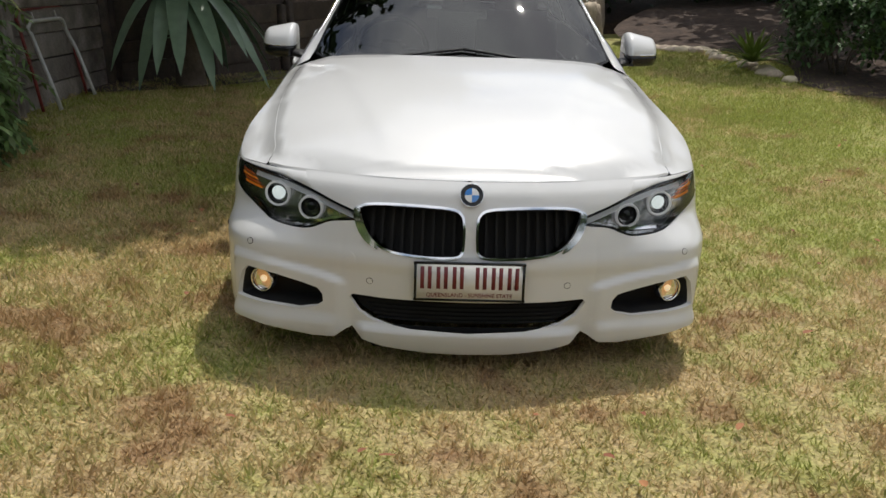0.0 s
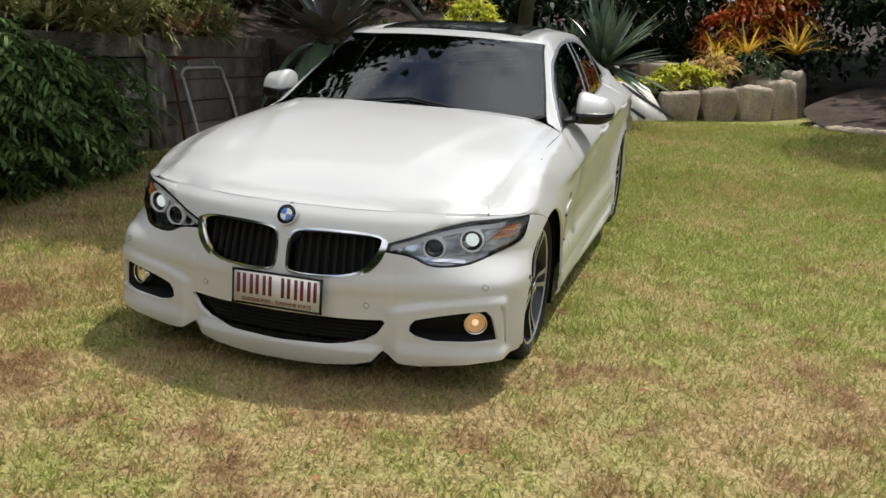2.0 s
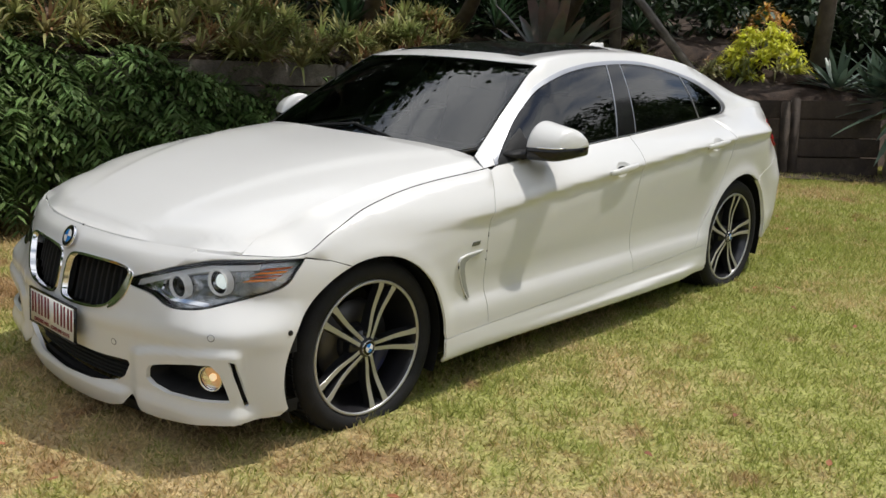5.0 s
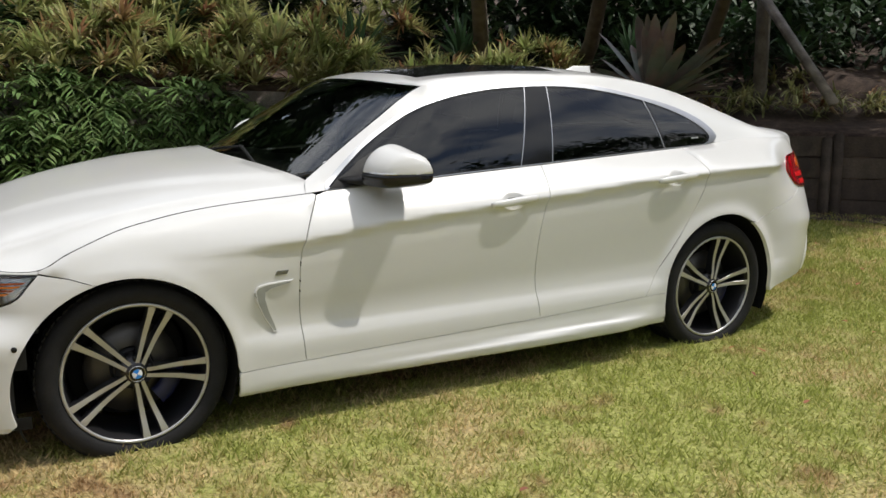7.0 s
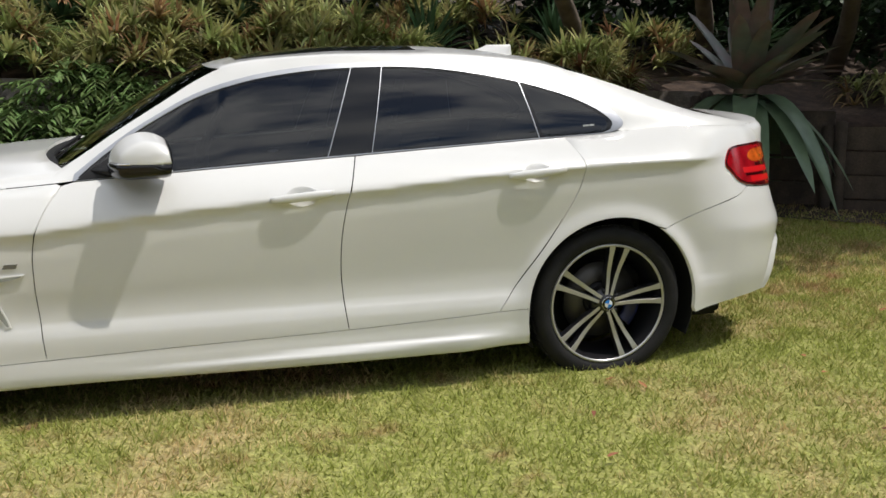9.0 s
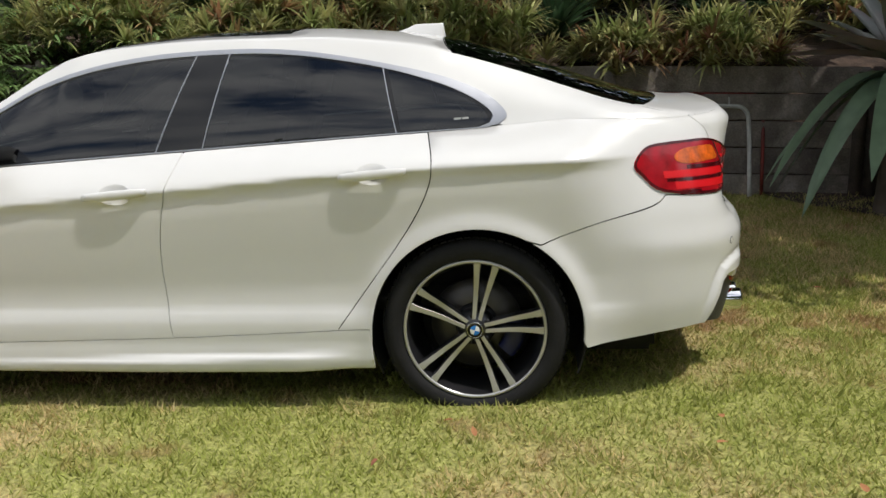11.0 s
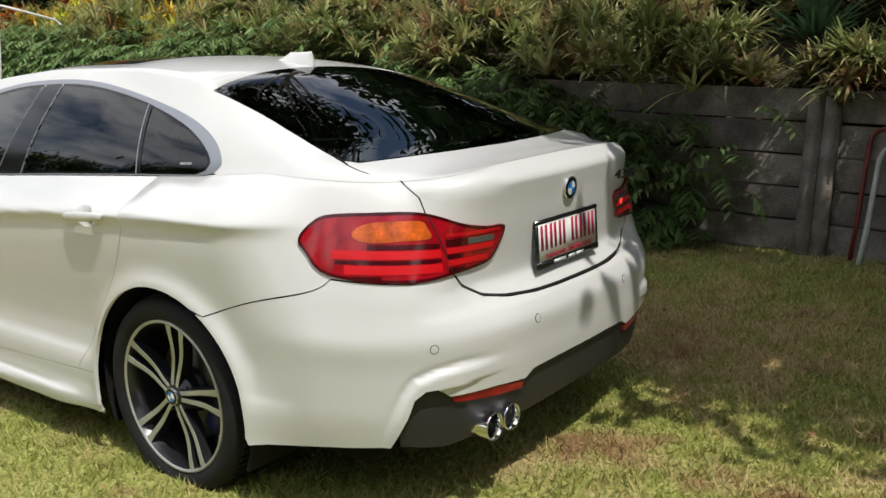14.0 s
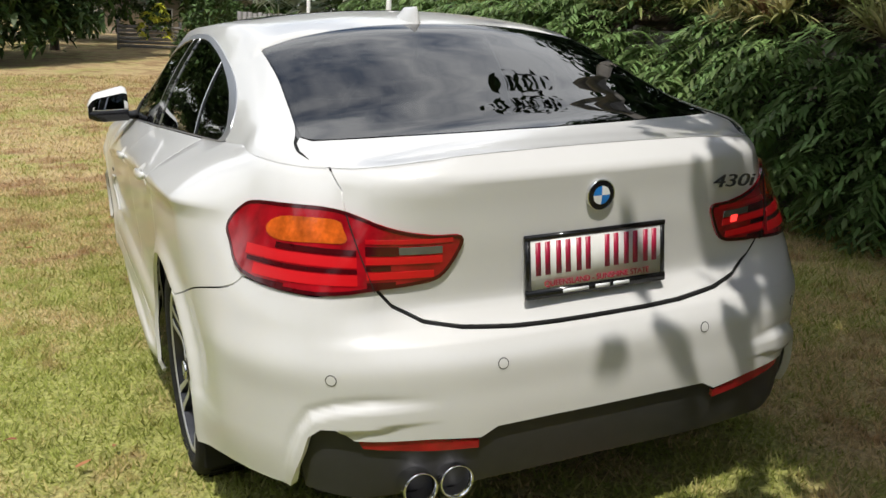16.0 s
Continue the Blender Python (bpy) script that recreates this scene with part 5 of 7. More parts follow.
# dark inner shell, floor and wheel housings
bm = bmesh.new()
grid = {}
NS, NZ = 150, 22
for i in range(NS + 1):
    s = S_END * i / NS
    for j in range(NZ + 1):
        top = top_of(s) - 0.012
        z = 0.20 + (top - 0.20) * j / NZ
        p = Vector(skin(s, z))
        q = Vector((p.x * 0.985, 1.5 + (p.y - 1.5) * 0.988, p.z))
        grid[i, j] = (q, p)
for side in (1, -1):
    made = {}
    for i in range(NS):
        for j in range(NZ):
            c = grid[i, j][1]
            if any(math.hypot(c.y - cy, c.z - cz) < r + 0.03 for cy, cz, r in ARCHES):
                continue
            s0 = S_END * i / NS
            if s0 > s_y(3.0) and c.z < 0.34:
                continue
            if s0 < s_y(-0.28) and 0.53 < c.z < 0.73 and c.x > 0.40:
                continue
            if s0 < s_f(0.80) and 0.22 < c.z < 0.69 and (c.x < 0.42 or c.z < 0.41):
                continue
            q = []
            for a, b in ((i, j), (i + 1, j), (i + 1, j + 1), (i, j + 1)):
                if (a, b) not in made:
                    v = grid[a, b][0]
                    made[a, b] = bm.verts.new((v.x * side, v.y, v.z))
                q.append(made[a, b])
            bm.faces.new(q if side > 0 else q[::-1])
part("inner_shell", bm, SHADOW_GAP, car)
bm = bmesh.new()
box(bm, (1.30, 3.9, 0.10), (0, 1.52, 0.22), 0.02)
box(bm, (1.62, 1.95, 0.10), (0, 1.40, 0.23), 0.02)
box(bm, (1.15, 0.9, 0.42), (0, -0.12, 0.47), 0.05)
box(bm, (1.15, 0.8, 0.46), (0, 3.22, 0.48), 0.05)
part("underbody", bm, SHADOW_GAP, car)
for cy, cz, r in ARCHES:
    for side in (1, -1):
        bm = bmesh.new()
        lathe(bm, [(r + 0.012, 0.575), (r + 0.012, 0.868), (r + 0.004, 0.874)], 40, Matrix.Translation((0, cy, cz)) @ Matrix.Diagonal((side, 1, 1, 1)), -2.0, 2.0)
        part("wheel_housing", bm, SHADOW_GAP, car)

# cabin inside
bm = bmesh.new()
box(bm, (1.34, 0.55, 0.22), (0, 0.93, 0.82), 0.06)
box(bm, (1.26, 0.24, 0.10), (0, 0.84, 0.92), 0.04)
part("dashboard", bm, LEATHER, car)
bm = bmesh.new()
box(bm, (1.44, 2.1, 0.08), (0, 2.1, 0.40), 0.02)
box(bm, (1.30, 0.08, 0.5), (0, 3.02, 0.75), 0.03)
box(bm, (1.16, 0.5, 0.03), (0, 3.22, 1.0), 0.01)
part("cabin_floor", bm, LEATHER, car)
for x in (0.36, -0.36):
    seat = new("front_seat")
    seat.parent = car
    bm = bmesh.new()
    box(bm, (0.50, 0.50, 0.16), (x, 1.55, 0.52), 0.06)
    part("cushion", bm, SEAT_GREY, seat)
    bm = bmesh.new()
    box(bm, (0.48, 0.14, 0.62), (x, 1.86, 0.83), 0.06, Matrix.Rotation(radians(-20), 4, "X"))
    part("backrest", bm, SEAT_GREY, seat)
    bm = bmesh.new()
    box(bm, (0.26, 0.10, 0.18), (x, 2.02, 1.17), 0.045, Matrix.Rotation(radians(-14), 4, "X"))
    part("headrest", bm, SEAT_GREY, seat)
bench = new("rear_bench")
bench.parent = car
for nm, size, at, a in (("cushion", (1.25, 0.50, 0.16), (0, 2.46, 0.52), 0), ("backrest", (1.22, 0.14, 0.56), (0, 2.78, 0.80), -26)):
    bm = bmesh.new()
    box(bm, size, at, 0.06, Matrix.Rotation(radians(a), 4, "X"))
    part(nm, bm, LEATHER, bench)
steer = new("steering_wheel")
steer.parent = car
turn = Matrix.Translation((-0.36, 1.20, 0.95)) @ Matrix.Rotation(radians(-25), 4, "X")
bm = bmesh.new()
tube(bm, [turn @ Vector((0.185 * math.cos(a), 0, 0.185 * math.sin(a))) for a in [2 * math.pi * k / 36 for k in range(36)]], 0.017, 8, True)
part("rim", bm, LEATHER, steer)
bm = bmesh.new()
box(bm, (0.15, 0.05, 0.13), (0, 0, 0), 0.03)
box(bm, (0.34, 0.02, 0.035), (0, 0, 0), 0.008)
box(bm, (0.035, 0.02, 0.18), (0, 0, -0.09), 0.008)
bm.transform(turn)
part("hub", bm, LEATHER, steer)
bm = bmesh.new()
box(bm, (0.22, 0.03, 0.07), (0, 1.13, 1.20), 0.02)
box(bm, (0.03, 0.05, 0.09), (0, 1.11, 1.22), 0.01)
part("inside_mirror", bm, BLACK_MATT, car)
bm = bmesh.new()
box(bm, (0.075, 0.002, 0.032), (-0.14, 1.03, 1.195), 0.0, Matrix.Rotation(radians(-60), 4, "X"))
part("windscreen_sticker", bm, BADGE_WHITE, car)


# wheels
def wheel():
    """A five double-spoke alloy wheel with its tyre; its axle is the x axis, its face looks along +x."""
    w = new("wheel")
    w.parent = car
    tagged(w, "dark grey alloy wheel with machined double spokes")
    bm = bmesh.new()
    prof = [(0.253, -0.205), (0.266, -0.222), (0.295, -0.232), (0.318, -0.222), (0.3285, -0.200), (0.331, -0.160), (0.331, -0.060), (0.3285, -0.022), (0.318, 0.0), (0.295, 0.010), (0.276, 0.007), (0.262, -0.001), (0.254, -0.014)]
    lathe(bm, prof, 96)
    bmesh.ops.recalc_face_normals(bm, faces=bm.faces)
    tyre = part("tyre", bm, RUBBER, w, "black low-profile tyre")
    bm = bmesh.new()
    for row, (x0, x1) in enumerate(((-0.195, -0.150), (-0.140, -0.085), (-0.075, -0.028))):
        for k in range(72):
            a = 2 * math.pi * (k + 0.5 * (row % 2)) / 72
            v = box(bm, (x1 - x0, 0.020, 0.006), ((x0 + x1) / 2, 0, 0.3315))
            bmesh.ops.rotate(bm, verts=v, cent=(0, 0, 0), matrix=Matrix.Rotation(a, 3, "X"))
    part("tread", bm, RUBBER, tyre, smooth=False)
    bm = bmesh.new()
    lathe(bm, [(0.2565, -0.012), (0.2565, -0.004), (0.253, -0.001), (0.247, -0.002), (0.2445, -0.006)], 96)
    part("rim_edge", bm, RIM_CUT, w, "machined rim edge")
    bm = bmesh.new()
    lathe(bm, [(0.2445, -0.006), (0.237, -0.022), (0.225, -0.065), (0.216, -0.16), (0.222, -0.20), (0.253, -0.206)], 80)
    part("barrel", bm, RIM_DARK, w)
    for k in range(5):
        for sgn in (-1, 1):
            a0 = 2 * math.pi * k / 5
            core, face = bmesh.new(), bmesh.new()
            rows, cap = [], []
            for i in range(12):
                u = i / 11
                r = 0.032 + 0.2155 * u
                mid = sgn * (0.0105 + 0.0235 * u ** 1.2)
                wd = 0.0072 + 0.0045 * u + 0.003 * max(0, u - 0.82) / 0.18
                x = -0.016 + 0.010 * u - 0.020 * math.sin(math.pi * u) ** 2 * 0.5
                deep = 0.045 - 0.015 * u
                rows.append([core.verts.new(v) for v in ((x - deep, mid - wd * 1.25, r), (x - 0.001, mid - wd, r), (x - 0.001, mid + wd, r), (x - deep, mid + wd * 1.25, r))])
                cap.append([face.verts.new(v) for v in ((x - 0.002, mid - wd * 1.0, r), (x, mid - wd * 0.86, r), (x, mid + wd * 0.86, r), (x - 0.002, mid + wd * 1.0, r))])
            for a, b in zip(rows, rows[1:]):
                for j in range(4):
                    core.faces.new((a[j], a[(j + 1) % 4], b[(j + 1) % 4], b[j]))
            core.faces.new(rows[0]), core.faces.new(rows[-1])
            for a, b in zip(cap, cap[1:]):
                for j in range(3):
                    face.faces.new((a[j], a[j + 1], b[j + 1], b[j]))
            for b_ in (core, face):
                bmesh.ops.rotate(b_, verts=b_.verts, cent=(0, 0, 0), matrix=Matrix.Rotation(a0 + 0.10, 3, "X"))
                bmesh.ops.recalc_face_normals(b_, faces=b_.faces)
            if sum(f.normal.x for f in face.faces) < 0:
                bmesh.ops.reverse_faces(face, faces=face.faces)
            sp = part("spoke", core, RIM_DARK, w, smooth=False)
            part("spoke_face", face, RIM_CUT, sp, "machined spoke face", smooth=False)
    bm = bmesh.new()
    lathe(bm, [(0.0001, -0.012), (0.036, -0.014), (0.042, -0.022), (0.062, -0.034), (0.068, -0.05), (0.07, -0.10)], 40)
    part("hub", bm, RIM_DARK, w)
    for k in range(5):
        a = 2 * math.pi * (k + 0.5) / 5 + 0.1
        bm = bmesh.new()
        lathe(bm, [(0.0001, -0.018), (0.008, -0.018), (0.009, -0.040)], 8, Matrix.Translation((0, 0.052 * math.sin(a), 0.052 * math.cos(a))))
        part("bolt", bm, BLACK_MATT, w)
    roundel(Matrix.Translation((-0.008, 0, 0)), 0.029, w)
    bm = bmesh.new()
    lathe(bm, [(0.075, -0.095), (0.165, -0.095), (0.165, -0.118), (0.075, -0.118)], 56)
    part("brake_disc", bm, DISC, w, "steel brake disc")
    bm = bmesh.new()
    lathe(bm, [(0.0001, -0.07), (0.072, -0.072), (0.078, -0.095)], 40)
    part("disc_bell", bm, BLACK_MATT, w)
    bm = bmesh.new()
    lathe(bm, [(0.110, -0.085), (0.115, -0.066), (0.168, -0.066), (0.182, -0.080), (0.182, -0.125)], 16, None, 1.15, 2.05)
    part("brake_caliper", bm, CALIPER, w, "blue brake caliper")
    bm = bmesh.new()
    lathe(bm, [(0.0001, -0.20), (0.21, -0.20)], 40)
    part("back_plate", bm, SHADOW_GAP, w)
    return w


def in_car(ob, m):
    """A copy of a part with its own parts, in the car's axes."""
    c = copy_thing(ob, m)
    c.parent = car
    return c


first = wheel()
first.matrix_basis = pose(0.856, 0, 0.327, 0, 0, 0) @ Matrix.Rotation(radians(-28.7), 4, "X")
in_car(first, pose(0.872, 2.81, 0.327) @ Matrix.Rotation(radians(-17), 4, "X"))
in_car(first, pose(-0.856, 0, 0.327, 0, 0, 180) @ Matrix.Rotation(radians(30), 4, "X"))
in_car(first, pose(-0.872, 2.81, 0.327, 0, 0, 180))

# ---- the ground ----
def ground_z(x, y):
    sy = y if -2.5 < y < 4.5 else (4.5 + 2.0 * (1 - math.exp(-(y - 4.5) / 2.0)) if y > 0 else -2.5 - 2.0 * (1 - math.exp((y + 2.5) / 2.0)))
    sx = x if x < 3 else 3 + 3 * (1 - math.exp(-(x - 3) / 3))
    sx = sx if sx > -4 else -4 - 2 * (1 - math.exp((sx + 4) / 2))
    far = max(step(4.5, 10, y), step(4, 14, -y))
    return 0.045 - 0.067 * sx * (1 - 0.7 * far) + 0.0388 * sy


def grassy(name, base, straw, bare, rough=0.8, vary=0.35, scale=1.6, straw_at=(0.43, 0.61), transl=0.0, island=0.35):
    """Lawn colours: green turning to straw in patches, the same pattern for soil and blades."""
    m = bpy.data.materials.new(name)
    m.use_nodes = True
    n, l = m.node_tree.nodes, m.node_tree.links
    b = n["Principled BSDF"]
    b.inputs["Roughness"].default_value = rough
    b.inputs["Specular IOR Level"].default_value = 0.25
    geo = n.new("ShaderNodeNewGeometry")
    big, mid, tiny = (n.new("ShaderNodeTexNoise") for _ in range(3))
    for t, s, d in ((big, 0.75, 3), (mid, 4.5, 4), (tiny, 60.0, 4)):
        t.inputs["Scale"].default_value, t.inputs["Detail"].default_value = s, d
        l.new(geo.outputs["Position"], t.inputs["Vector"])
    add = n.new("ShaderNodeMath")
    add.operation = "MULTIPLY_ADD"
    add.inputs[1].default_value = 0.55
    mul = n.new("ShaderNodeMath")
    mul.operation = "MULTIPLY"
    mul.inputs[1].default_value = 0.45
    l.new(mid.outputs["Fac"], mul.inputs[0])
    l.new(big.outputs["Fac"], add.inputs[0])
    l.new(mul.outputs[0], add.inputs[2])
    # the lawn is drier towards the front of the car and its far side
    sep = n.new("ShaderNodeSeparateXYZ")
    l.new(geo.outputs["Position"], sep.inputs[0])
    dry = n.new("ShaderNodeMapRange")
    dry.inputs["From Min"].default_value, dry.inputs["From Max"].default_value = 2.2, -2.0
    dry.inputs["To Min"].default_value, dry.inputs["To Max"].default_value = -0.050, 0.075
    l.new(sep.outputs["Y"], dry.inputs["Value"])
    dx = n.new("ShaderNodeMapRange")
    dx.inputs["From Min"].default_value, dx.inputs["From Max"].default_value = 1.4, -1.4
    dx.inputs["To Min"].default_value, dx.inputs["To Max"].default_value = -0.022, 0.034
    l.new(sep.outputs["X"], dx.inputs["Value"])
    s1, s2 = n.new("ShaderNodeMath"), n.new("ShaderNodeMath")
    l.new(add.outputs[0], s1.inputs[0])
    l.new(dry.outputs["Result"], s1.inputs[1])
    l.new(s1.outputs[0], s2.inputs[0])
    l.new(dx.outputs["Result"], s2.inputs[1])
    rp = n.new("ShaderNodeValToRGB")
    rp.color_ramp.elements[0].position, rp.color_ramp.elements[1].position = straw_at
    mx = n.new("ShaderNodeMix")
    mx.data_type = "RGBA"
    mx.inputs["A"].default_value, mx.inputs["B"].default_value = (*base, 1), (*straw, 1)
    jit = s2.outputs[0]
    if island:
        ja = n.new("ShaderNodeMath")
        ja.operation = "MULTIPLY_ADD"
        ja.inputs[1].default_value, ja.inputs[2].default_value = 0.22, -0.11
        l.new(geo.outputs["Random Per Island"], ja.inputs[0])
        jb = n.new("ShaderNodeMath")
        l.new(ja.outputs[0], jb.inputs[0])
        l.new(jit, jb.inputs[1])
        jit = jb.outputs[0]
    l.new(jit, rp.inputs["Fac"])
    l.new(rp.outputs["Color"], mx.inputs["Factor"])
    # worn spots where the red-brown soil and dead thatch show
    worn = n.new("ShaderNodeTexNoise")
    worn.inputs["Scale"].default_value, worn.inputs["Detail"].default_value, worn.inputs["Roughness"].default_value = 2.6, 4.0, 0.62
    l.new(geo.outputs["Position"], worn.inputs["Vector"])
    dryness = n.new("ShaderNodeMath")
    l.new(dry.outputs["Result"], dryness.inputs[0])
    l.new(dx.outputs["Result"], dryness.inputs[1])
    more = n.new("ShaderNodeMath")
    more.operation = "MULTIPLY_ADD"
    more.inputs[1].default_value = 0.75
    l.new(dryness.outputs[0], more.inputs[0])
    l.new(worn.outputs["Fac"], more.inputs[2])
    wr = n.new("ShaderNodeValToRGB")
    wr.color_ramp.elements[0].position, wr.color_ramp.elements[1].position = 0.545, 0.665
    wr.color_ramp.elements[1].color = (0.85, 0.85, 0.85, 1)
    l.new(more.outputs[0], wr.inputs["Fac"])
    mw = n.new("ShaderNodeMix")
    mw.data_type = "RGBA"
    mw.inputs["B"].default_value = (*bare, 1)
    l.new(wr.outputs["Color"], mw.inputs["Factor"])
    l.new(mx.outputs["Result"], mw.inputs["A"])
    hs = n.new("ShaderNodeHueSaturation")
    mr = n.new("ShaderNodeMapRange")
    mr.inputs["From Min"].default_value, mr.inputs["From Max"].default_value = 0.25, 0.75
    mr.inputs["To Min"].default_value, mr.inputs["To Max"].default_value = 1 - vary, 1 + vary
    l.new(tiny.outputs["Fac"], mr.inputs["Value"])
    l.new(mr.outputs["Result"], hs.inputs["Value"])
    l.new(mw.outputs["Result"], hs.inputs["Color"])
    out = hs.outputs["Color"]
    if island:
        h2 = n.new("ShaderNodeHueSaturation")
        m2 = n.new("ShaderNodeMapRange")
        m2.inputs["To Min"].default_value, m2.inputs["To Max"].default_value = 1 - island, 1 + island
        l.new(geo.outputs["Random Per Island"], m2.inputs["Value"])
        l.new(m2.outputs["Result"], h2.inputs["Value"])
        l.new(out, h2.inputs["Color"])
        out = h2.outputs["Color"]
    l.new(out, b.inputs["Base Color"])
    if transl:
        tr, ms = n.new("ShaderNodeBsdfTranslucent"), n.new("ShaderNodeMixShader")
        ms.inputs["Fac"].default_value = transl
        l.new(out, tr.inputs["Color"])
        l.new(b.outputs["BSDF"], ms.inputs[1])
        l.new(tr.outputs["BSDF"], ms.inputs[2])
        l.new(ms.outputs["Shader"], n["Material Output"].inputs["Surface"])
    else:
        bp = n.new("ShaderNodeBump")
        bp.inputs["Strength"].default_value, bp.inputs["Distance"].default_value = 0.7, 0.02
        l.new(tiny.outputs["Fac"], bp.inputs["Height"])
        l.new(bp.outputs["Normal"], b.inputs["Normal"])
    return m


SOIL = grassy("lawn_thatch", (0.300, 0.305, 0.095), (0.420, 0.318, 0.165), (0.245, 0.148, 0.076), vary=0.5, island=0.0)
BLADE = grassy("grass_blades", (0.355, 0.392, 0.102), (0.565, 0.440, 0.235), (0.400, 0.250, 0.130), vary=0.22, transl=0.42, island=0.24)

bm = bmesh.new()
vs = {}
n = 140
for i in range(n + 1):
    for j in range(n + 1):
        x, y = [(lambda u: 16 * u + 300 * u ** 7)(2 * k / n - 1) for k in (i, j)]
        vs[i, j] = bm.verts.new((x, y, ground_z(x, y)))
for i in range(n):
    for j in range(n):
        bm.faces.new((vs[i, j], vs[i + 1, j], vs[i + 1, j + 1], vs[i, j + 1]))
lawn = part("ground", bm, SOIL, None)
tagged(lawn, "sunlit sloping lawn with green and dry straw patches", "lawn", kind="structure")

rng = np.random.default_rng(7)


def strips(base, az, el, length, width, droop, seg=4, tip=0.7, fold=0.0):
    """Arched strap leaves: arrays of places, headings, rises, lengths, widths and sag. Gives places and quads."""
    k = len(base)
    az, el, length, width, droop = (np.broadcast_to(np.asarray(v, float), (k,)) for v in (az, el, length, width, droop))
    t = np.linspace(0, 1, seg + 1)
    h = np.stack([np.cos(az), np.sin(az), np.zeros(k)], 1)
    across = np.stack([-np.sin(az), np.cos(az), np.zeros(k)], 1)
    run = length[:, None] * t * np.cos(el)[:, None]
    rise = length[:, None] * (t * np.sin(el)[:, None] - droop[:, None] * t ** 2)
    mid = base[:, None, :] + run[..., None] * h[:, None, :] + rise[..., None] * np.array([0, 0, 1.0])
    w = 0.5 * width[:, None] * np.minimum(1, (0.55 + 1.6 * t)) * (1 - t ** 2.2) ** tip + 0.0006
    a = mid - w[..., None] * across[:, None, :]
    b = mid + w[..., None] * across[:, None, :]
    if fold:
        a[..., 2] += fold * w
        b[..., 2] += fold * w
        pts = np.stack([a, mid, b], 2)
        per, cols = 3 * (seg + 1), 3
    else:
        pts = np.stack([a, b], 2)
        per, cols = 2 * (seg + 1), 2
    start = (np.arange(k) * per)[:, None, None]
    i = np.arange(seg)[None, :, None]
    c = np.arange(cols - 1)[None, None, :]
    q = np.stack([start + i * cols + c, start + i * cols + c + 1, start + (i + 1) * cols + c + 1, start + (i + 1) * cols + c], -1).reshape(-1, 4)
    return pts.reshape(-1, 3), q


def quick_mesh(name, pts, faces, mat, parent=None, label="", smooth=True):
    me = bpy.data.meshes.new(name)
    faces = np.asarray(faces, dtype=np.int32)
    k = faces.shape[1]
    me.vertices.add(len(pts))
    me.vertices.foreach_set("co", np.asarray(pts, dtype=np.float32).ravel())
    me.loops.add(faces.size)
    me.loops.foreach_set("vertex_index", faces.ravel())
    me.polygons.add(len(faces))
    me.polygons.foreach_set("loop_start", np.arange(0, faces.size, k, dtype=np.int32))
    me.update(calc_edges=True)
    return hang(name, me, mat, parent, label, smooth)


def merged(*sets):
    pts, faces, k = [], [], 0
    for p, f in sets:
        pts.append(p)
        faces.append(f + k)
        k += len(p)
    return np.concatenate(pts), np.concatenate(faces)


ground_many = np.vectorize(ground_z)


def blades(k, x0, x1, y0, y1, tall, wide):
    x, y = rng.uniform(x0, x1, k) + rng.normal(0, 0.35, k), rng.uniform(y0, y1, k) + rng.normal(0, 0.35, k)
    return blades_at(x, y, tall, wide)


def blades_at(x, y, tall, wide):
    k = len(x)
    z = ground_many(x, y) - 0.004
    az, lean = rng.uniform(0, 2 * np.pi, k), rng.uniform(0.35, 1.45, k)
    clump = 0.5 + 0.25 * np.sin(x * 17 + 3 * np.sin(y * 7)) + 0.25 * np.sin(y * 19 + 3 * np.sin(x * 8))
    ln = rng.uniform(0.5, 1.2, k) * tall * (0.7 + 0.6 * clump)
    turn = rng.uniform(0, 2 * np.pi, k)
    w = rng.uniform(0.7, 1.3, k) * wide / 2
    base = np.stack([x, y, z], 1)
    side = np.stack([np.cos(turn), np.sin(turn), np.zeros(k)], 1) * w[:, None]
    tip = base + np.stack([np.cos(az) * np.sin(lean), np.sin(az) * np.sin(lean), np.cos(lean)], 1) * ln[:, None]
    pts = np.stack([base - side, base + side, tip], 1).reshape(-1, 3)
    return pts, np.arange(3 * k, dtype=np.int32).reshape(-1, 3)


grass = quick_mesh("grass", *merged(
    blades(310000, -1.6, 3.4, -2.7, 5.0, 0.040, 0.0095),
    blades(150000, -3.0, 5.0, 4.2, 10.2, 0.055, 0.012),
    blades(90000, -3.1, -1.2, -4.0, 5.6, 0.055, 0.011),
    blades(40000, 3.2, 8.0, -4.0, 7.0, 0.055, 0.011),
    blades(120000, -3.2, 7.0, -15.0, -2.4, 0.055, 0.015),
), BLADE, smooth=False)
tagged(grass, "short mown grass, green with dry straw-coloured tips", "grass", kind="stuff")

# ---- the garden ----
def leafy(name, color, vary=0.35, rough=0.5, spec=0.35, transl=0.22, two=None):
    return material(name, color, rough=rough, spec=spec, island=vary, vary=0.18, scale=9.0, transl=transl, two=two, two_scale=4.0)


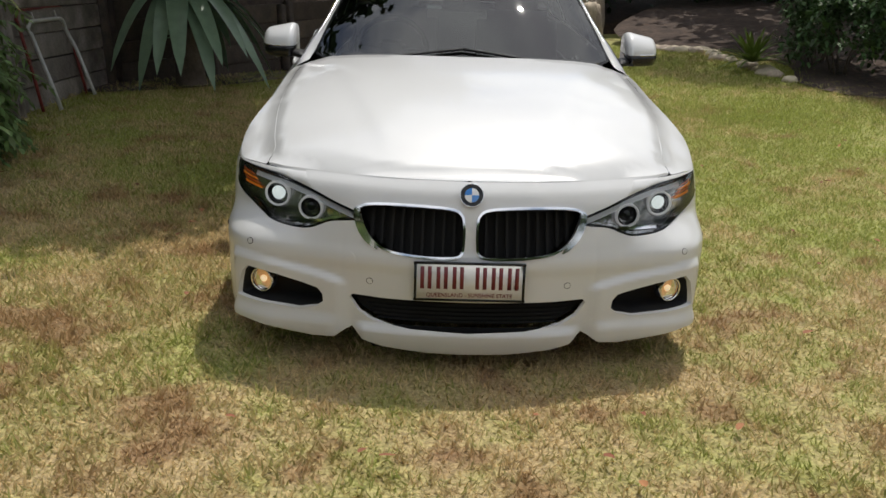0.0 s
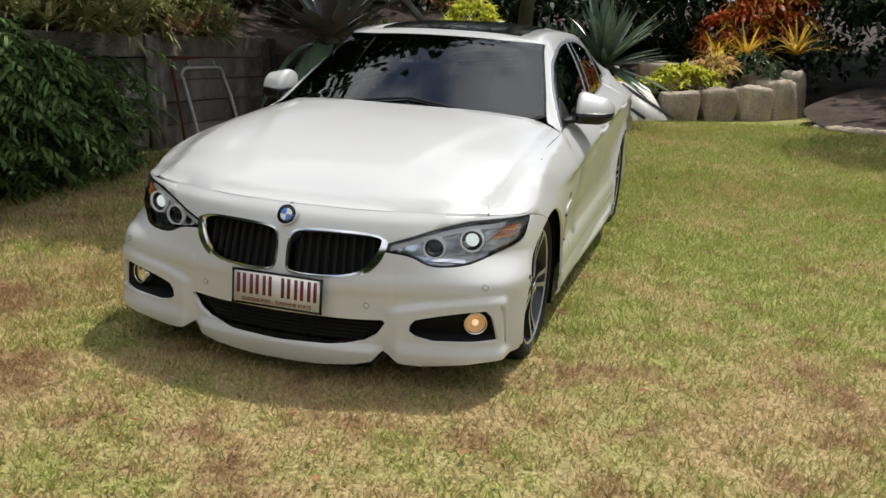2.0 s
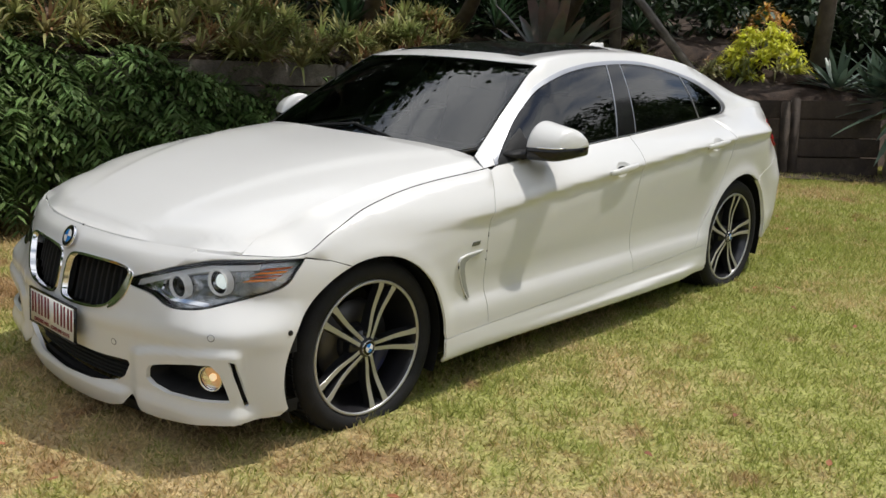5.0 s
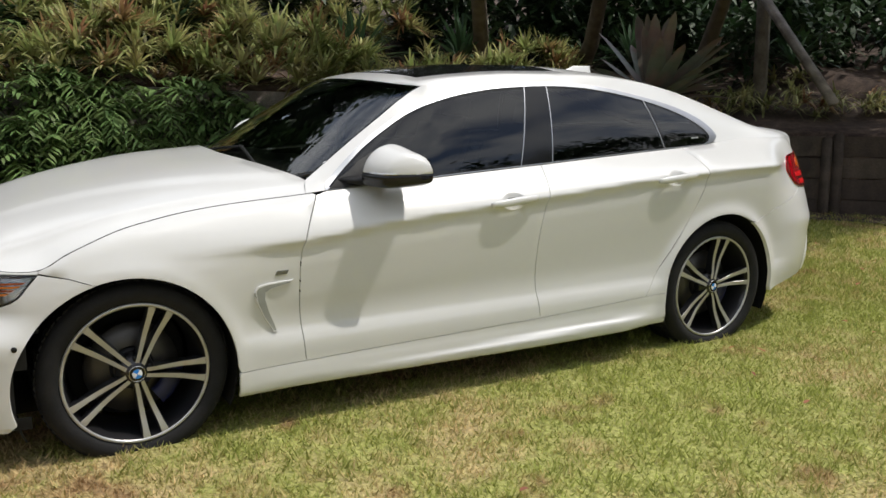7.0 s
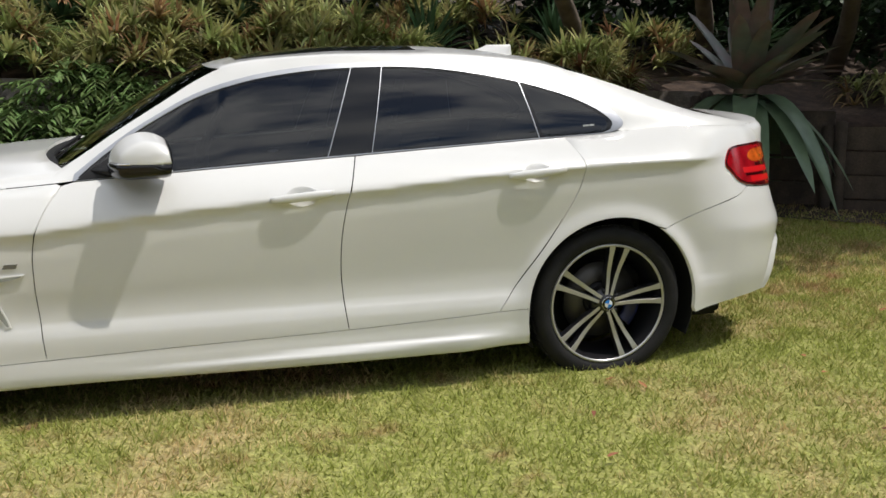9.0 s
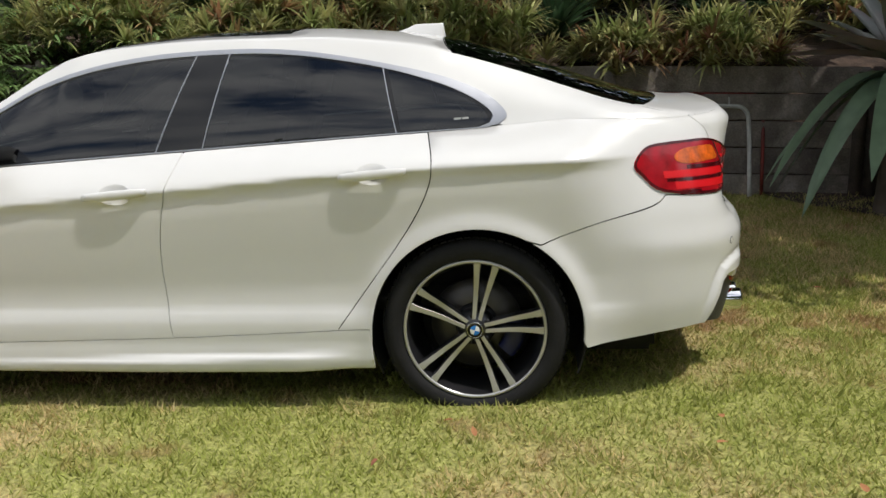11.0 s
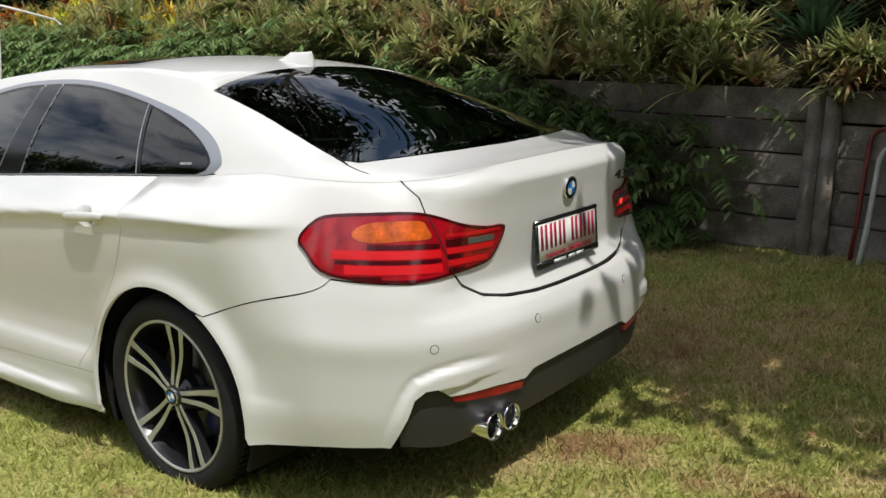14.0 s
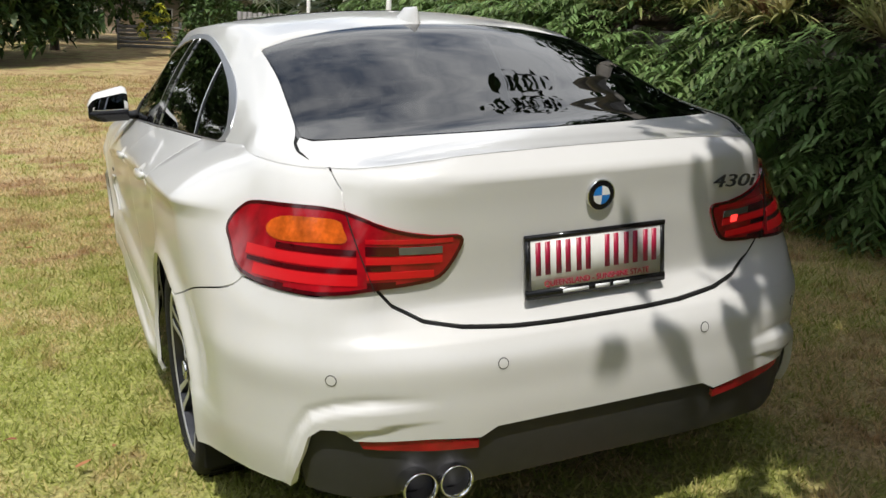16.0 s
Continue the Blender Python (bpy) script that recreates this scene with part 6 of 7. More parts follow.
FERN = leafy("fern_green", (0.145, 0.225, 0.075), 0.45, transl=0.38, two=(0.185, 0.270, 0.092))
STRAP = leafy("strap_leaf_green", (0.260, 0.305, 0.105), 0.45, transl=0.38, two=(0.43, 0.39, 0.180))
STRAP_RED = leafy("strap_leaf_bronze", (0.30, 0.21, 0.095), 0.45, transl=0.35, two=(0.33, 0.17, 0.10))
SPIKY = leafy("dark_spiky_green", (0.050, 0.095, 0.045), 0.4)
GIANT = leafy("giant_rosette_leaf", (0.170, 0.190, 0.145), 0.3, 0.28, 0.6, 0.2, two=(0.22, 0.150, 0.135))
DROOP = leafy("pale_green_fleshy_leaf", (0.165, 0.240, 0.150), 0.22, 0.35, 0.5, 0.12)
AGAVE = leafy("blue_green_agave", (0.125, 0.185, 0.135), 0.30, 0.3, 0.6, 0.15)
LIME = leafy("lime_yellow_leaf", (0.72, 0.72, 0.10), 0.25, transl=0.45)
PINK = leafy("pink_yellow_leaf", (0.72, 0.47, 0.22), 0.30, transl=0.4)
REDLEAF = leafy("red_orange_leaf", (0.66, 0.17, 0.06), 0.5, transl=0.4)
GOLD = leafy("golden_strap_leaf", (0.66, 0.44, 0.06), 0.35, transl=0.4)
SHRUB = leafy("shrub_leaf", (0.060, 0.110, 0.036), 0.5)
# Tree leaf twice: shade put into the bank's tone, sunlight into the far one.
DARKLEAF = leafy("shaded_tree_leaf", (0.028, 0.052, 0.020), 0.5)
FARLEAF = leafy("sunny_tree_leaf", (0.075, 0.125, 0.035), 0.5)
TIMBER = material("weathered_grey_timber", (0.250, 0.222, 0.200), rough=0.85, vary=0.3, scale=7.0, fine=0.3, fine_scale=90.0, bump=0.5, bump_scale=40.0, rnd=0.22, two=(0.150, 0.128, 0.112), two_scale=5.0)
MULCH = material("brown_mulch", (0.042, 0.026, 0.019), rough=0.95, vary=0.45, scale=12.0, fine=0.5, fine_scale=70.0, bump=0.9, bump_scale=45.0, two=(0.070, 0.046, 0.033), two_scale=3.0)
ROCK = material("sandstone_rock", (0.47, 0.39, 0.30), rough=0.9, vary=0.3, scale=4.0, fine=0.3, fine_scale=40.0, bump=0.7, bump_scale=18.0, two=(0.30, 0.24, 0.20), two_scale=3.0, rnd=0.2)
PALE_STONE = material("pale_path_stone", (0.52, 0.45, 0.33), rough=0.9, vary=0.2, scale=8.0, bump=0.5, bump_scale=30.0, rnd=0.15)
WHITE_TUBE = material("white_enamel_tube", (0.55, 0.55, 0.53), rough=0.4, vary=0.15, scale=20.0, fine=0.1, fine_scale=120.0)
RED_TUBE = material("red_enamel_tube", (0.18, 0.025, 0.020), rough=0.45, vary=0.25, scale=15.0)
WHITE_BOARD = material("white_sheet_board", (0.72, 0.71, 0.67), rough=0.5, vary=0.08, scale=6.0)
DARK_BAR = material("dark_grey_bar", (0.07, 0.075, 0.08), rough=0.5, vary=0.1, scale=20.0)
BARK = material("grey_brown_bark", (0.12, 0.095, 0.075), rough=0.9, vary=0.35, scale=9.0, bump=0.8, bump_scale=30.0)
DEADLEAF = material("dry_brown_leaf", (0.26, 0.10, 0.045), rough=0.8, island=0.4, vary=0.2, scale=30.0)
POST_WHITE = material("white_painted_steel", (0.70, 0.70, 0.68), rough=0.4, vary=0.06, scale=15.0)
FENCE_GREY = material("grey_fence_slat", (0.20, 0.19, 0.185), rough=0.7, vary=0.2, scale=9.0, rnd=0.15)
ROOF_DARK = material("dark_tile_roof", (0.055, 0.055, 0.065), rough=0.7, vary=0.2, scale=8.0, bump=0.4, bump_scale=12.0)
WALL_CREAM = material("cream_rendered_wall", (0.48, 0.42, 0.34), rough=0.9, vary=0.08, scale=5.0)

# retaining wall of stacked sleepers between posts
WALL_TOP = 1.47
WALL_LINE = [(-3.52, -8.4), (-3.52, -6.0), (-3.52, -3.6), (-3.52, -1.2), (-3.52, 1.2), (-3.52, 3.56), (-3.40, 5.6), (-2.62, 6.5), (-1.88, 7.35), (-1.02, 8.05), (-0.20, 8.60)]
wall = thing("retaining_wall", "retaining wall of weathered grey timber sleepers", "wall", kind="structure")


def plank_mesh(name, length, tall, thick):
    bm = bmesh.new()
    box(bm, (length, thick, tall), bevel=0.008)
    me = bpy.data.meshes.new(name)
    bm.normal_update()
    bm.to_mesh(me)
    bm.free()
    me.materials.append(TIMBER)
    return me


# Darker brown timber for the wall's stretch beyond y = 5.
DARK_TIMBER = material("dark_brown_timber", (0.075, 0.056, 0.044), rough=0.85, vary=0.3, scale=7.0, fine=0.3, fine_scale=90.0, bump=0.5, bump_scale=40.0, rnd=0.22, two=(0.045, 0.034, 0.028), two_scale=5.0)


def wall_top(y):
    """The wall steps down where it turns round the end of the lawn."""
    return WALL_TOP - 0.32 * step(5.3, 6.7, y)


for (x0, y0), (x1, y1) in zip(WALL_LINE, WALL_LINE[1:]):
    ln, yaw = math.dist((x0, y0), (x1, y1)), math.atan2(y1 - y0, x1 - x0)
    me = plank_mesh("sleeper", ln - 0.008, 0.202, 0.075)
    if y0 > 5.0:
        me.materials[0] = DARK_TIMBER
    for k in range(6):
        ob = new("sleeper", me)
        ob.parent = wall
        z = wall_top((y0 + y1) / 2) - 0.105 - 0.212 * k + random.uniform(-0.004, 0.004)
        off = random.uniform(-0.010, 0.010)
        ob.matrix_basis = pose((x0 + x1) / 2 - off * math.sin(yaw), (y0 + y1) / 2 + off * math.cos(yaw), z, random.uniform(-1.2, 1.2), random.uniform(-0.25, 0.25), math.degrees(yaw))
for i, (x, y) in enumerate(WALL_LINE[1:-1], 1):
    yaw = math.atan2(WALL_LINE[i + 1][1] - WALL_LINE[i - 1][1], WALL_LINE[i + 1][0] - WALL_LINE[i - 1][0])
    nx, ny = math.sin(yaw), -math.cos(yaw)
    for k in (-1, 1):
        bm = bmesh.new()
        box(bm, (0.095, 0.09, 1.35), (0, 0, 0), 0.014)
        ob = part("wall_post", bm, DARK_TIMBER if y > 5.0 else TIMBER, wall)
        ob.matrix_basis = pose(x + nx * 0.075 + 0.052 * k * math.cos(yaw), y + ny * 0.075 + 0.052 * k * math.sin(yaw), wall_top(y) - 0.665 + 0.02 * k, 0, 0, math.degrees(yaw))

# planted bank above the wall
bm = bmesh.new()
rows = []
dense = resample(WALL_LINE, 0.5, closed=False) + [(-0.45, 9.2), (-0.50, 10.0), (-0.25, 10.9), (0.35, 11.3), (1.2, 11.5), (3.0, 13.2), (5.0, 13.6), (8.0, 13.0), (12.0, 12.0)]
for i, (x, y) in enumerate(dense):
    a, b = dense[max(i - 1, 0)], dense[min(i + 1, len(dense) - 1)]
    d = Vector((b[0] - a[0], b[1] - a[1])).normalized()
    out = Vector((-d.y, d.x))
    low = y > 8.7
    row = []
    for k in range(10):
        r = [0.06, 0.3, 0.7, 1.2, 1.9, 2.8, 4.0, 6.0, 9.0, 16.0][k]
        z0 = (0.62 if low and x < 2.8 else 0.30) if low else wall_top(y) - 0.10
        z = z0 + 0.34 * r ** 0.85 * (0.75 if low else 1) + 0.06 * noise.noise((x * 0.9, y * 0.9, r))
        row.append(bm.verts.new((x + out.x * r, y + out.y * r, z if k else z0 - (0.5 if low else 1.7))))
    rows.append(row)
for a, b in zip(rows, rows[1:]):
    for k in range(9):
        bm.faces.new((a[k], b[k], b[k + 1], a[k + 1]))
bmesh.ops.recalc_face_normals(bm, faces=bm.faces)
bank = part("garden_bank", bm, MULCH, None)
tagged(bank, "brown mulched bank rising behind the retaining wall", "garden bank", kind="structure")


def bank_z(x, y):
    best = min(((math.dist((x, y), p), p) for p in dense), key=lambda q: q[0])
    low = best[1][1] > 8.7
    z0 = (0.62 if low and best[1][0] < 2.8 else 0.30) if low else wall_top(best[1][1]) - 0.10
    return z0 + 0.34 * best[0] ** 0.85 * (0.75 if low else 1)


# mulch bed at the lawn's edge
bm = bmesh.new()
bed = rounded([(-3.5, 4.9), (-2.9, 5.0), (-2.1, 5.7), (-1.4, 6.8), (-0.6, 7.5), (0.2, 8.1), (0.4, 8.8), (-0.4, 8.9), (-1.2, 8.3), (-2.1, 7.4), (-2.9, 6.5), (-3.5, 5.8)], 4)
vs = [bm.verts.new((x, y, ground_z(x, y) + 0.02)) for x, y in bed]
bm.faces.new(vs)
bmesh.ops.triangulate(bm, faces=bm.faces)
bedob = part("garden_bed", bm, MULCH, None)
tagged(bedob, "dark mulch bed along the foot of the wall", "garden bed", kind="structure")
bm = bmesh.new()
bed2 = rounded([(2.95, 11.6), (2.9, 10.0), (3.5, 9.5), (4.1, 9.0), (4.3, 7.6), (4.0, 6.5), (4.4, 5.6), (5.5, 5.0), (8, 5), (10, 8), (9, 13), (5, 14)], 4)
vs = [bm.verts.new((x, y, ground_z(x, y) + 0.02 + 0.13 * max(0, y - 9.6))) for x, y in bed2]
c = bm.verts.new((6, 9, ground_z(6, 9) + 0.12))
for a, b in zip(vs, vs[1:] + vs[:1]):
    bm.faces.new((a, b, c))
bmesh.ops.recalc_face_normals(bm, faces=bm.faces)
bedob = part("shrub_bed", bm, MULCH, None)
tagged(bedob, "brown mulched shrub bed beside the lawn", "garden bed", kind="structure")


# plants
def rosette(name, at, n, length, width, mat, rise=(0.2, 1.4), sag=(0.25, 0.7), seg=5, label="", category="plant", group="", spread=0.0, fold=0.25, high=0.0):
    """A plant of strap leaves from one crown, or from a spread of crowns."""
    base = np.zeros((n, 3))
    if spread:
        rad, ang = spread * np.sqrt(rng.uniform(0, 1, n)), rng.uniform(0, 2 * np.pi, n)
        base[:, 0], base[:, 1] = rad * np.cos(ang), rad * np.sin(ang)
        base[:, 2] = high * (1 - (rad / spread) ** 2)
        az = ang + rng.normal(0, 0.9, n)
    else:
        az = np.arange(n) * 2.39996 + rng.normal(0, 0.12, n)
    el = rng.uniform(*rise, n)
    pts, q = strips(base, az, el, length * rng.uniform(0.7, 1.1, n), width * rng.uniform(0.8, 1.2, n), rng.uniform(*sag, n), seg, fold=fold)
    e = thing(name, label, category, Matrix.Translation(at), group)
    quick_mesh("foliage", pts, q, mat, e)
    return e


def crowned(name, at, crowns, per, length, width, mats, spread, high, label, category="plant", group="", sag=(0.35, 0.9)):
    """A mound of many small rosettes."""
    e = thing(name, label, category, Matrix.Translation(at), group)
    for mat, share in mats:
        n = max(1, int(crowns * share))
        rad, ang = np.sqrt(rng.uniform(0, 1, n)), rng.uniform(0, 2 * np.pi, n)
        c = np.stack([spread[0] * rad * np.cos(ang), spread[1] * rad * np.sin(ang), high * (1 - rad ** 2) + rng.normal(0, 0.05, n)], 1)
        base = np.repeat(c, per, 0)
        tilt = np.repeat(np.arctan2(c[:, 1], c[:, 0]), per)
        az = rng.uniform(0, 2 * np.pi, n * per)
        az = np.where(rng.uniform(0, 1, n * per) < 0.45, tilt + rng.normal(0, 0.8, n * per), az)
        pts, q = strips(base, az, rng.uniform(0.15, 1.35, n * per), length * rng.uniform(0.6, 1.15, n * per), width * rng.uniform(0.8, 1.2, n * per), rng.uniform(*sag, n * per), 5)
        quick_mesh("foliage", pts, q, mat, e)
    return e


# ferns spilling over the wall
def fronds(base, az, el, length, droop, pairs=10, leaf=0.105, wide=0.030):
    """Arched fern fronds, each a row of paired leaflets along its rib."""
    k = len(base)
    t = np.linspace(0.10, 0.99, pairs)
    h = np.stack([np.cos(az), np.sin(az), np.zeros(k)], 1)
    run = length[:, None] * t * np.cos(el)[:, None]
    rise = length[:, None] * (t * np.sin(el)[:, None] - droop[:, None] * t ** 2)
    at = base[:, None, :] + run[..., None] * h[:, None, :] + rise[..., None] * np.array([0, 0, 1.0])
    slope = np.arctan2(np.sin(el)[:, None] - 2 * droop[:, None] * t, np.cos(el)[:, None])
    size = leaf * (0.55 + 0.75 * np.sin(np.pi * np.clip(t * 0.86 + 0.12, 0, 1)))[None, :] * rng.uniform(0.8, 1.2, (k, pairs))
    out = []
    for sgn in (-1, 1):
        a = az[:, None] + sgn * rng.uniform(0.75, 1.25, (k, pairs))
        e = 0.45 * slope + rng.uniform(-0.25, 0.25, (k, pairs))
        out.append(strips(at.reshape(-1, 3), a.ravel(), e.ravel(), size.ravel(), wide * rng.uniform(0.8, 1.25, k * pairs), rng.uniform(0.1, 0.5, k * pairs), 2, tip=0.6))
    rib = strips(base, az, el, length, np.full(k, 0.006), droop, 5)
    return merged(*out, rib)


n = 2700
y = rng.uniform(-8.0, 3.2, n)
u = rng.uniform(0, 1, n)
keep = rng.uniform(0, 1, n) < np.clip((3.1 - y) / 1.2, 0.10, 1)
y, u = y[keep], u[keep]
k = len(y)
body = np.clip((3.0 - y) / 1.5, 0.25, 1)
out = 0.04 + (0.16 + 0.34 * np.sin(np.pi * np.clip(0.15 + u * 0.8, 0, 1))) * rng.uniform(0.25, 1.0, k) * body
base = np.stack([-3.46 + out, y, 0.46 + u * (0.98 + 0.25 * np.clip(-0.6 - y, 0, 1)) + 0.10 * np.sin(y * 2.1) - (1 - body) * 0.15], 1)
sets = [fronds(base, rng.normal(0, 0.85, k), rng.uniform(-0.1, 1.0, k), rng.uniform(0.30, 0.52, k), rng.uniform(0.35, 0.95, k))]
n = 420
y = rng.uniform(-8.0, 0.6, n)
base = np.stack([-3.5 + rng.uniform(-0.9, 0.15, n), y, 1.55 + rng.uniform(0, 0.30, n)], 1)
sets.append(fronds(base, rng.normal(0, 1.3, n), rng.uniform(0.3, 1.2, n), rng.uniform(0.3, 0.55, n), rng.uniform(0.4, 0.9, n)))
ferns = quick_mesh("fern_hedge", *merged(*sets), FERN)
tagged(ferns, "dense green ferns hanging over the timber wall", "ferns", kind="stuff")

for at, sp, cr, hi in (
    ((-3.68, 0.75, 1.50), (0.62, 0.75), 84, 0.52), ((-3.60, 2.05, 1.46), (0.62, 0.80), 104, 0.55), ((-3.52, 2.80, 1.46), (0.40, 0.40), 36, 0.36),
    ((-3.75, -0.85, 1.55), (0.62, 0.85), 84, 0.52), ((-3.95, -2.6, 1.6), (0.7, 0.9), 76, 0.52), ((-4.0, -4.6, 1.6), (0.7, 1.0), 66, 0.50),
    ((-4.75, 1.6, 1.95), (0.6, 0.9), 60, 0.50), ((-4.8, -0.2, 1.95), (0.6, 0.8), 50, 0.50), ((-4.9, 3.6, 2.0), (0.6, 0.9), 50, 0.45), ((-4.6, 5.6, 1.75), (0.5, 0.6), 44, 0.35)):
    crowned("bromeliad_clump", at, cr, 30, 0.33, 0.026, ((STRAP, 0.84), (STRAP_RED, 0.16)), sp, hi, "mound of yellow-green bromeliads with reddish hearts", group="bromeliads on the bank", sag=(0.15, 0.6))
for at, sp, cr, hi in (((-3.70, 3.72, 1.46), (0.34, 0.42), 40, 0.28), ((-3.62, 4.48, 1.46), (0.38, 0.52), 56, 0.32)):
    crowned("bromeliad_clump", at, cr, 32, 0.34, 0.025, ((STRAP, 0.85), (STRAP_RED, 0.15)), sp, hi, "bromeliad mound hanging over the wall's top", group="bromeliads on the bank", sag=(0.2, 0.7))
for at, ln, nn in (((-4.35, 3.20, 1.75), 0.80, 90), ((-4.55, 1.45, 2.0), 0.75, 80), ((-4.6, 4.6, 1.9), 0.8, 70), ((-4.5, -0.1, 1.95), 0.75, 80), ((-4.7, -1.9, 2.0), 0.8, 70), ((-3.4, 8.6, 2.0), 0.7, 50), ((-4.3, 6.8, 2.0), 0.8, 60)):
    rosette("spiky_plant", at, nn, ln, 0.05, SPIKY, (0.2, 1.45), (0.15, 0.5), label="dark green spiky strap-leaved plant on the bank", group="spiky plants")

# the giant rosette and its hanging lower leaves
giant = thing("giant_bromeliad", "giant bromeliad with broad bronze-green leaves above hanging pale ones", "plant", Matrix.Translation((-2.55, 5.55, 1.40)))
bm = bmesh.new()
lathe(bm, [(0.16, -1.0), (0.13, -0.6), (0.15, -0.2), (0.10, 0.05), (0.0001, 0.08)], 14, Matrix.Rotation(radians(-90), 4, "Y"))
part("stem", bm, BARK, giant)


def big_leaf(name, length, width, droop, el, mat, seg=9):
    pts, q = strips(np.zeros((1, 3)), 0.0, el, length, width, droop, seg, tip=0.55, fold=0.35)
    me = bpy.data.meshes.new(name)
    me.from_pydata([tuple(p) for p in pts], [], [tuple(int(i) for i in f) for f in q])
    me.shade_smooth()
    me.materials.append(mat)
    return me


uppers = [big_leaf("leaf", 0.90, 0.20, 0.12, 0.55, GIANT), big_leaf("leaf", 0.92, 0.20, 0.07, 0.85, GIANT), big_leaf("leaf", 0.92, 0.18, 0.03, 1.20, GIANT), big_leaf("leaf", 0.95, 0.20, 0.14, 0.28, GIANT)]
for k in range(38):
    ob = new("leaf", uppers[k % 4])
    ob.parent = giant
    ob.matrix_basis = pose(0, 0, 0.02 * (k % 4), random.uniform(-6, 6), random.uniform(-6, 6), k * 137.5 + random.uniform(-8, 8)) @ Matrix.Scale(random.uniform(0.8, 1.1), 4)
lowers = [big_leaf("hanging_leaf", 0.95, 0.23, 1.10, 0.35, DROOP), big_leaf("hanging_leaf", 0.88, 0.22, 1.20, 0.15, DROOP), big_leaf("hanging_leaf", 0.98, 0.23, 0.95, 0.15, DROOP)]
for k in range(17):
    ob = new("hanging_leaf", lowers[k % 3])
    ob.parent = giant
    ob.matrix_basis = pose(0, 0, -0.05, 0, 0, -130 + 260 * k / 16 + random.uniform(-6, 6)) @ Matrix.Scale(random.uniform(0.85, 1.08), 4)

# metal frames leaning on the wall
def hoop(name, label, mat, y0, y1, x_foot, x_top, z_foot, z_top, r, studs):
    e = thing(name, label, "metal frame")
    bm = bmesh.new()
    c = 0.10
    pts = [(x_foot, y0 - 0.01, z_foot)]
    top = Vector((x_top, y0, z_top))
    pts += [tuple(Vector((x_foot, y0, z_foot)).lerp(top, f)) for f in (0.3, 0.6, 0.86)]
    for k in range(1, 6):
        a = math.pi / 2 * k / 5
        pts.append((x_top, y0 + c * (1 - math.cos(a)), z_top - c + c * math.sin(a)))
    pts += [(x_top, y0 + (y1 - y0) * f, z_top) for f in (0.35, 0.65)]
    for k in range(0, 6):
        a = math.pi / 2 * k / 5
        pts.append((x_top, y1 - c + c * math.sin(a), z_top - c + c * math.cos(a)))
    pts += [tuple(Vector((x_foot, y1, z_foot + 0.03)).lerp(Vector((x_top, y1, z_top)), f)) for f in (0.6, 0.3, 0.0)]
    tube(bm, pts, r, 10)
    part("tube", bm, mat, e)
    for f in studs:
        bm = bmesh.new()
        y = y0 + (y1 - y0) * f
        tube(bm, [(x_top, y, z_top), (x_top - 0.015, y, z_top + 0.07)], 0.008, 6)
        part("stud", bm, mat, e)
    return e


hoop("tube_frame", "white tubular steel frame leaning on the timber wall", WHITE_TUBE, 3.92, 4.70, -3.22, -3.40, 0.43, 1.155, 0.017, (0.2, 0.8))
hoop("tube_frame", "red tubular frame leaning behind the white one", RED_TUBE, 3.84, 4.82, -3.34, -3.445, 0.43, 1.25, 0.014, ())


# rocks
def rock(at, size, turn=0.0, label="weathered sandstone boulder edging the garden", group="boulders"):
    bm = bmesh.new()
    bmesh.ops.create_icosphere(bm, subdivisions=4, radius=1.0)
    seed = Vector((random.uniform(0, 50), random.uniform(0, 50), random.uniform(0, 50)))
    for v in bm.verts:
        p = v.co.copy()
        s = max(abs(p.x), abs(p.y), abs(p.z))
        p = p.lerp(p / s * 0.84, 0.80)
        p *= 1 + 0.16 * noise.noise(p * 1.3 + seed) + 0.07 * noise.noise(p * 3.4 + seed) + 0.03 * noise.noise(p * 9 + seed)
        v.co = Vector((p.x * size[0], p.y * size[1], p.z * size[2])) / 2
    ob = part("boulder", bm, ROCK, None)
    ob.matrix_world = pose(at[0], at[1], at[2] + size[2] * 0.38, 0, 0, turn)
    return tagged(ob, label, "rock", group)


for x, y, w, h, t in ((0.95, 10.78, 0.66, 0.58, 12), (1.50, 11.02, 0.64, 0.66, 24), (2.00, 11.36, 0.64, 0.70, 35), (2.42, 11.85, 0.72, 0.84, 52), (2.62, 12.5, 0.80, 0.98, 70)):
    rock((x, y, ground_z(x, y) - 0.04), (w, 0.5, h), t)
for x, y, w, h, t in ((0.5, 12.3, 0.8, 0.6, 12), (1.3, 12.9, 0.9, 0.6, 30), (-0.4, 11.6, 0.8, 0.55, 5), (2.1, 13.2, 0.7, 0.6, 50)):
    rock((x, y, 0.66), (w, 0.6, h), t, "upper-tier sandstone boulder among garden plants")
rock((0.16, 8.60, ground_z(0.16, 8.60) - 0.05), (0.62, 0.55, 0.58), 20, "grey boulder below the agave")
for k in range(26):
    f = k / 25
    p = Vector((2.95, 10.1)).lerp(Vector((4.15, 8.7)), f) if f < 0.6 else Vector((3.67, 9.26)).lerp(Vector((3.95, 6.7)), (f - 0.6) / 0.4)
    x, y = p.x + random.uniform(-0.08, 0.08), p.y + random.uniform(-0.08, 0.08)
    s = random.uniform(0.16, 0.32)
    bm = bmesh.new()
    bmesh.ops.create_icosphere(bm, subdivisions=3, radius=1.0)
    seed = Vector((random.uniform(0, 50), 3, 7))
    for v in bm.verts:
        v.co *= 1 + 0.2 * noise.noise(v.co * 1.6 + seed)
        v.co = Vector((v.co.x * s * 0.6, v.co.y * s * 0.5, v.co.z * 0.055))
    ob = part("edging_stone", bm, PALE_STONE if k % 3 else ROCK, None)
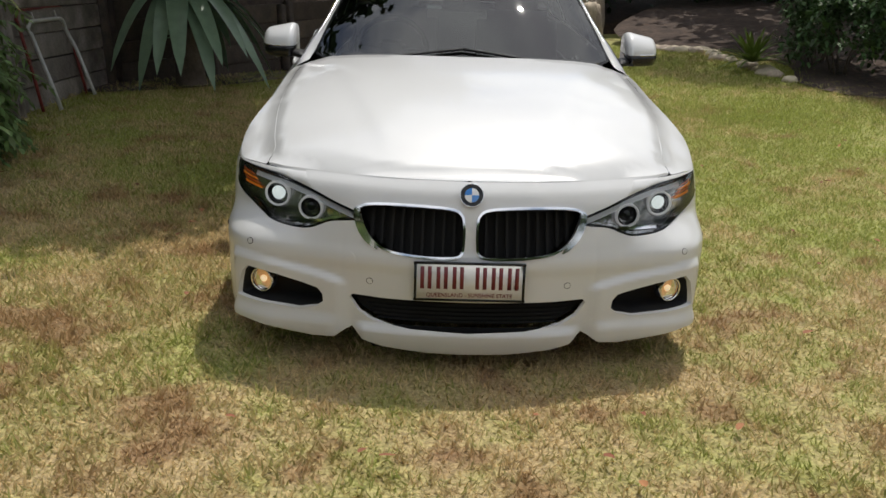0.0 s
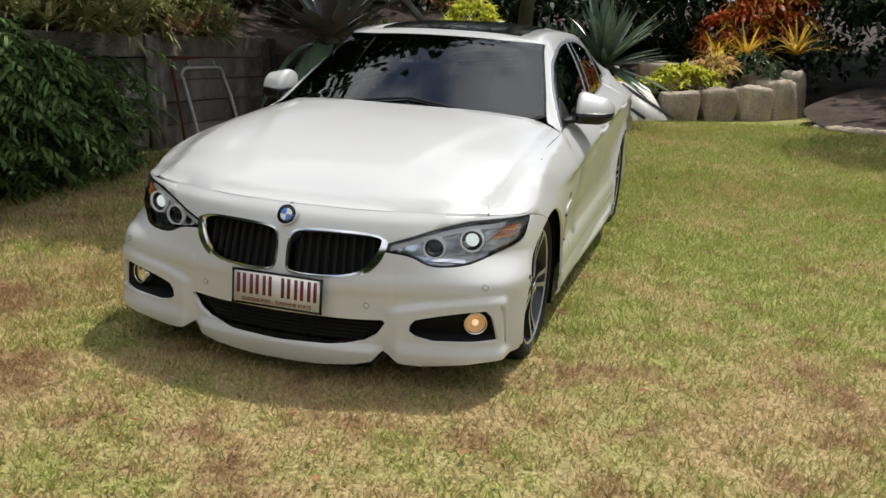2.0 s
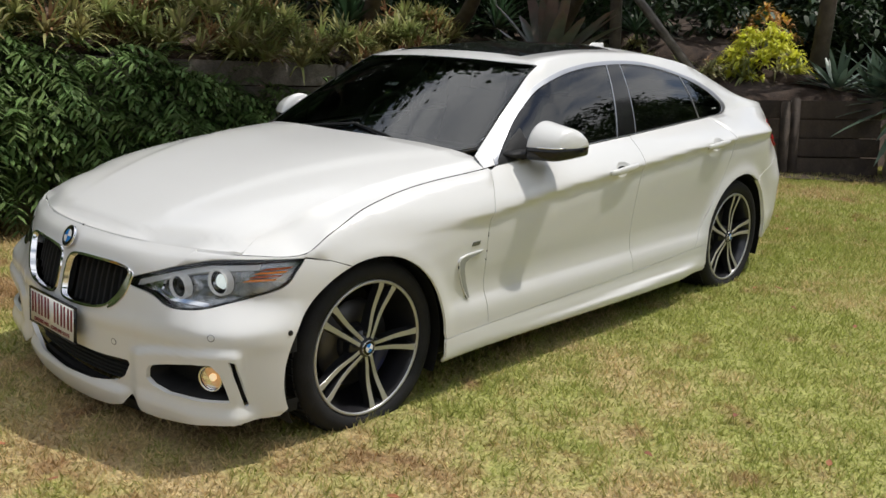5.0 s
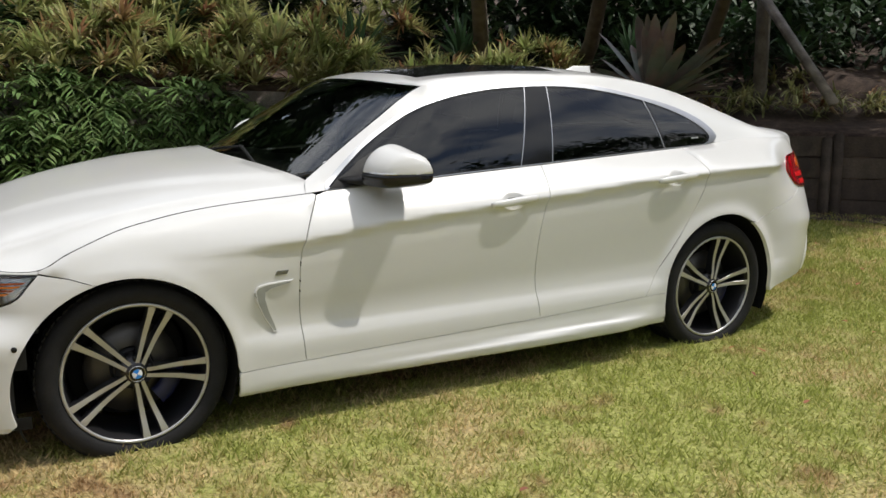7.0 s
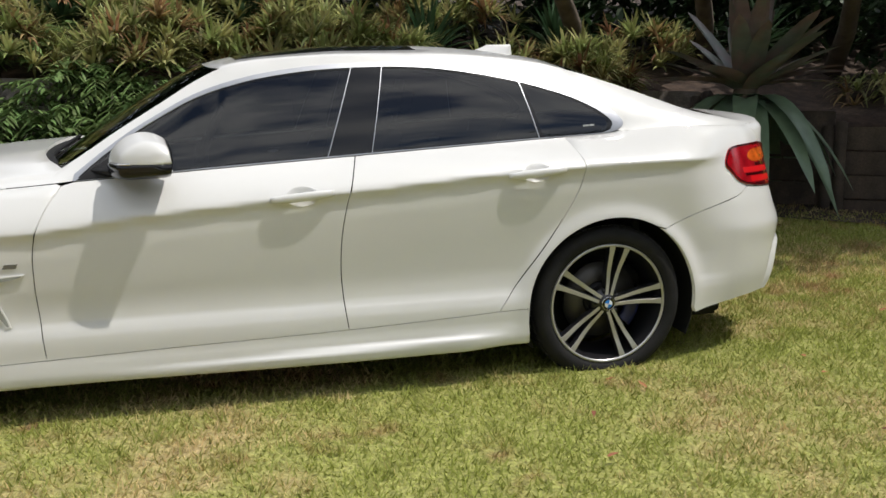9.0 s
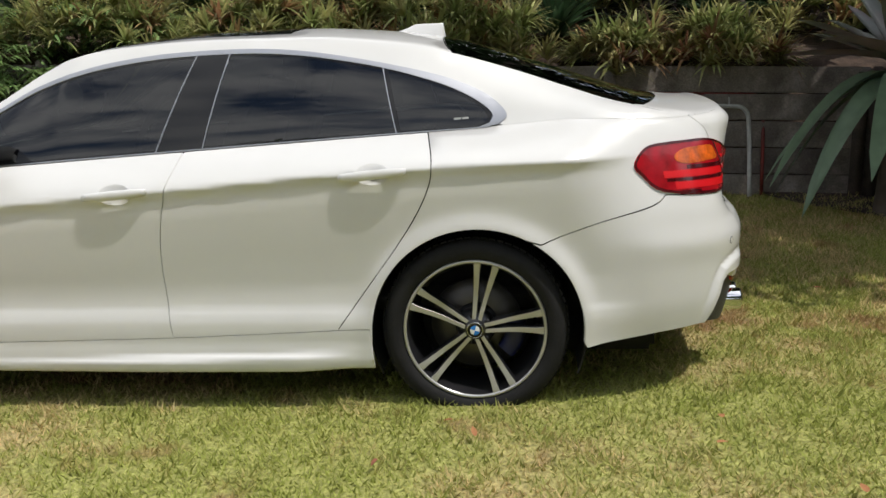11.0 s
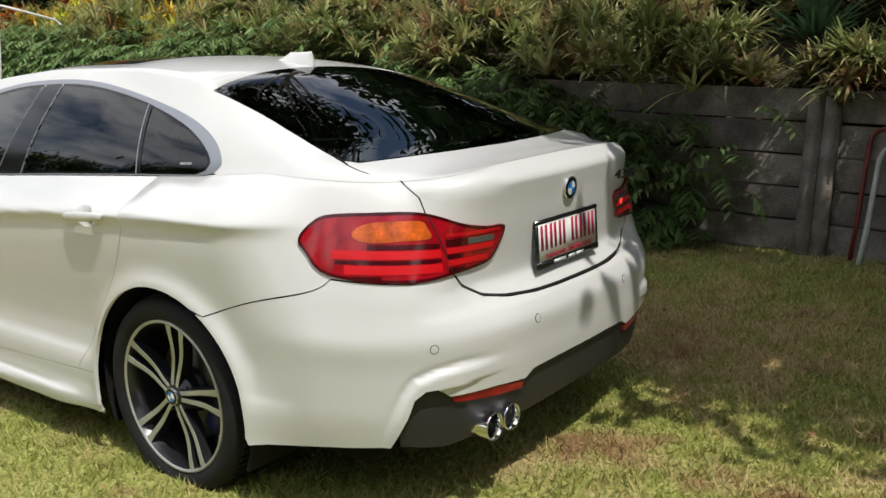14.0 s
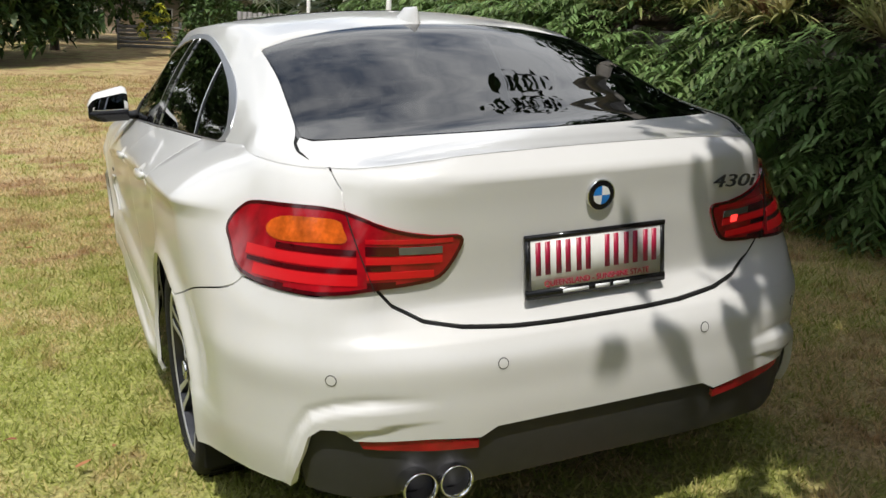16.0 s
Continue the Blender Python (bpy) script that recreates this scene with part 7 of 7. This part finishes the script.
    ob.matrix_world = pose(x, y, ground_z(x, y) + 0.02, 0, 0, random.uniform(0, 180))
    tagged(ob, "flat pale stone edging the shrub bed", "stone", "edging stones")

# white boards leaning on the rocks
for x, y, yaw, w in ((0.12, 9.98, 24, 0.62), (0.62, 10.22, 30, 0.46)):
    e = thing("white_board", "white sheet board with a dark edge bar leaning on the rocks", "board", pose(x, y, ground_z(x, y) + 0.01, 0, 0, yaw), "white boards")
    lean = Matrix.Rotation(radians(33), 4, "X")
    bm = bmesh.new()
    box(bm, (w, 1.0, 0.012), lean @ Vector((0, 0.5, 0.01)), 0.002, lean)
    part("sheet", bm, WHITE_BOARD, e)
    bm = bmesh.new()
    slant = lean @ Matrix.Rotation(radians(30), 4, "Z")
    box(bm, (0.045, 1.06, 0.03), lean @ Vector((w / 2 - 0.16, 0.48, 0.03)), 0.004, slant)
    part("edge_bar", bm, DARK_BAR, e)

# plants by the rocks and on the far bank
crowned("lime_groundcover", (0.95, 11.35, 0.78), 110, 16, 0.22, 0.040, ((LIME, 1.0),), (0.66, 0.36), 0.24, "low lime-yellow groundcover above the boulders")
crowned("lime_groundcover", (0.15, 11.3, 0.74), 34, 16, 0.16, 0.035, ((LIME, 1.0),), (0.4, 0.25), 0.08, "low lime-yellow groundcover above the boulders")
crowned("pink_shrub", (1.45, 11.85, 0.92), 80, 18, 0.20, 0.035, ((PINK, 0.8), (LIME, 0.2)), (0.42, 0.35), 0.30, "pinkish-yellow croton shrub behind the boulders", "shrub")
crowned("green_shrub", (2.05, 12.05, 0.90), 80, 18, 0.15, 0.04, ((SHRUB, 1.0),), (0.45, 0.35), 0.32, "small dark green shrub behind the boulders", "shrub")
for at, ln, mat in (((2.75, 12.9, 1.25), 0.95, GOLD), ((1.95, 13.0, 1.20), 0.95, GOLD), ((1.45, 13.1, 1.15), 0.85, GOLD)):
    rosette("golden_flax", at, 46, ln, 0.045, mat, (0.35, 1.35), (0.2, 0.6), label="golden strap-leaved flax plant on the rocks", group="flax plants")
for at in ((1.45, 13.6, 1.25), (1.85, 13.7, 1.45), (2.4, 13.7, 1.40), (1.95, 13.9, 1.75), (2.75, 13.9, 1.70)):
    crowned("red_cordyline", at, 34, 22, 0.34, 0.055, ((REDLEAF, 0.7), (GOLD, 0.3)), (0.35, 0.35), 0.75, "red and orange cordyline on the bank", "shrub", "cordylines")
agave = rosette("agave", (0.02, 9.0, 1.12), 130, 1.12, 0.10, AGAVE, (-0.55, 1.5), (0.02, 0.14), 5, "large blue-green agave on a dark trunk", fold=0.3)
bm = bmesh.new()
lathe(bm, [(0.15, -0.8), (0.12, -0.4), (0.14, 0.0), (0.0001, 0.05)], 12, Matrix.Rotation(radians(-90), 4, "Y"))
part("trunk", bm, BARK, agave)
for at in ((-0.80, 8.85, 1.25), (-0.42, 9.0, 1.18)):
    rosette("agave", at, 46, 0.58, 0.075, AGAVE, (0.1, 1.4), (0.02, 0.2), 5, "small blue-green agave on the bank", fold=0.3)
crowned("lime_shrub", (-2.0, 9.35, 1.34), 130, 24, 0.22, 0.040, ((LIME, 1.0),), (0.58, 0.66), 0.62, "bright lime-yellow shrub on the bank", "shrub")
crowned("orange_shrub", (-2.75, 11.0, 1.95), 70, 22, 0.22, 0.04, ((PINK, 0.6), (GOLD, 0.4)), (0.45, 0.6), 0.40, "orange-yellow croton on the bank", "shrub")
for k, (x, y) in enumerate(((-2.9, 8.0), (-2.4, 8.4), (-3.3, 7.5), (-1.7, 8.9), (-3.8, 9.0), (-1.2, 9.6), (-2.7, 9.9), (-3.9, 10.5))):
    crowned("tufted_plant", (x, y, bank_z(x, y)), 14, 22, 0.34, 0.024, ((STRAP, 0.8), (STRAP_RED, 0.2)), (0.35, 0.35), 0.12, "tuft of strap leaves on the bank", group="tufts on the bank")

# timber post and fallen brace
bm = bmesh.new()
box(bm, (0.13, 0.13, 2.6), (0, 0, 1.3), 0.015)
ob = part("timber_post", bm, TIMBER, None)
ob.matrix_world = pose(-3.15, 7.72, 1.35, 0, 0, 20)
tagged(ob, "weathered timber post standing on the bank", "post")
bm = bmesh.new()
a, b = Vector((-3.12, 7.60, 2.75)), Vector((-1.86, 7.32, 1.47))
box(bm, (0.10, (b - a).length, 0.07), (0, 0, 0), 0.010)
ob = part("timber_brace", bm, TIMBER, None)
ob.matrix_world = Matrix.Translation((a + b) / 2) @ (b - a).to_track_quat("Y", "Z").to_matrix().to_4x4()
tagged(ob, "weathered timber brace leaning from the post to the wall", "timber")


# shrubs and trees
def leaf_cloud(n, center, radius, size, flat=0.75, hollow=0.55):
    """Leaf quads in clumps round a crown."""
    k = max(1, n // 40)
    d = rng.normal(0, 1, (k, 3))
    d /= np.linalg.norm(d, axis=1)[:, None]
    d[:, 2] = np.where(d[:, 2] < -0.5, -d[:, 2], d[:, 2])
    c = d * (hollow + (1 - hollow) * rng.uniform(0, 1, (k, 1)) ** 0.6) * np.array([radius, radius, radius * flat])
    p = np.repeat(c, 40, 0) + rng.normal(0, 0.13 * radius, (k * 40, 3))
    m = len(p)
    az, el = rng.uniform(0, 2 * np.pi, m), rng.uniform(-0.9, 0.9, m)
    pts, q = strips(p + np.asarray(center), az, el, size * rng.uniform(0.6, 1.3, m), size * 0.55 * rng.uniform(0.7, 1.2, m), rng.uniform(0, 0.6, m), 2, tip=0.6)
    return pts, q


def tree(name, at, height, radius, n, mat, label, lean=(0, 0), trunk=0.10, size=0.16, limbs=6, group="", flat=0.75, bark=BARK):
    e = thing(name, label, "tree", Matrix.Translation(at), group)
    bm = bmesh.new()
    top = Vector((lean[0], lean[1], height))
    tube(bm, [Vector((0, 0, -0.2)).lerp(top * 0.75, f) + Vector((0.08 * math.sin(5 * f), 0.06 * math.cos(4 * f), 0)) for f in (0, 0.25, 0.5, 0.75, 1)], trunk, 8, r_end=trunk * 0.55)
    for k in range(limbs):
        a = 2 * math.pi * k / limbs + random.uniform(-0.4, 0.4)
        s = top * random.uniform(0.45, 0.72)
        t = top + Vector((math.cos(a), math.sin(a), random.uniform(-0.1, 0.5))) * radius * 0.75
        tube(bm, [s, s.lerp(t, 0.5) + Vector((0, 0, 0.15)), t], trunk * 0.4, 6, r_end=trunk * 0.1)
    part("trunk", bm, bark, e)
    quick_mesh("crown", *leaf_cloud(n, tuple(top), radius, size, flat), mat, e)
    return e


# low trees out of view, added so their crowns cast the lawn's far-side shade
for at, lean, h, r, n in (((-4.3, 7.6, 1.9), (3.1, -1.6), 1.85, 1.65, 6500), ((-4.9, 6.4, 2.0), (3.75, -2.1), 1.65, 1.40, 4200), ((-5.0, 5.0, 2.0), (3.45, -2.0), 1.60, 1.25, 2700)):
    tree("shade_tree", at, h, r, n, DARKLEAF, "unseen low leafy tree added to shade the lawn from the bank", lean, 0.10, 0.16, 8, flat=0.42)
# this tree's crown, out of view, is set to shade the far wall
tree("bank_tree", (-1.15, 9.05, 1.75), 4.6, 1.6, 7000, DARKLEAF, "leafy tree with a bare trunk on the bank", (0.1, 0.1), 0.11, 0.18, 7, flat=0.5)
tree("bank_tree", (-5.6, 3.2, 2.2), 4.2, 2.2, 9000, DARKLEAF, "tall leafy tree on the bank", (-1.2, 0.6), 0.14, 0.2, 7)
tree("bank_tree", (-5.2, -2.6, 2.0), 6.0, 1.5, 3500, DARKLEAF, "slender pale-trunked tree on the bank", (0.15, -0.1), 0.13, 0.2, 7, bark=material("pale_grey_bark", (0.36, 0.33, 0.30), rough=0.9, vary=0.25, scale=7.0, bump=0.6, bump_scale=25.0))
# sunny mixed planting along the far stretch of the bank
for x, y in ((-4.15, -3.9), (-4.25, -5.0), (-4.15, -6.1), (-4.3, -7.2), (-4.9, -4.5), (-5.0, -5.8), (-5.0, -7.0)):
    crowned("sunny_tuft", (x, y, bank_z(x, y) + 0.05), 46, 22, 0.30, 0.026, ((STRAP, 0.5), (LIME, 0.25), (GOLD, 0.25)), (0.55, 0.6), 0.42, "sunny yellow-green tuft of strap leaves on the bank", group="sunny tufts", sag=(0.2, 0.7))
crowned("red_cordyline", (-5.2, -7.5, 2.0), 44, 22, 0.38, 0.055, ((REDLEAF, 0.5), (GOLD, 0.5)), (0.45, 0.45), 0.9, "orange and red cordyline on the bank", "shrub", "cordylines")
# thicket on the bank, its shade put into the dark leaf colour
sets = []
# the last three clouds hang out of view, added to shade the right-hand bank
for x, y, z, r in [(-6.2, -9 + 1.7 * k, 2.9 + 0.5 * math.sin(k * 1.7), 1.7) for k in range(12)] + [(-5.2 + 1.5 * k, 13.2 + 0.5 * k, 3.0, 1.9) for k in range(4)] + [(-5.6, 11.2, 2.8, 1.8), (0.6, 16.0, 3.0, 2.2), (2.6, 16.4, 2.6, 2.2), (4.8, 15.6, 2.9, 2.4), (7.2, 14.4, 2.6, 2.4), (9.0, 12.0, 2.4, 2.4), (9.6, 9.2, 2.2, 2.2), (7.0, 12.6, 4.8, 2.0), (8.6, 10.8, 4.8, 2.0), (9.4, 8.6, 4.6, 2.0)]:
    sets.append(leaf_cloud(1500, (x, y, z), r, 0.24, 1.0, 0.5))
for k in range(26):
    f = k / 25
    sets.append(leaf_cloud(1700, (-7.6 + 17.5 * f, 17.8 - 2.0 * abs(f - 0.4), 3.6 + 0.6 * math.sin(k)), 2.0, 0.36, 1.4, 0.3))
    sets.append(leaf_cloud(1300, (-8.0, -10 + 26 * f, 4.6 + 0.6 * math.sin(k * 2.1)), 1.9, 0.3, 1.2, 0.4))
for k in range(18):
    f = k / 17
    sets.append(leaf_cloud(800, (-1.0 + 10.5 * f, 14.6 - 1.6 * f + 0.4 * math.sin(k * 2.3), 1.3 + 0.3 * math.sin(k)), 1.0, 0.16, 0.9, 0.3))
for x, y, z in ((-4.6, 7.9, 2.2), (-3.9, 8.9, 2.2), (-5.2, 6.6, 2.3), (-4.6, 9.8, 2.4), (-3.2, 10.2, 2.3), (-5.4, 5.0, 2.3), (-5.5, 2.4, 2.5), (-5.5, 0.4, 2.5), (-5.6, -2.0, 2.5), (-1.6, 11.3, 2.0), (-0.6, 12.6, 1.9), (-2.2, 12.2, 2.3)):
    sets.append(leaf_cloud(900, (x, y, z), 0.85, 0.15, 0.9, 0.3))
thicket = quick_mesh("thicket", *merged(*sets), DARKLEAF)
tagged(thicket, "dense dark thicket of trees behind the garden bank", "trees", kind="stuff")

# shrubs beside the lawn
cyc = rosette("cycad", (3.75, 7.35, ground_z(3.75, 7.35) + 0.12), 70, 0.55, 0.055, leafy("fresh_cycad_green", (0.14, 0.20, 0.04), 0.3), (0.2, 1.4), (0.1, 0.4), 5, "fresh green strap-leaved plant at the lawn's edge")
for x, y, r, h in ((4.6, 6.9, 0.55, 0.55), (5.0, 6.1, 0.6, 0.6), (4.7, 7.8, 0.5, 0.5), (5.6, 5.6, 0.7, 0.7)):
    e = thing("shrub", "dark glossy-leaved shrub in the mulch bed", "shrub", Matrix.Translation((x, y, ground_z(x, y))), "shrubs beside the lawn")
    quick_mesh("foliage", *leaf_cloud(1800, (0, 0, h), r, 0.09, 1.0, 0.3), SHRUB, e)
    bm = bmesh.new()
    for k in range(5):
        a = 1.26 * k
        tube(bm, [(0.05 * math.cos(a), 0.05 * math.sin(a), -0.05), (0.15 * math.cos(a), 0.15 * math.sin(a), h * 0.5), (0.35 * math.cos(a), 0.35 * math.sin(a), h)], 0.014, 5, r_end=0.006)
    part("stems", bm, BARK, e)
tree("small_tree", (5.4, 8.6, ground_z(5.4, 8.6)), 2.7, 1.5, 5200, FARLEAF, "small tree overhanging the shrub bed", (-0.9, 0.4), 0.06, 0.10, 7)
tree("small_tree", (7.0, 6.4, ground_z(7, 6.4)), 2.9, 1.7, 5200, DARKLEAF, "small dark tree in the shrub bed", (-0.4, 0.2), 0.08, 0.12, 7)

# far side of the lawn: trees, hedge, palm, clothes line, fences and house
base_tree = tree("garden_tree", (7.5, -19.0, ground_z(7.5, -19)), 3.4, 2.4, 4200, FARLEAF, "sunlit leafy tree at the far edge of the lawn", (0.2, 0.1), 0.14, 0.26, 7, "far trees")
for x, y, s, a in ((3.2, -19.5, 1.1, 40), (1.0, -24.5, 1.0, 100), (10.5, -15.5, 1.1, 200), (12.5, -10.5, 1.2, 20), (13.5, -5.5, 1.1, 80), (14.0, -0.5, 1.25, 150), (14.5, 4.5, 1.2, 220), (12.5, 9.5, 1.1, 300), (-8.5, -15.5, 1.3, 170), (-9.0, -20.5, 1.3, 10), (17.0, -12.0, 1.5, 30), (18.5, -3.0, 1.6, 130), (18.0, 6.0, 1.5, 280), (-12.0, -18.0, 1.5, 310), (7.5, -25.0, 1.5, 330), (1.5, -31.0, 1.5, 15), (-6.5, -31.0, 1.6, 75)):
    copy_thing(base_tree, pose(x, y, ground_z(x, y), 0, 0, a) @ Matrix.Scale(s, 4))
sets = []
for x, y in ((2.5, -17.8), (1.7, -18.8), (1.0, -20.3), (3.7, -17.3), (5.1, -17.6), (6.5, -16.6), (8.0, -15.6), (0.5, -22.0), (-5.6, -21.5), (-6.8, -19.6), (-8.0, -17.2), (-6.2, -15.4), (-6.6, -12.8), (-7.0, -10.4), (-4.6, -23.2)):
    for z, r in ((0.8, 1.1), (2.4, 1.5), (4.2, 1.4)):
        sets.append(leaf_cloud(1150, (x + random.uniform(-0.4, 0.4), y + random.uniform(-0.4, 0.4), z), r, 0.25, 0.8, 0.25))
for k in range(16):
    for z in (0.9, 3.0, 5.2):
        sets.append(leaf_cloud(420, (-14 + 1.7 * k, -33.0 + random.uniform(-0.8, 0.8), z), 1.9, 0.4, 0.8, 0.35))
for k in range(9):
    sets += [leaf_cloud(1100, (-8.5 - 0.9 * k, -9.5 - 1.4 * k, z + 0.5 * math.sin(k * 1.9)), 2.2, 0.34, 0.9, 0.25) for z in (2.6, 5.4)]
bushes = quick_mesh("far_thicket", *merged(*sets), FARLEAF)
tagged(bushes, "sunlit thicket of shrubs and trees round the far lawn", "trees", kind="stuff")
crowned("round_hedge", (-3.1, -20.2, ground_z(-3.1, -20.2) + 0.1), 190, 14, 0.22, 0.09, ((FARLEAF, 1.0),), (1.15, 1.0), 1.7, "clipped round hedge at the far edge of the lawn", "hedge")
crowned("young_tree", (-1.75, -22.5, ground_z(-1.75, -22.5) + 0.5), 60, 14, 0.22, 0.08, ((LIME, 0.5), (FARLEAF, 0.5)), (0.45, 0.45), 1.0, "small yellow-green young tree before the slat fence", "tree")
for x, y, ln, mat in ((-4.3, -8.4, 0.9, GOLD), (-4.7, -10.2, 1.0, STRAP), (-4.1, -11.8, 1.0, GOLD), (-5.2, -8.9, 1.0, STRAP), (-5.3, -12.2, 1.1, STRAP), (-4.9, -7.2, 0.9, STRAP)):
    rosette("flax_clump", (x, y, ground_z(x, y) + 0.75), 60, ln, 0.05, mat, (0.3, 1.4), (0.2, 0.6), label="yellow-green flax clump on the far bank", group="far flax")
crowned("red_cordyline", (-5.3, -9.8, 1.4), 40, 22, 0.4, 0.06, ((REDLEAF, 0.6), (GOLD, 0.4)), (0.5, 0.5), 0.9, "red and orange cordyline on the far bank", "shrub", "cordylines")
for k, (x, y) in enumerate(((-4.6, -8.0), (-4.3, -9.6), (-5.4, -6.8), (-4.0, -11.2), (-4.8, -12.8), (-4.2, -13.8))):
    crowned("far_shrub", (x, y, ground_z(x, y) + 0.35), 66, 18, 0.36, 0.06, ((FARLEAF, 0.5), (GOLD, 0.2), (STRAP, 0.3)), (0.75, 0.8), 0.85, "sunny mixed shrub on the far bank", "shrub", "far shrubs")
crowned("brown_shrub", (-3.6, -9.4, ground_z(-3.6, -9.4) + 0.2), 60, 18, 0.30, 0.03, ((leafy("dry_brown_foliage", (0.30, 0.19, 0.115), 0.3), 1.0),), (0.6, 0.7), 0.7, "dry brownish shrub beside the clothes line", "shrub")

# silver fan palm
palm = thing("fan_palm", "silvery fan palm at the far edge of the lawn", "palm", Matrix.Translation((-3.9, -16.2, ground_z(-3.9, -16.2))))
bm = bmesh.new()
tube(bm, [(0, 0, -0.1), (0.03, 0, 0.5), (0, 0.02, 1.0)], 0.14, 10, r_end=0.11)
part("trunk", bm, BARK, palm)
SILVER = leafy("silver_palm_leaf", (0.40, 0.46, 0.37), 0.2, 0.4, 0.5, 0.2)
for k in range(15):
    az, el = k * 2.4, 0.05 + 0.9 * ((k * 0.618) % 1.0)
    tip = Vector((math.cos(az) * math.cos(el), math.sin(az) * math.cos(el), math.sin(el))) * random.uniform(0.75, 1.05) + Vector((0, 0, 1.0))
    n = 26
    spread = np.linspace(-2.1, 2.1, n)
    pts, q = strips(np.tile(np.array(tip), (n, 1)), az + spread, el * np.cos(spread) * 0.8, 0.72 - 0.10 * np.abs(spread), 0.06, 0.16, 4, tip=0.5)
    leaf = quick_mesh("fan_leaf", pts, q, SILVER, palm)
    bm = bmesh.new()
    tube(bm, [(0, 0, 1.0), Vector((0, 0, 1.0)).lerp(tip, 0.5) + Vector((0, 0, 0.04)), tip], 0.016, 6, r_end=0.010)
    part("leaf_stalk", bm, SILVER, leaf)
paling = thing("paling_fence", "weathered grey paling fence beyond the far lawn", "fence", pose(-5.0, -18.6, ground_z(-5.0, -18.6), 0, 0, -12))
for k in range(26):
    bm = bmesh.new()
    box(bm, (0.115, 0.02, 1.35), (-1.7 + 0.13 * k, 0, 0.66 + random.uniform(-0.02, 0.02)), 0.003)
    part("paling", bm, FENCE_GREY, paling)
for x, y in ((-2.70, -5.4), (-3.0, -10.3)):
    line = thing("clothes_line", "white steel clothes line post with looped arms", "clothes line", Matrix.Translation((x, y, ground_z(x, y))), "clothes lines")
    bm = bmesh.new()
    tube(bm, [(0, 0, -0.05), (0, 0, 1.1), (0, 0, 2.35)], 0.032, 10)
    part("post", bm, POST_WHITE, line)
    bm = bmesh.new()
    tube(bm, [(0, 0, 2.02), (-0.40, 0.05, 1.95), (-0.66, 0.08, 1.90), (-0.74, 0.09, 1.84), (-0.72, 0.09, 1.76), (-0.60, 0.07, 1.66)], 0.014, 8)
    part("arm", bm, POST_WHITE, line)
    bm = bmesh.new()
    tube(bm, [(0, 0, 2.12), (0.6, -0.5, 2.14), (1.2, -1.0, 2.14)], 0.014, 8)
    part("rail", bm, POST_WHITE, line)
fence = thing("slat_fence", "grey horizontal slat fence at the lawn's far end", "fence", pose(-1.9, -25.6, ground_z(-1.9, -25.6), 0, 0, -4))
for k in range(6):
    bm = bmesh.new()
    box(bm, (1.9, 0.03, 0.10), (0, 0, 0.10 + 0.12 * k), 0.004)
    part("slat", bm, FENCE_GREY, fence)
for x in (-0.95, 0.95):
    bm = bmesh.new()
    box(bm, (0.09, 0.09, 1.0), (x, -0.05, 0.40), 0.006)
    part("fence_post", bm, FENCE_GREY, fence)
house = thing("house", "low cream house with a dark tiled roof beyond the trees", "house", pose(-5.5, -42.0, -0.9, 0, 0, 6))
bm = bmesh.new()
box(bm, (9, 6, 2.6), (0, 0, 1.3))
part("wall", bm, WALL_CREAM, house)
bm = bmesh.new()
v = [bm.verts.new(p) for p in ((-5, -3.6, 2.6), (5, -3.6, 2.6), (5, 3.6, 2.6), (-5, 3.6, 2.6), (-3, 0, 4.4), (3, 0, 4.4))]
for f in ((0, 1, 5, 4), (1, 2, 5), (2, 3, 4, 5), (3, 0, 4), (3, 2, 1, 0)):
    bm.faces.new([v[i] for i in f])
part("roof", bm, ROOF_DARK, house, smooth=False)
for x in (-3, -0.6, 2.2):
    bm = bmesh.new()
    box(bm, (1.3, 0.08, 1.1), (x, 3.02, 1.5), 0.01)
    w = part("window", bm, POST_WHITE, house)
    bm = bmesh.new()
    box(bm, (1.16, 0.04, 0.96), (x, 3.06, 1.5))
    part("pane", bm, BLACK_GLOSS, w)

# fallen leaves
n = 130
x, y = rng.uniform(-3.0, 3.2, n), rng.uniform(-2.5, 5.6, n)
keep = ~((np.abs(x) < 1.0) & (y > -0.9) & (y < 3.9))
x, y = x[keep], y[keep]
base = np.stack([x, y, ground_many(x, y) + 0.034], 1)
pts, q = strips(base, rng.uniform(0, 6.28, len(x)), rng.uniform(-0.2, 0.3, len(x)), rng.uniform(0.03, 0.055, len(x)), rng.uniform(0.014, 0.028, len(x)), rng.uniform(-0.3, 0.3, len(x)), 3, fold=0.5)
litter = quick_mesh("fallen_leaves", pts, q, DEADLEAF)
tagged(litter, "scattered dry brown leaves lying on the grass", "leaves", kind="stuff")
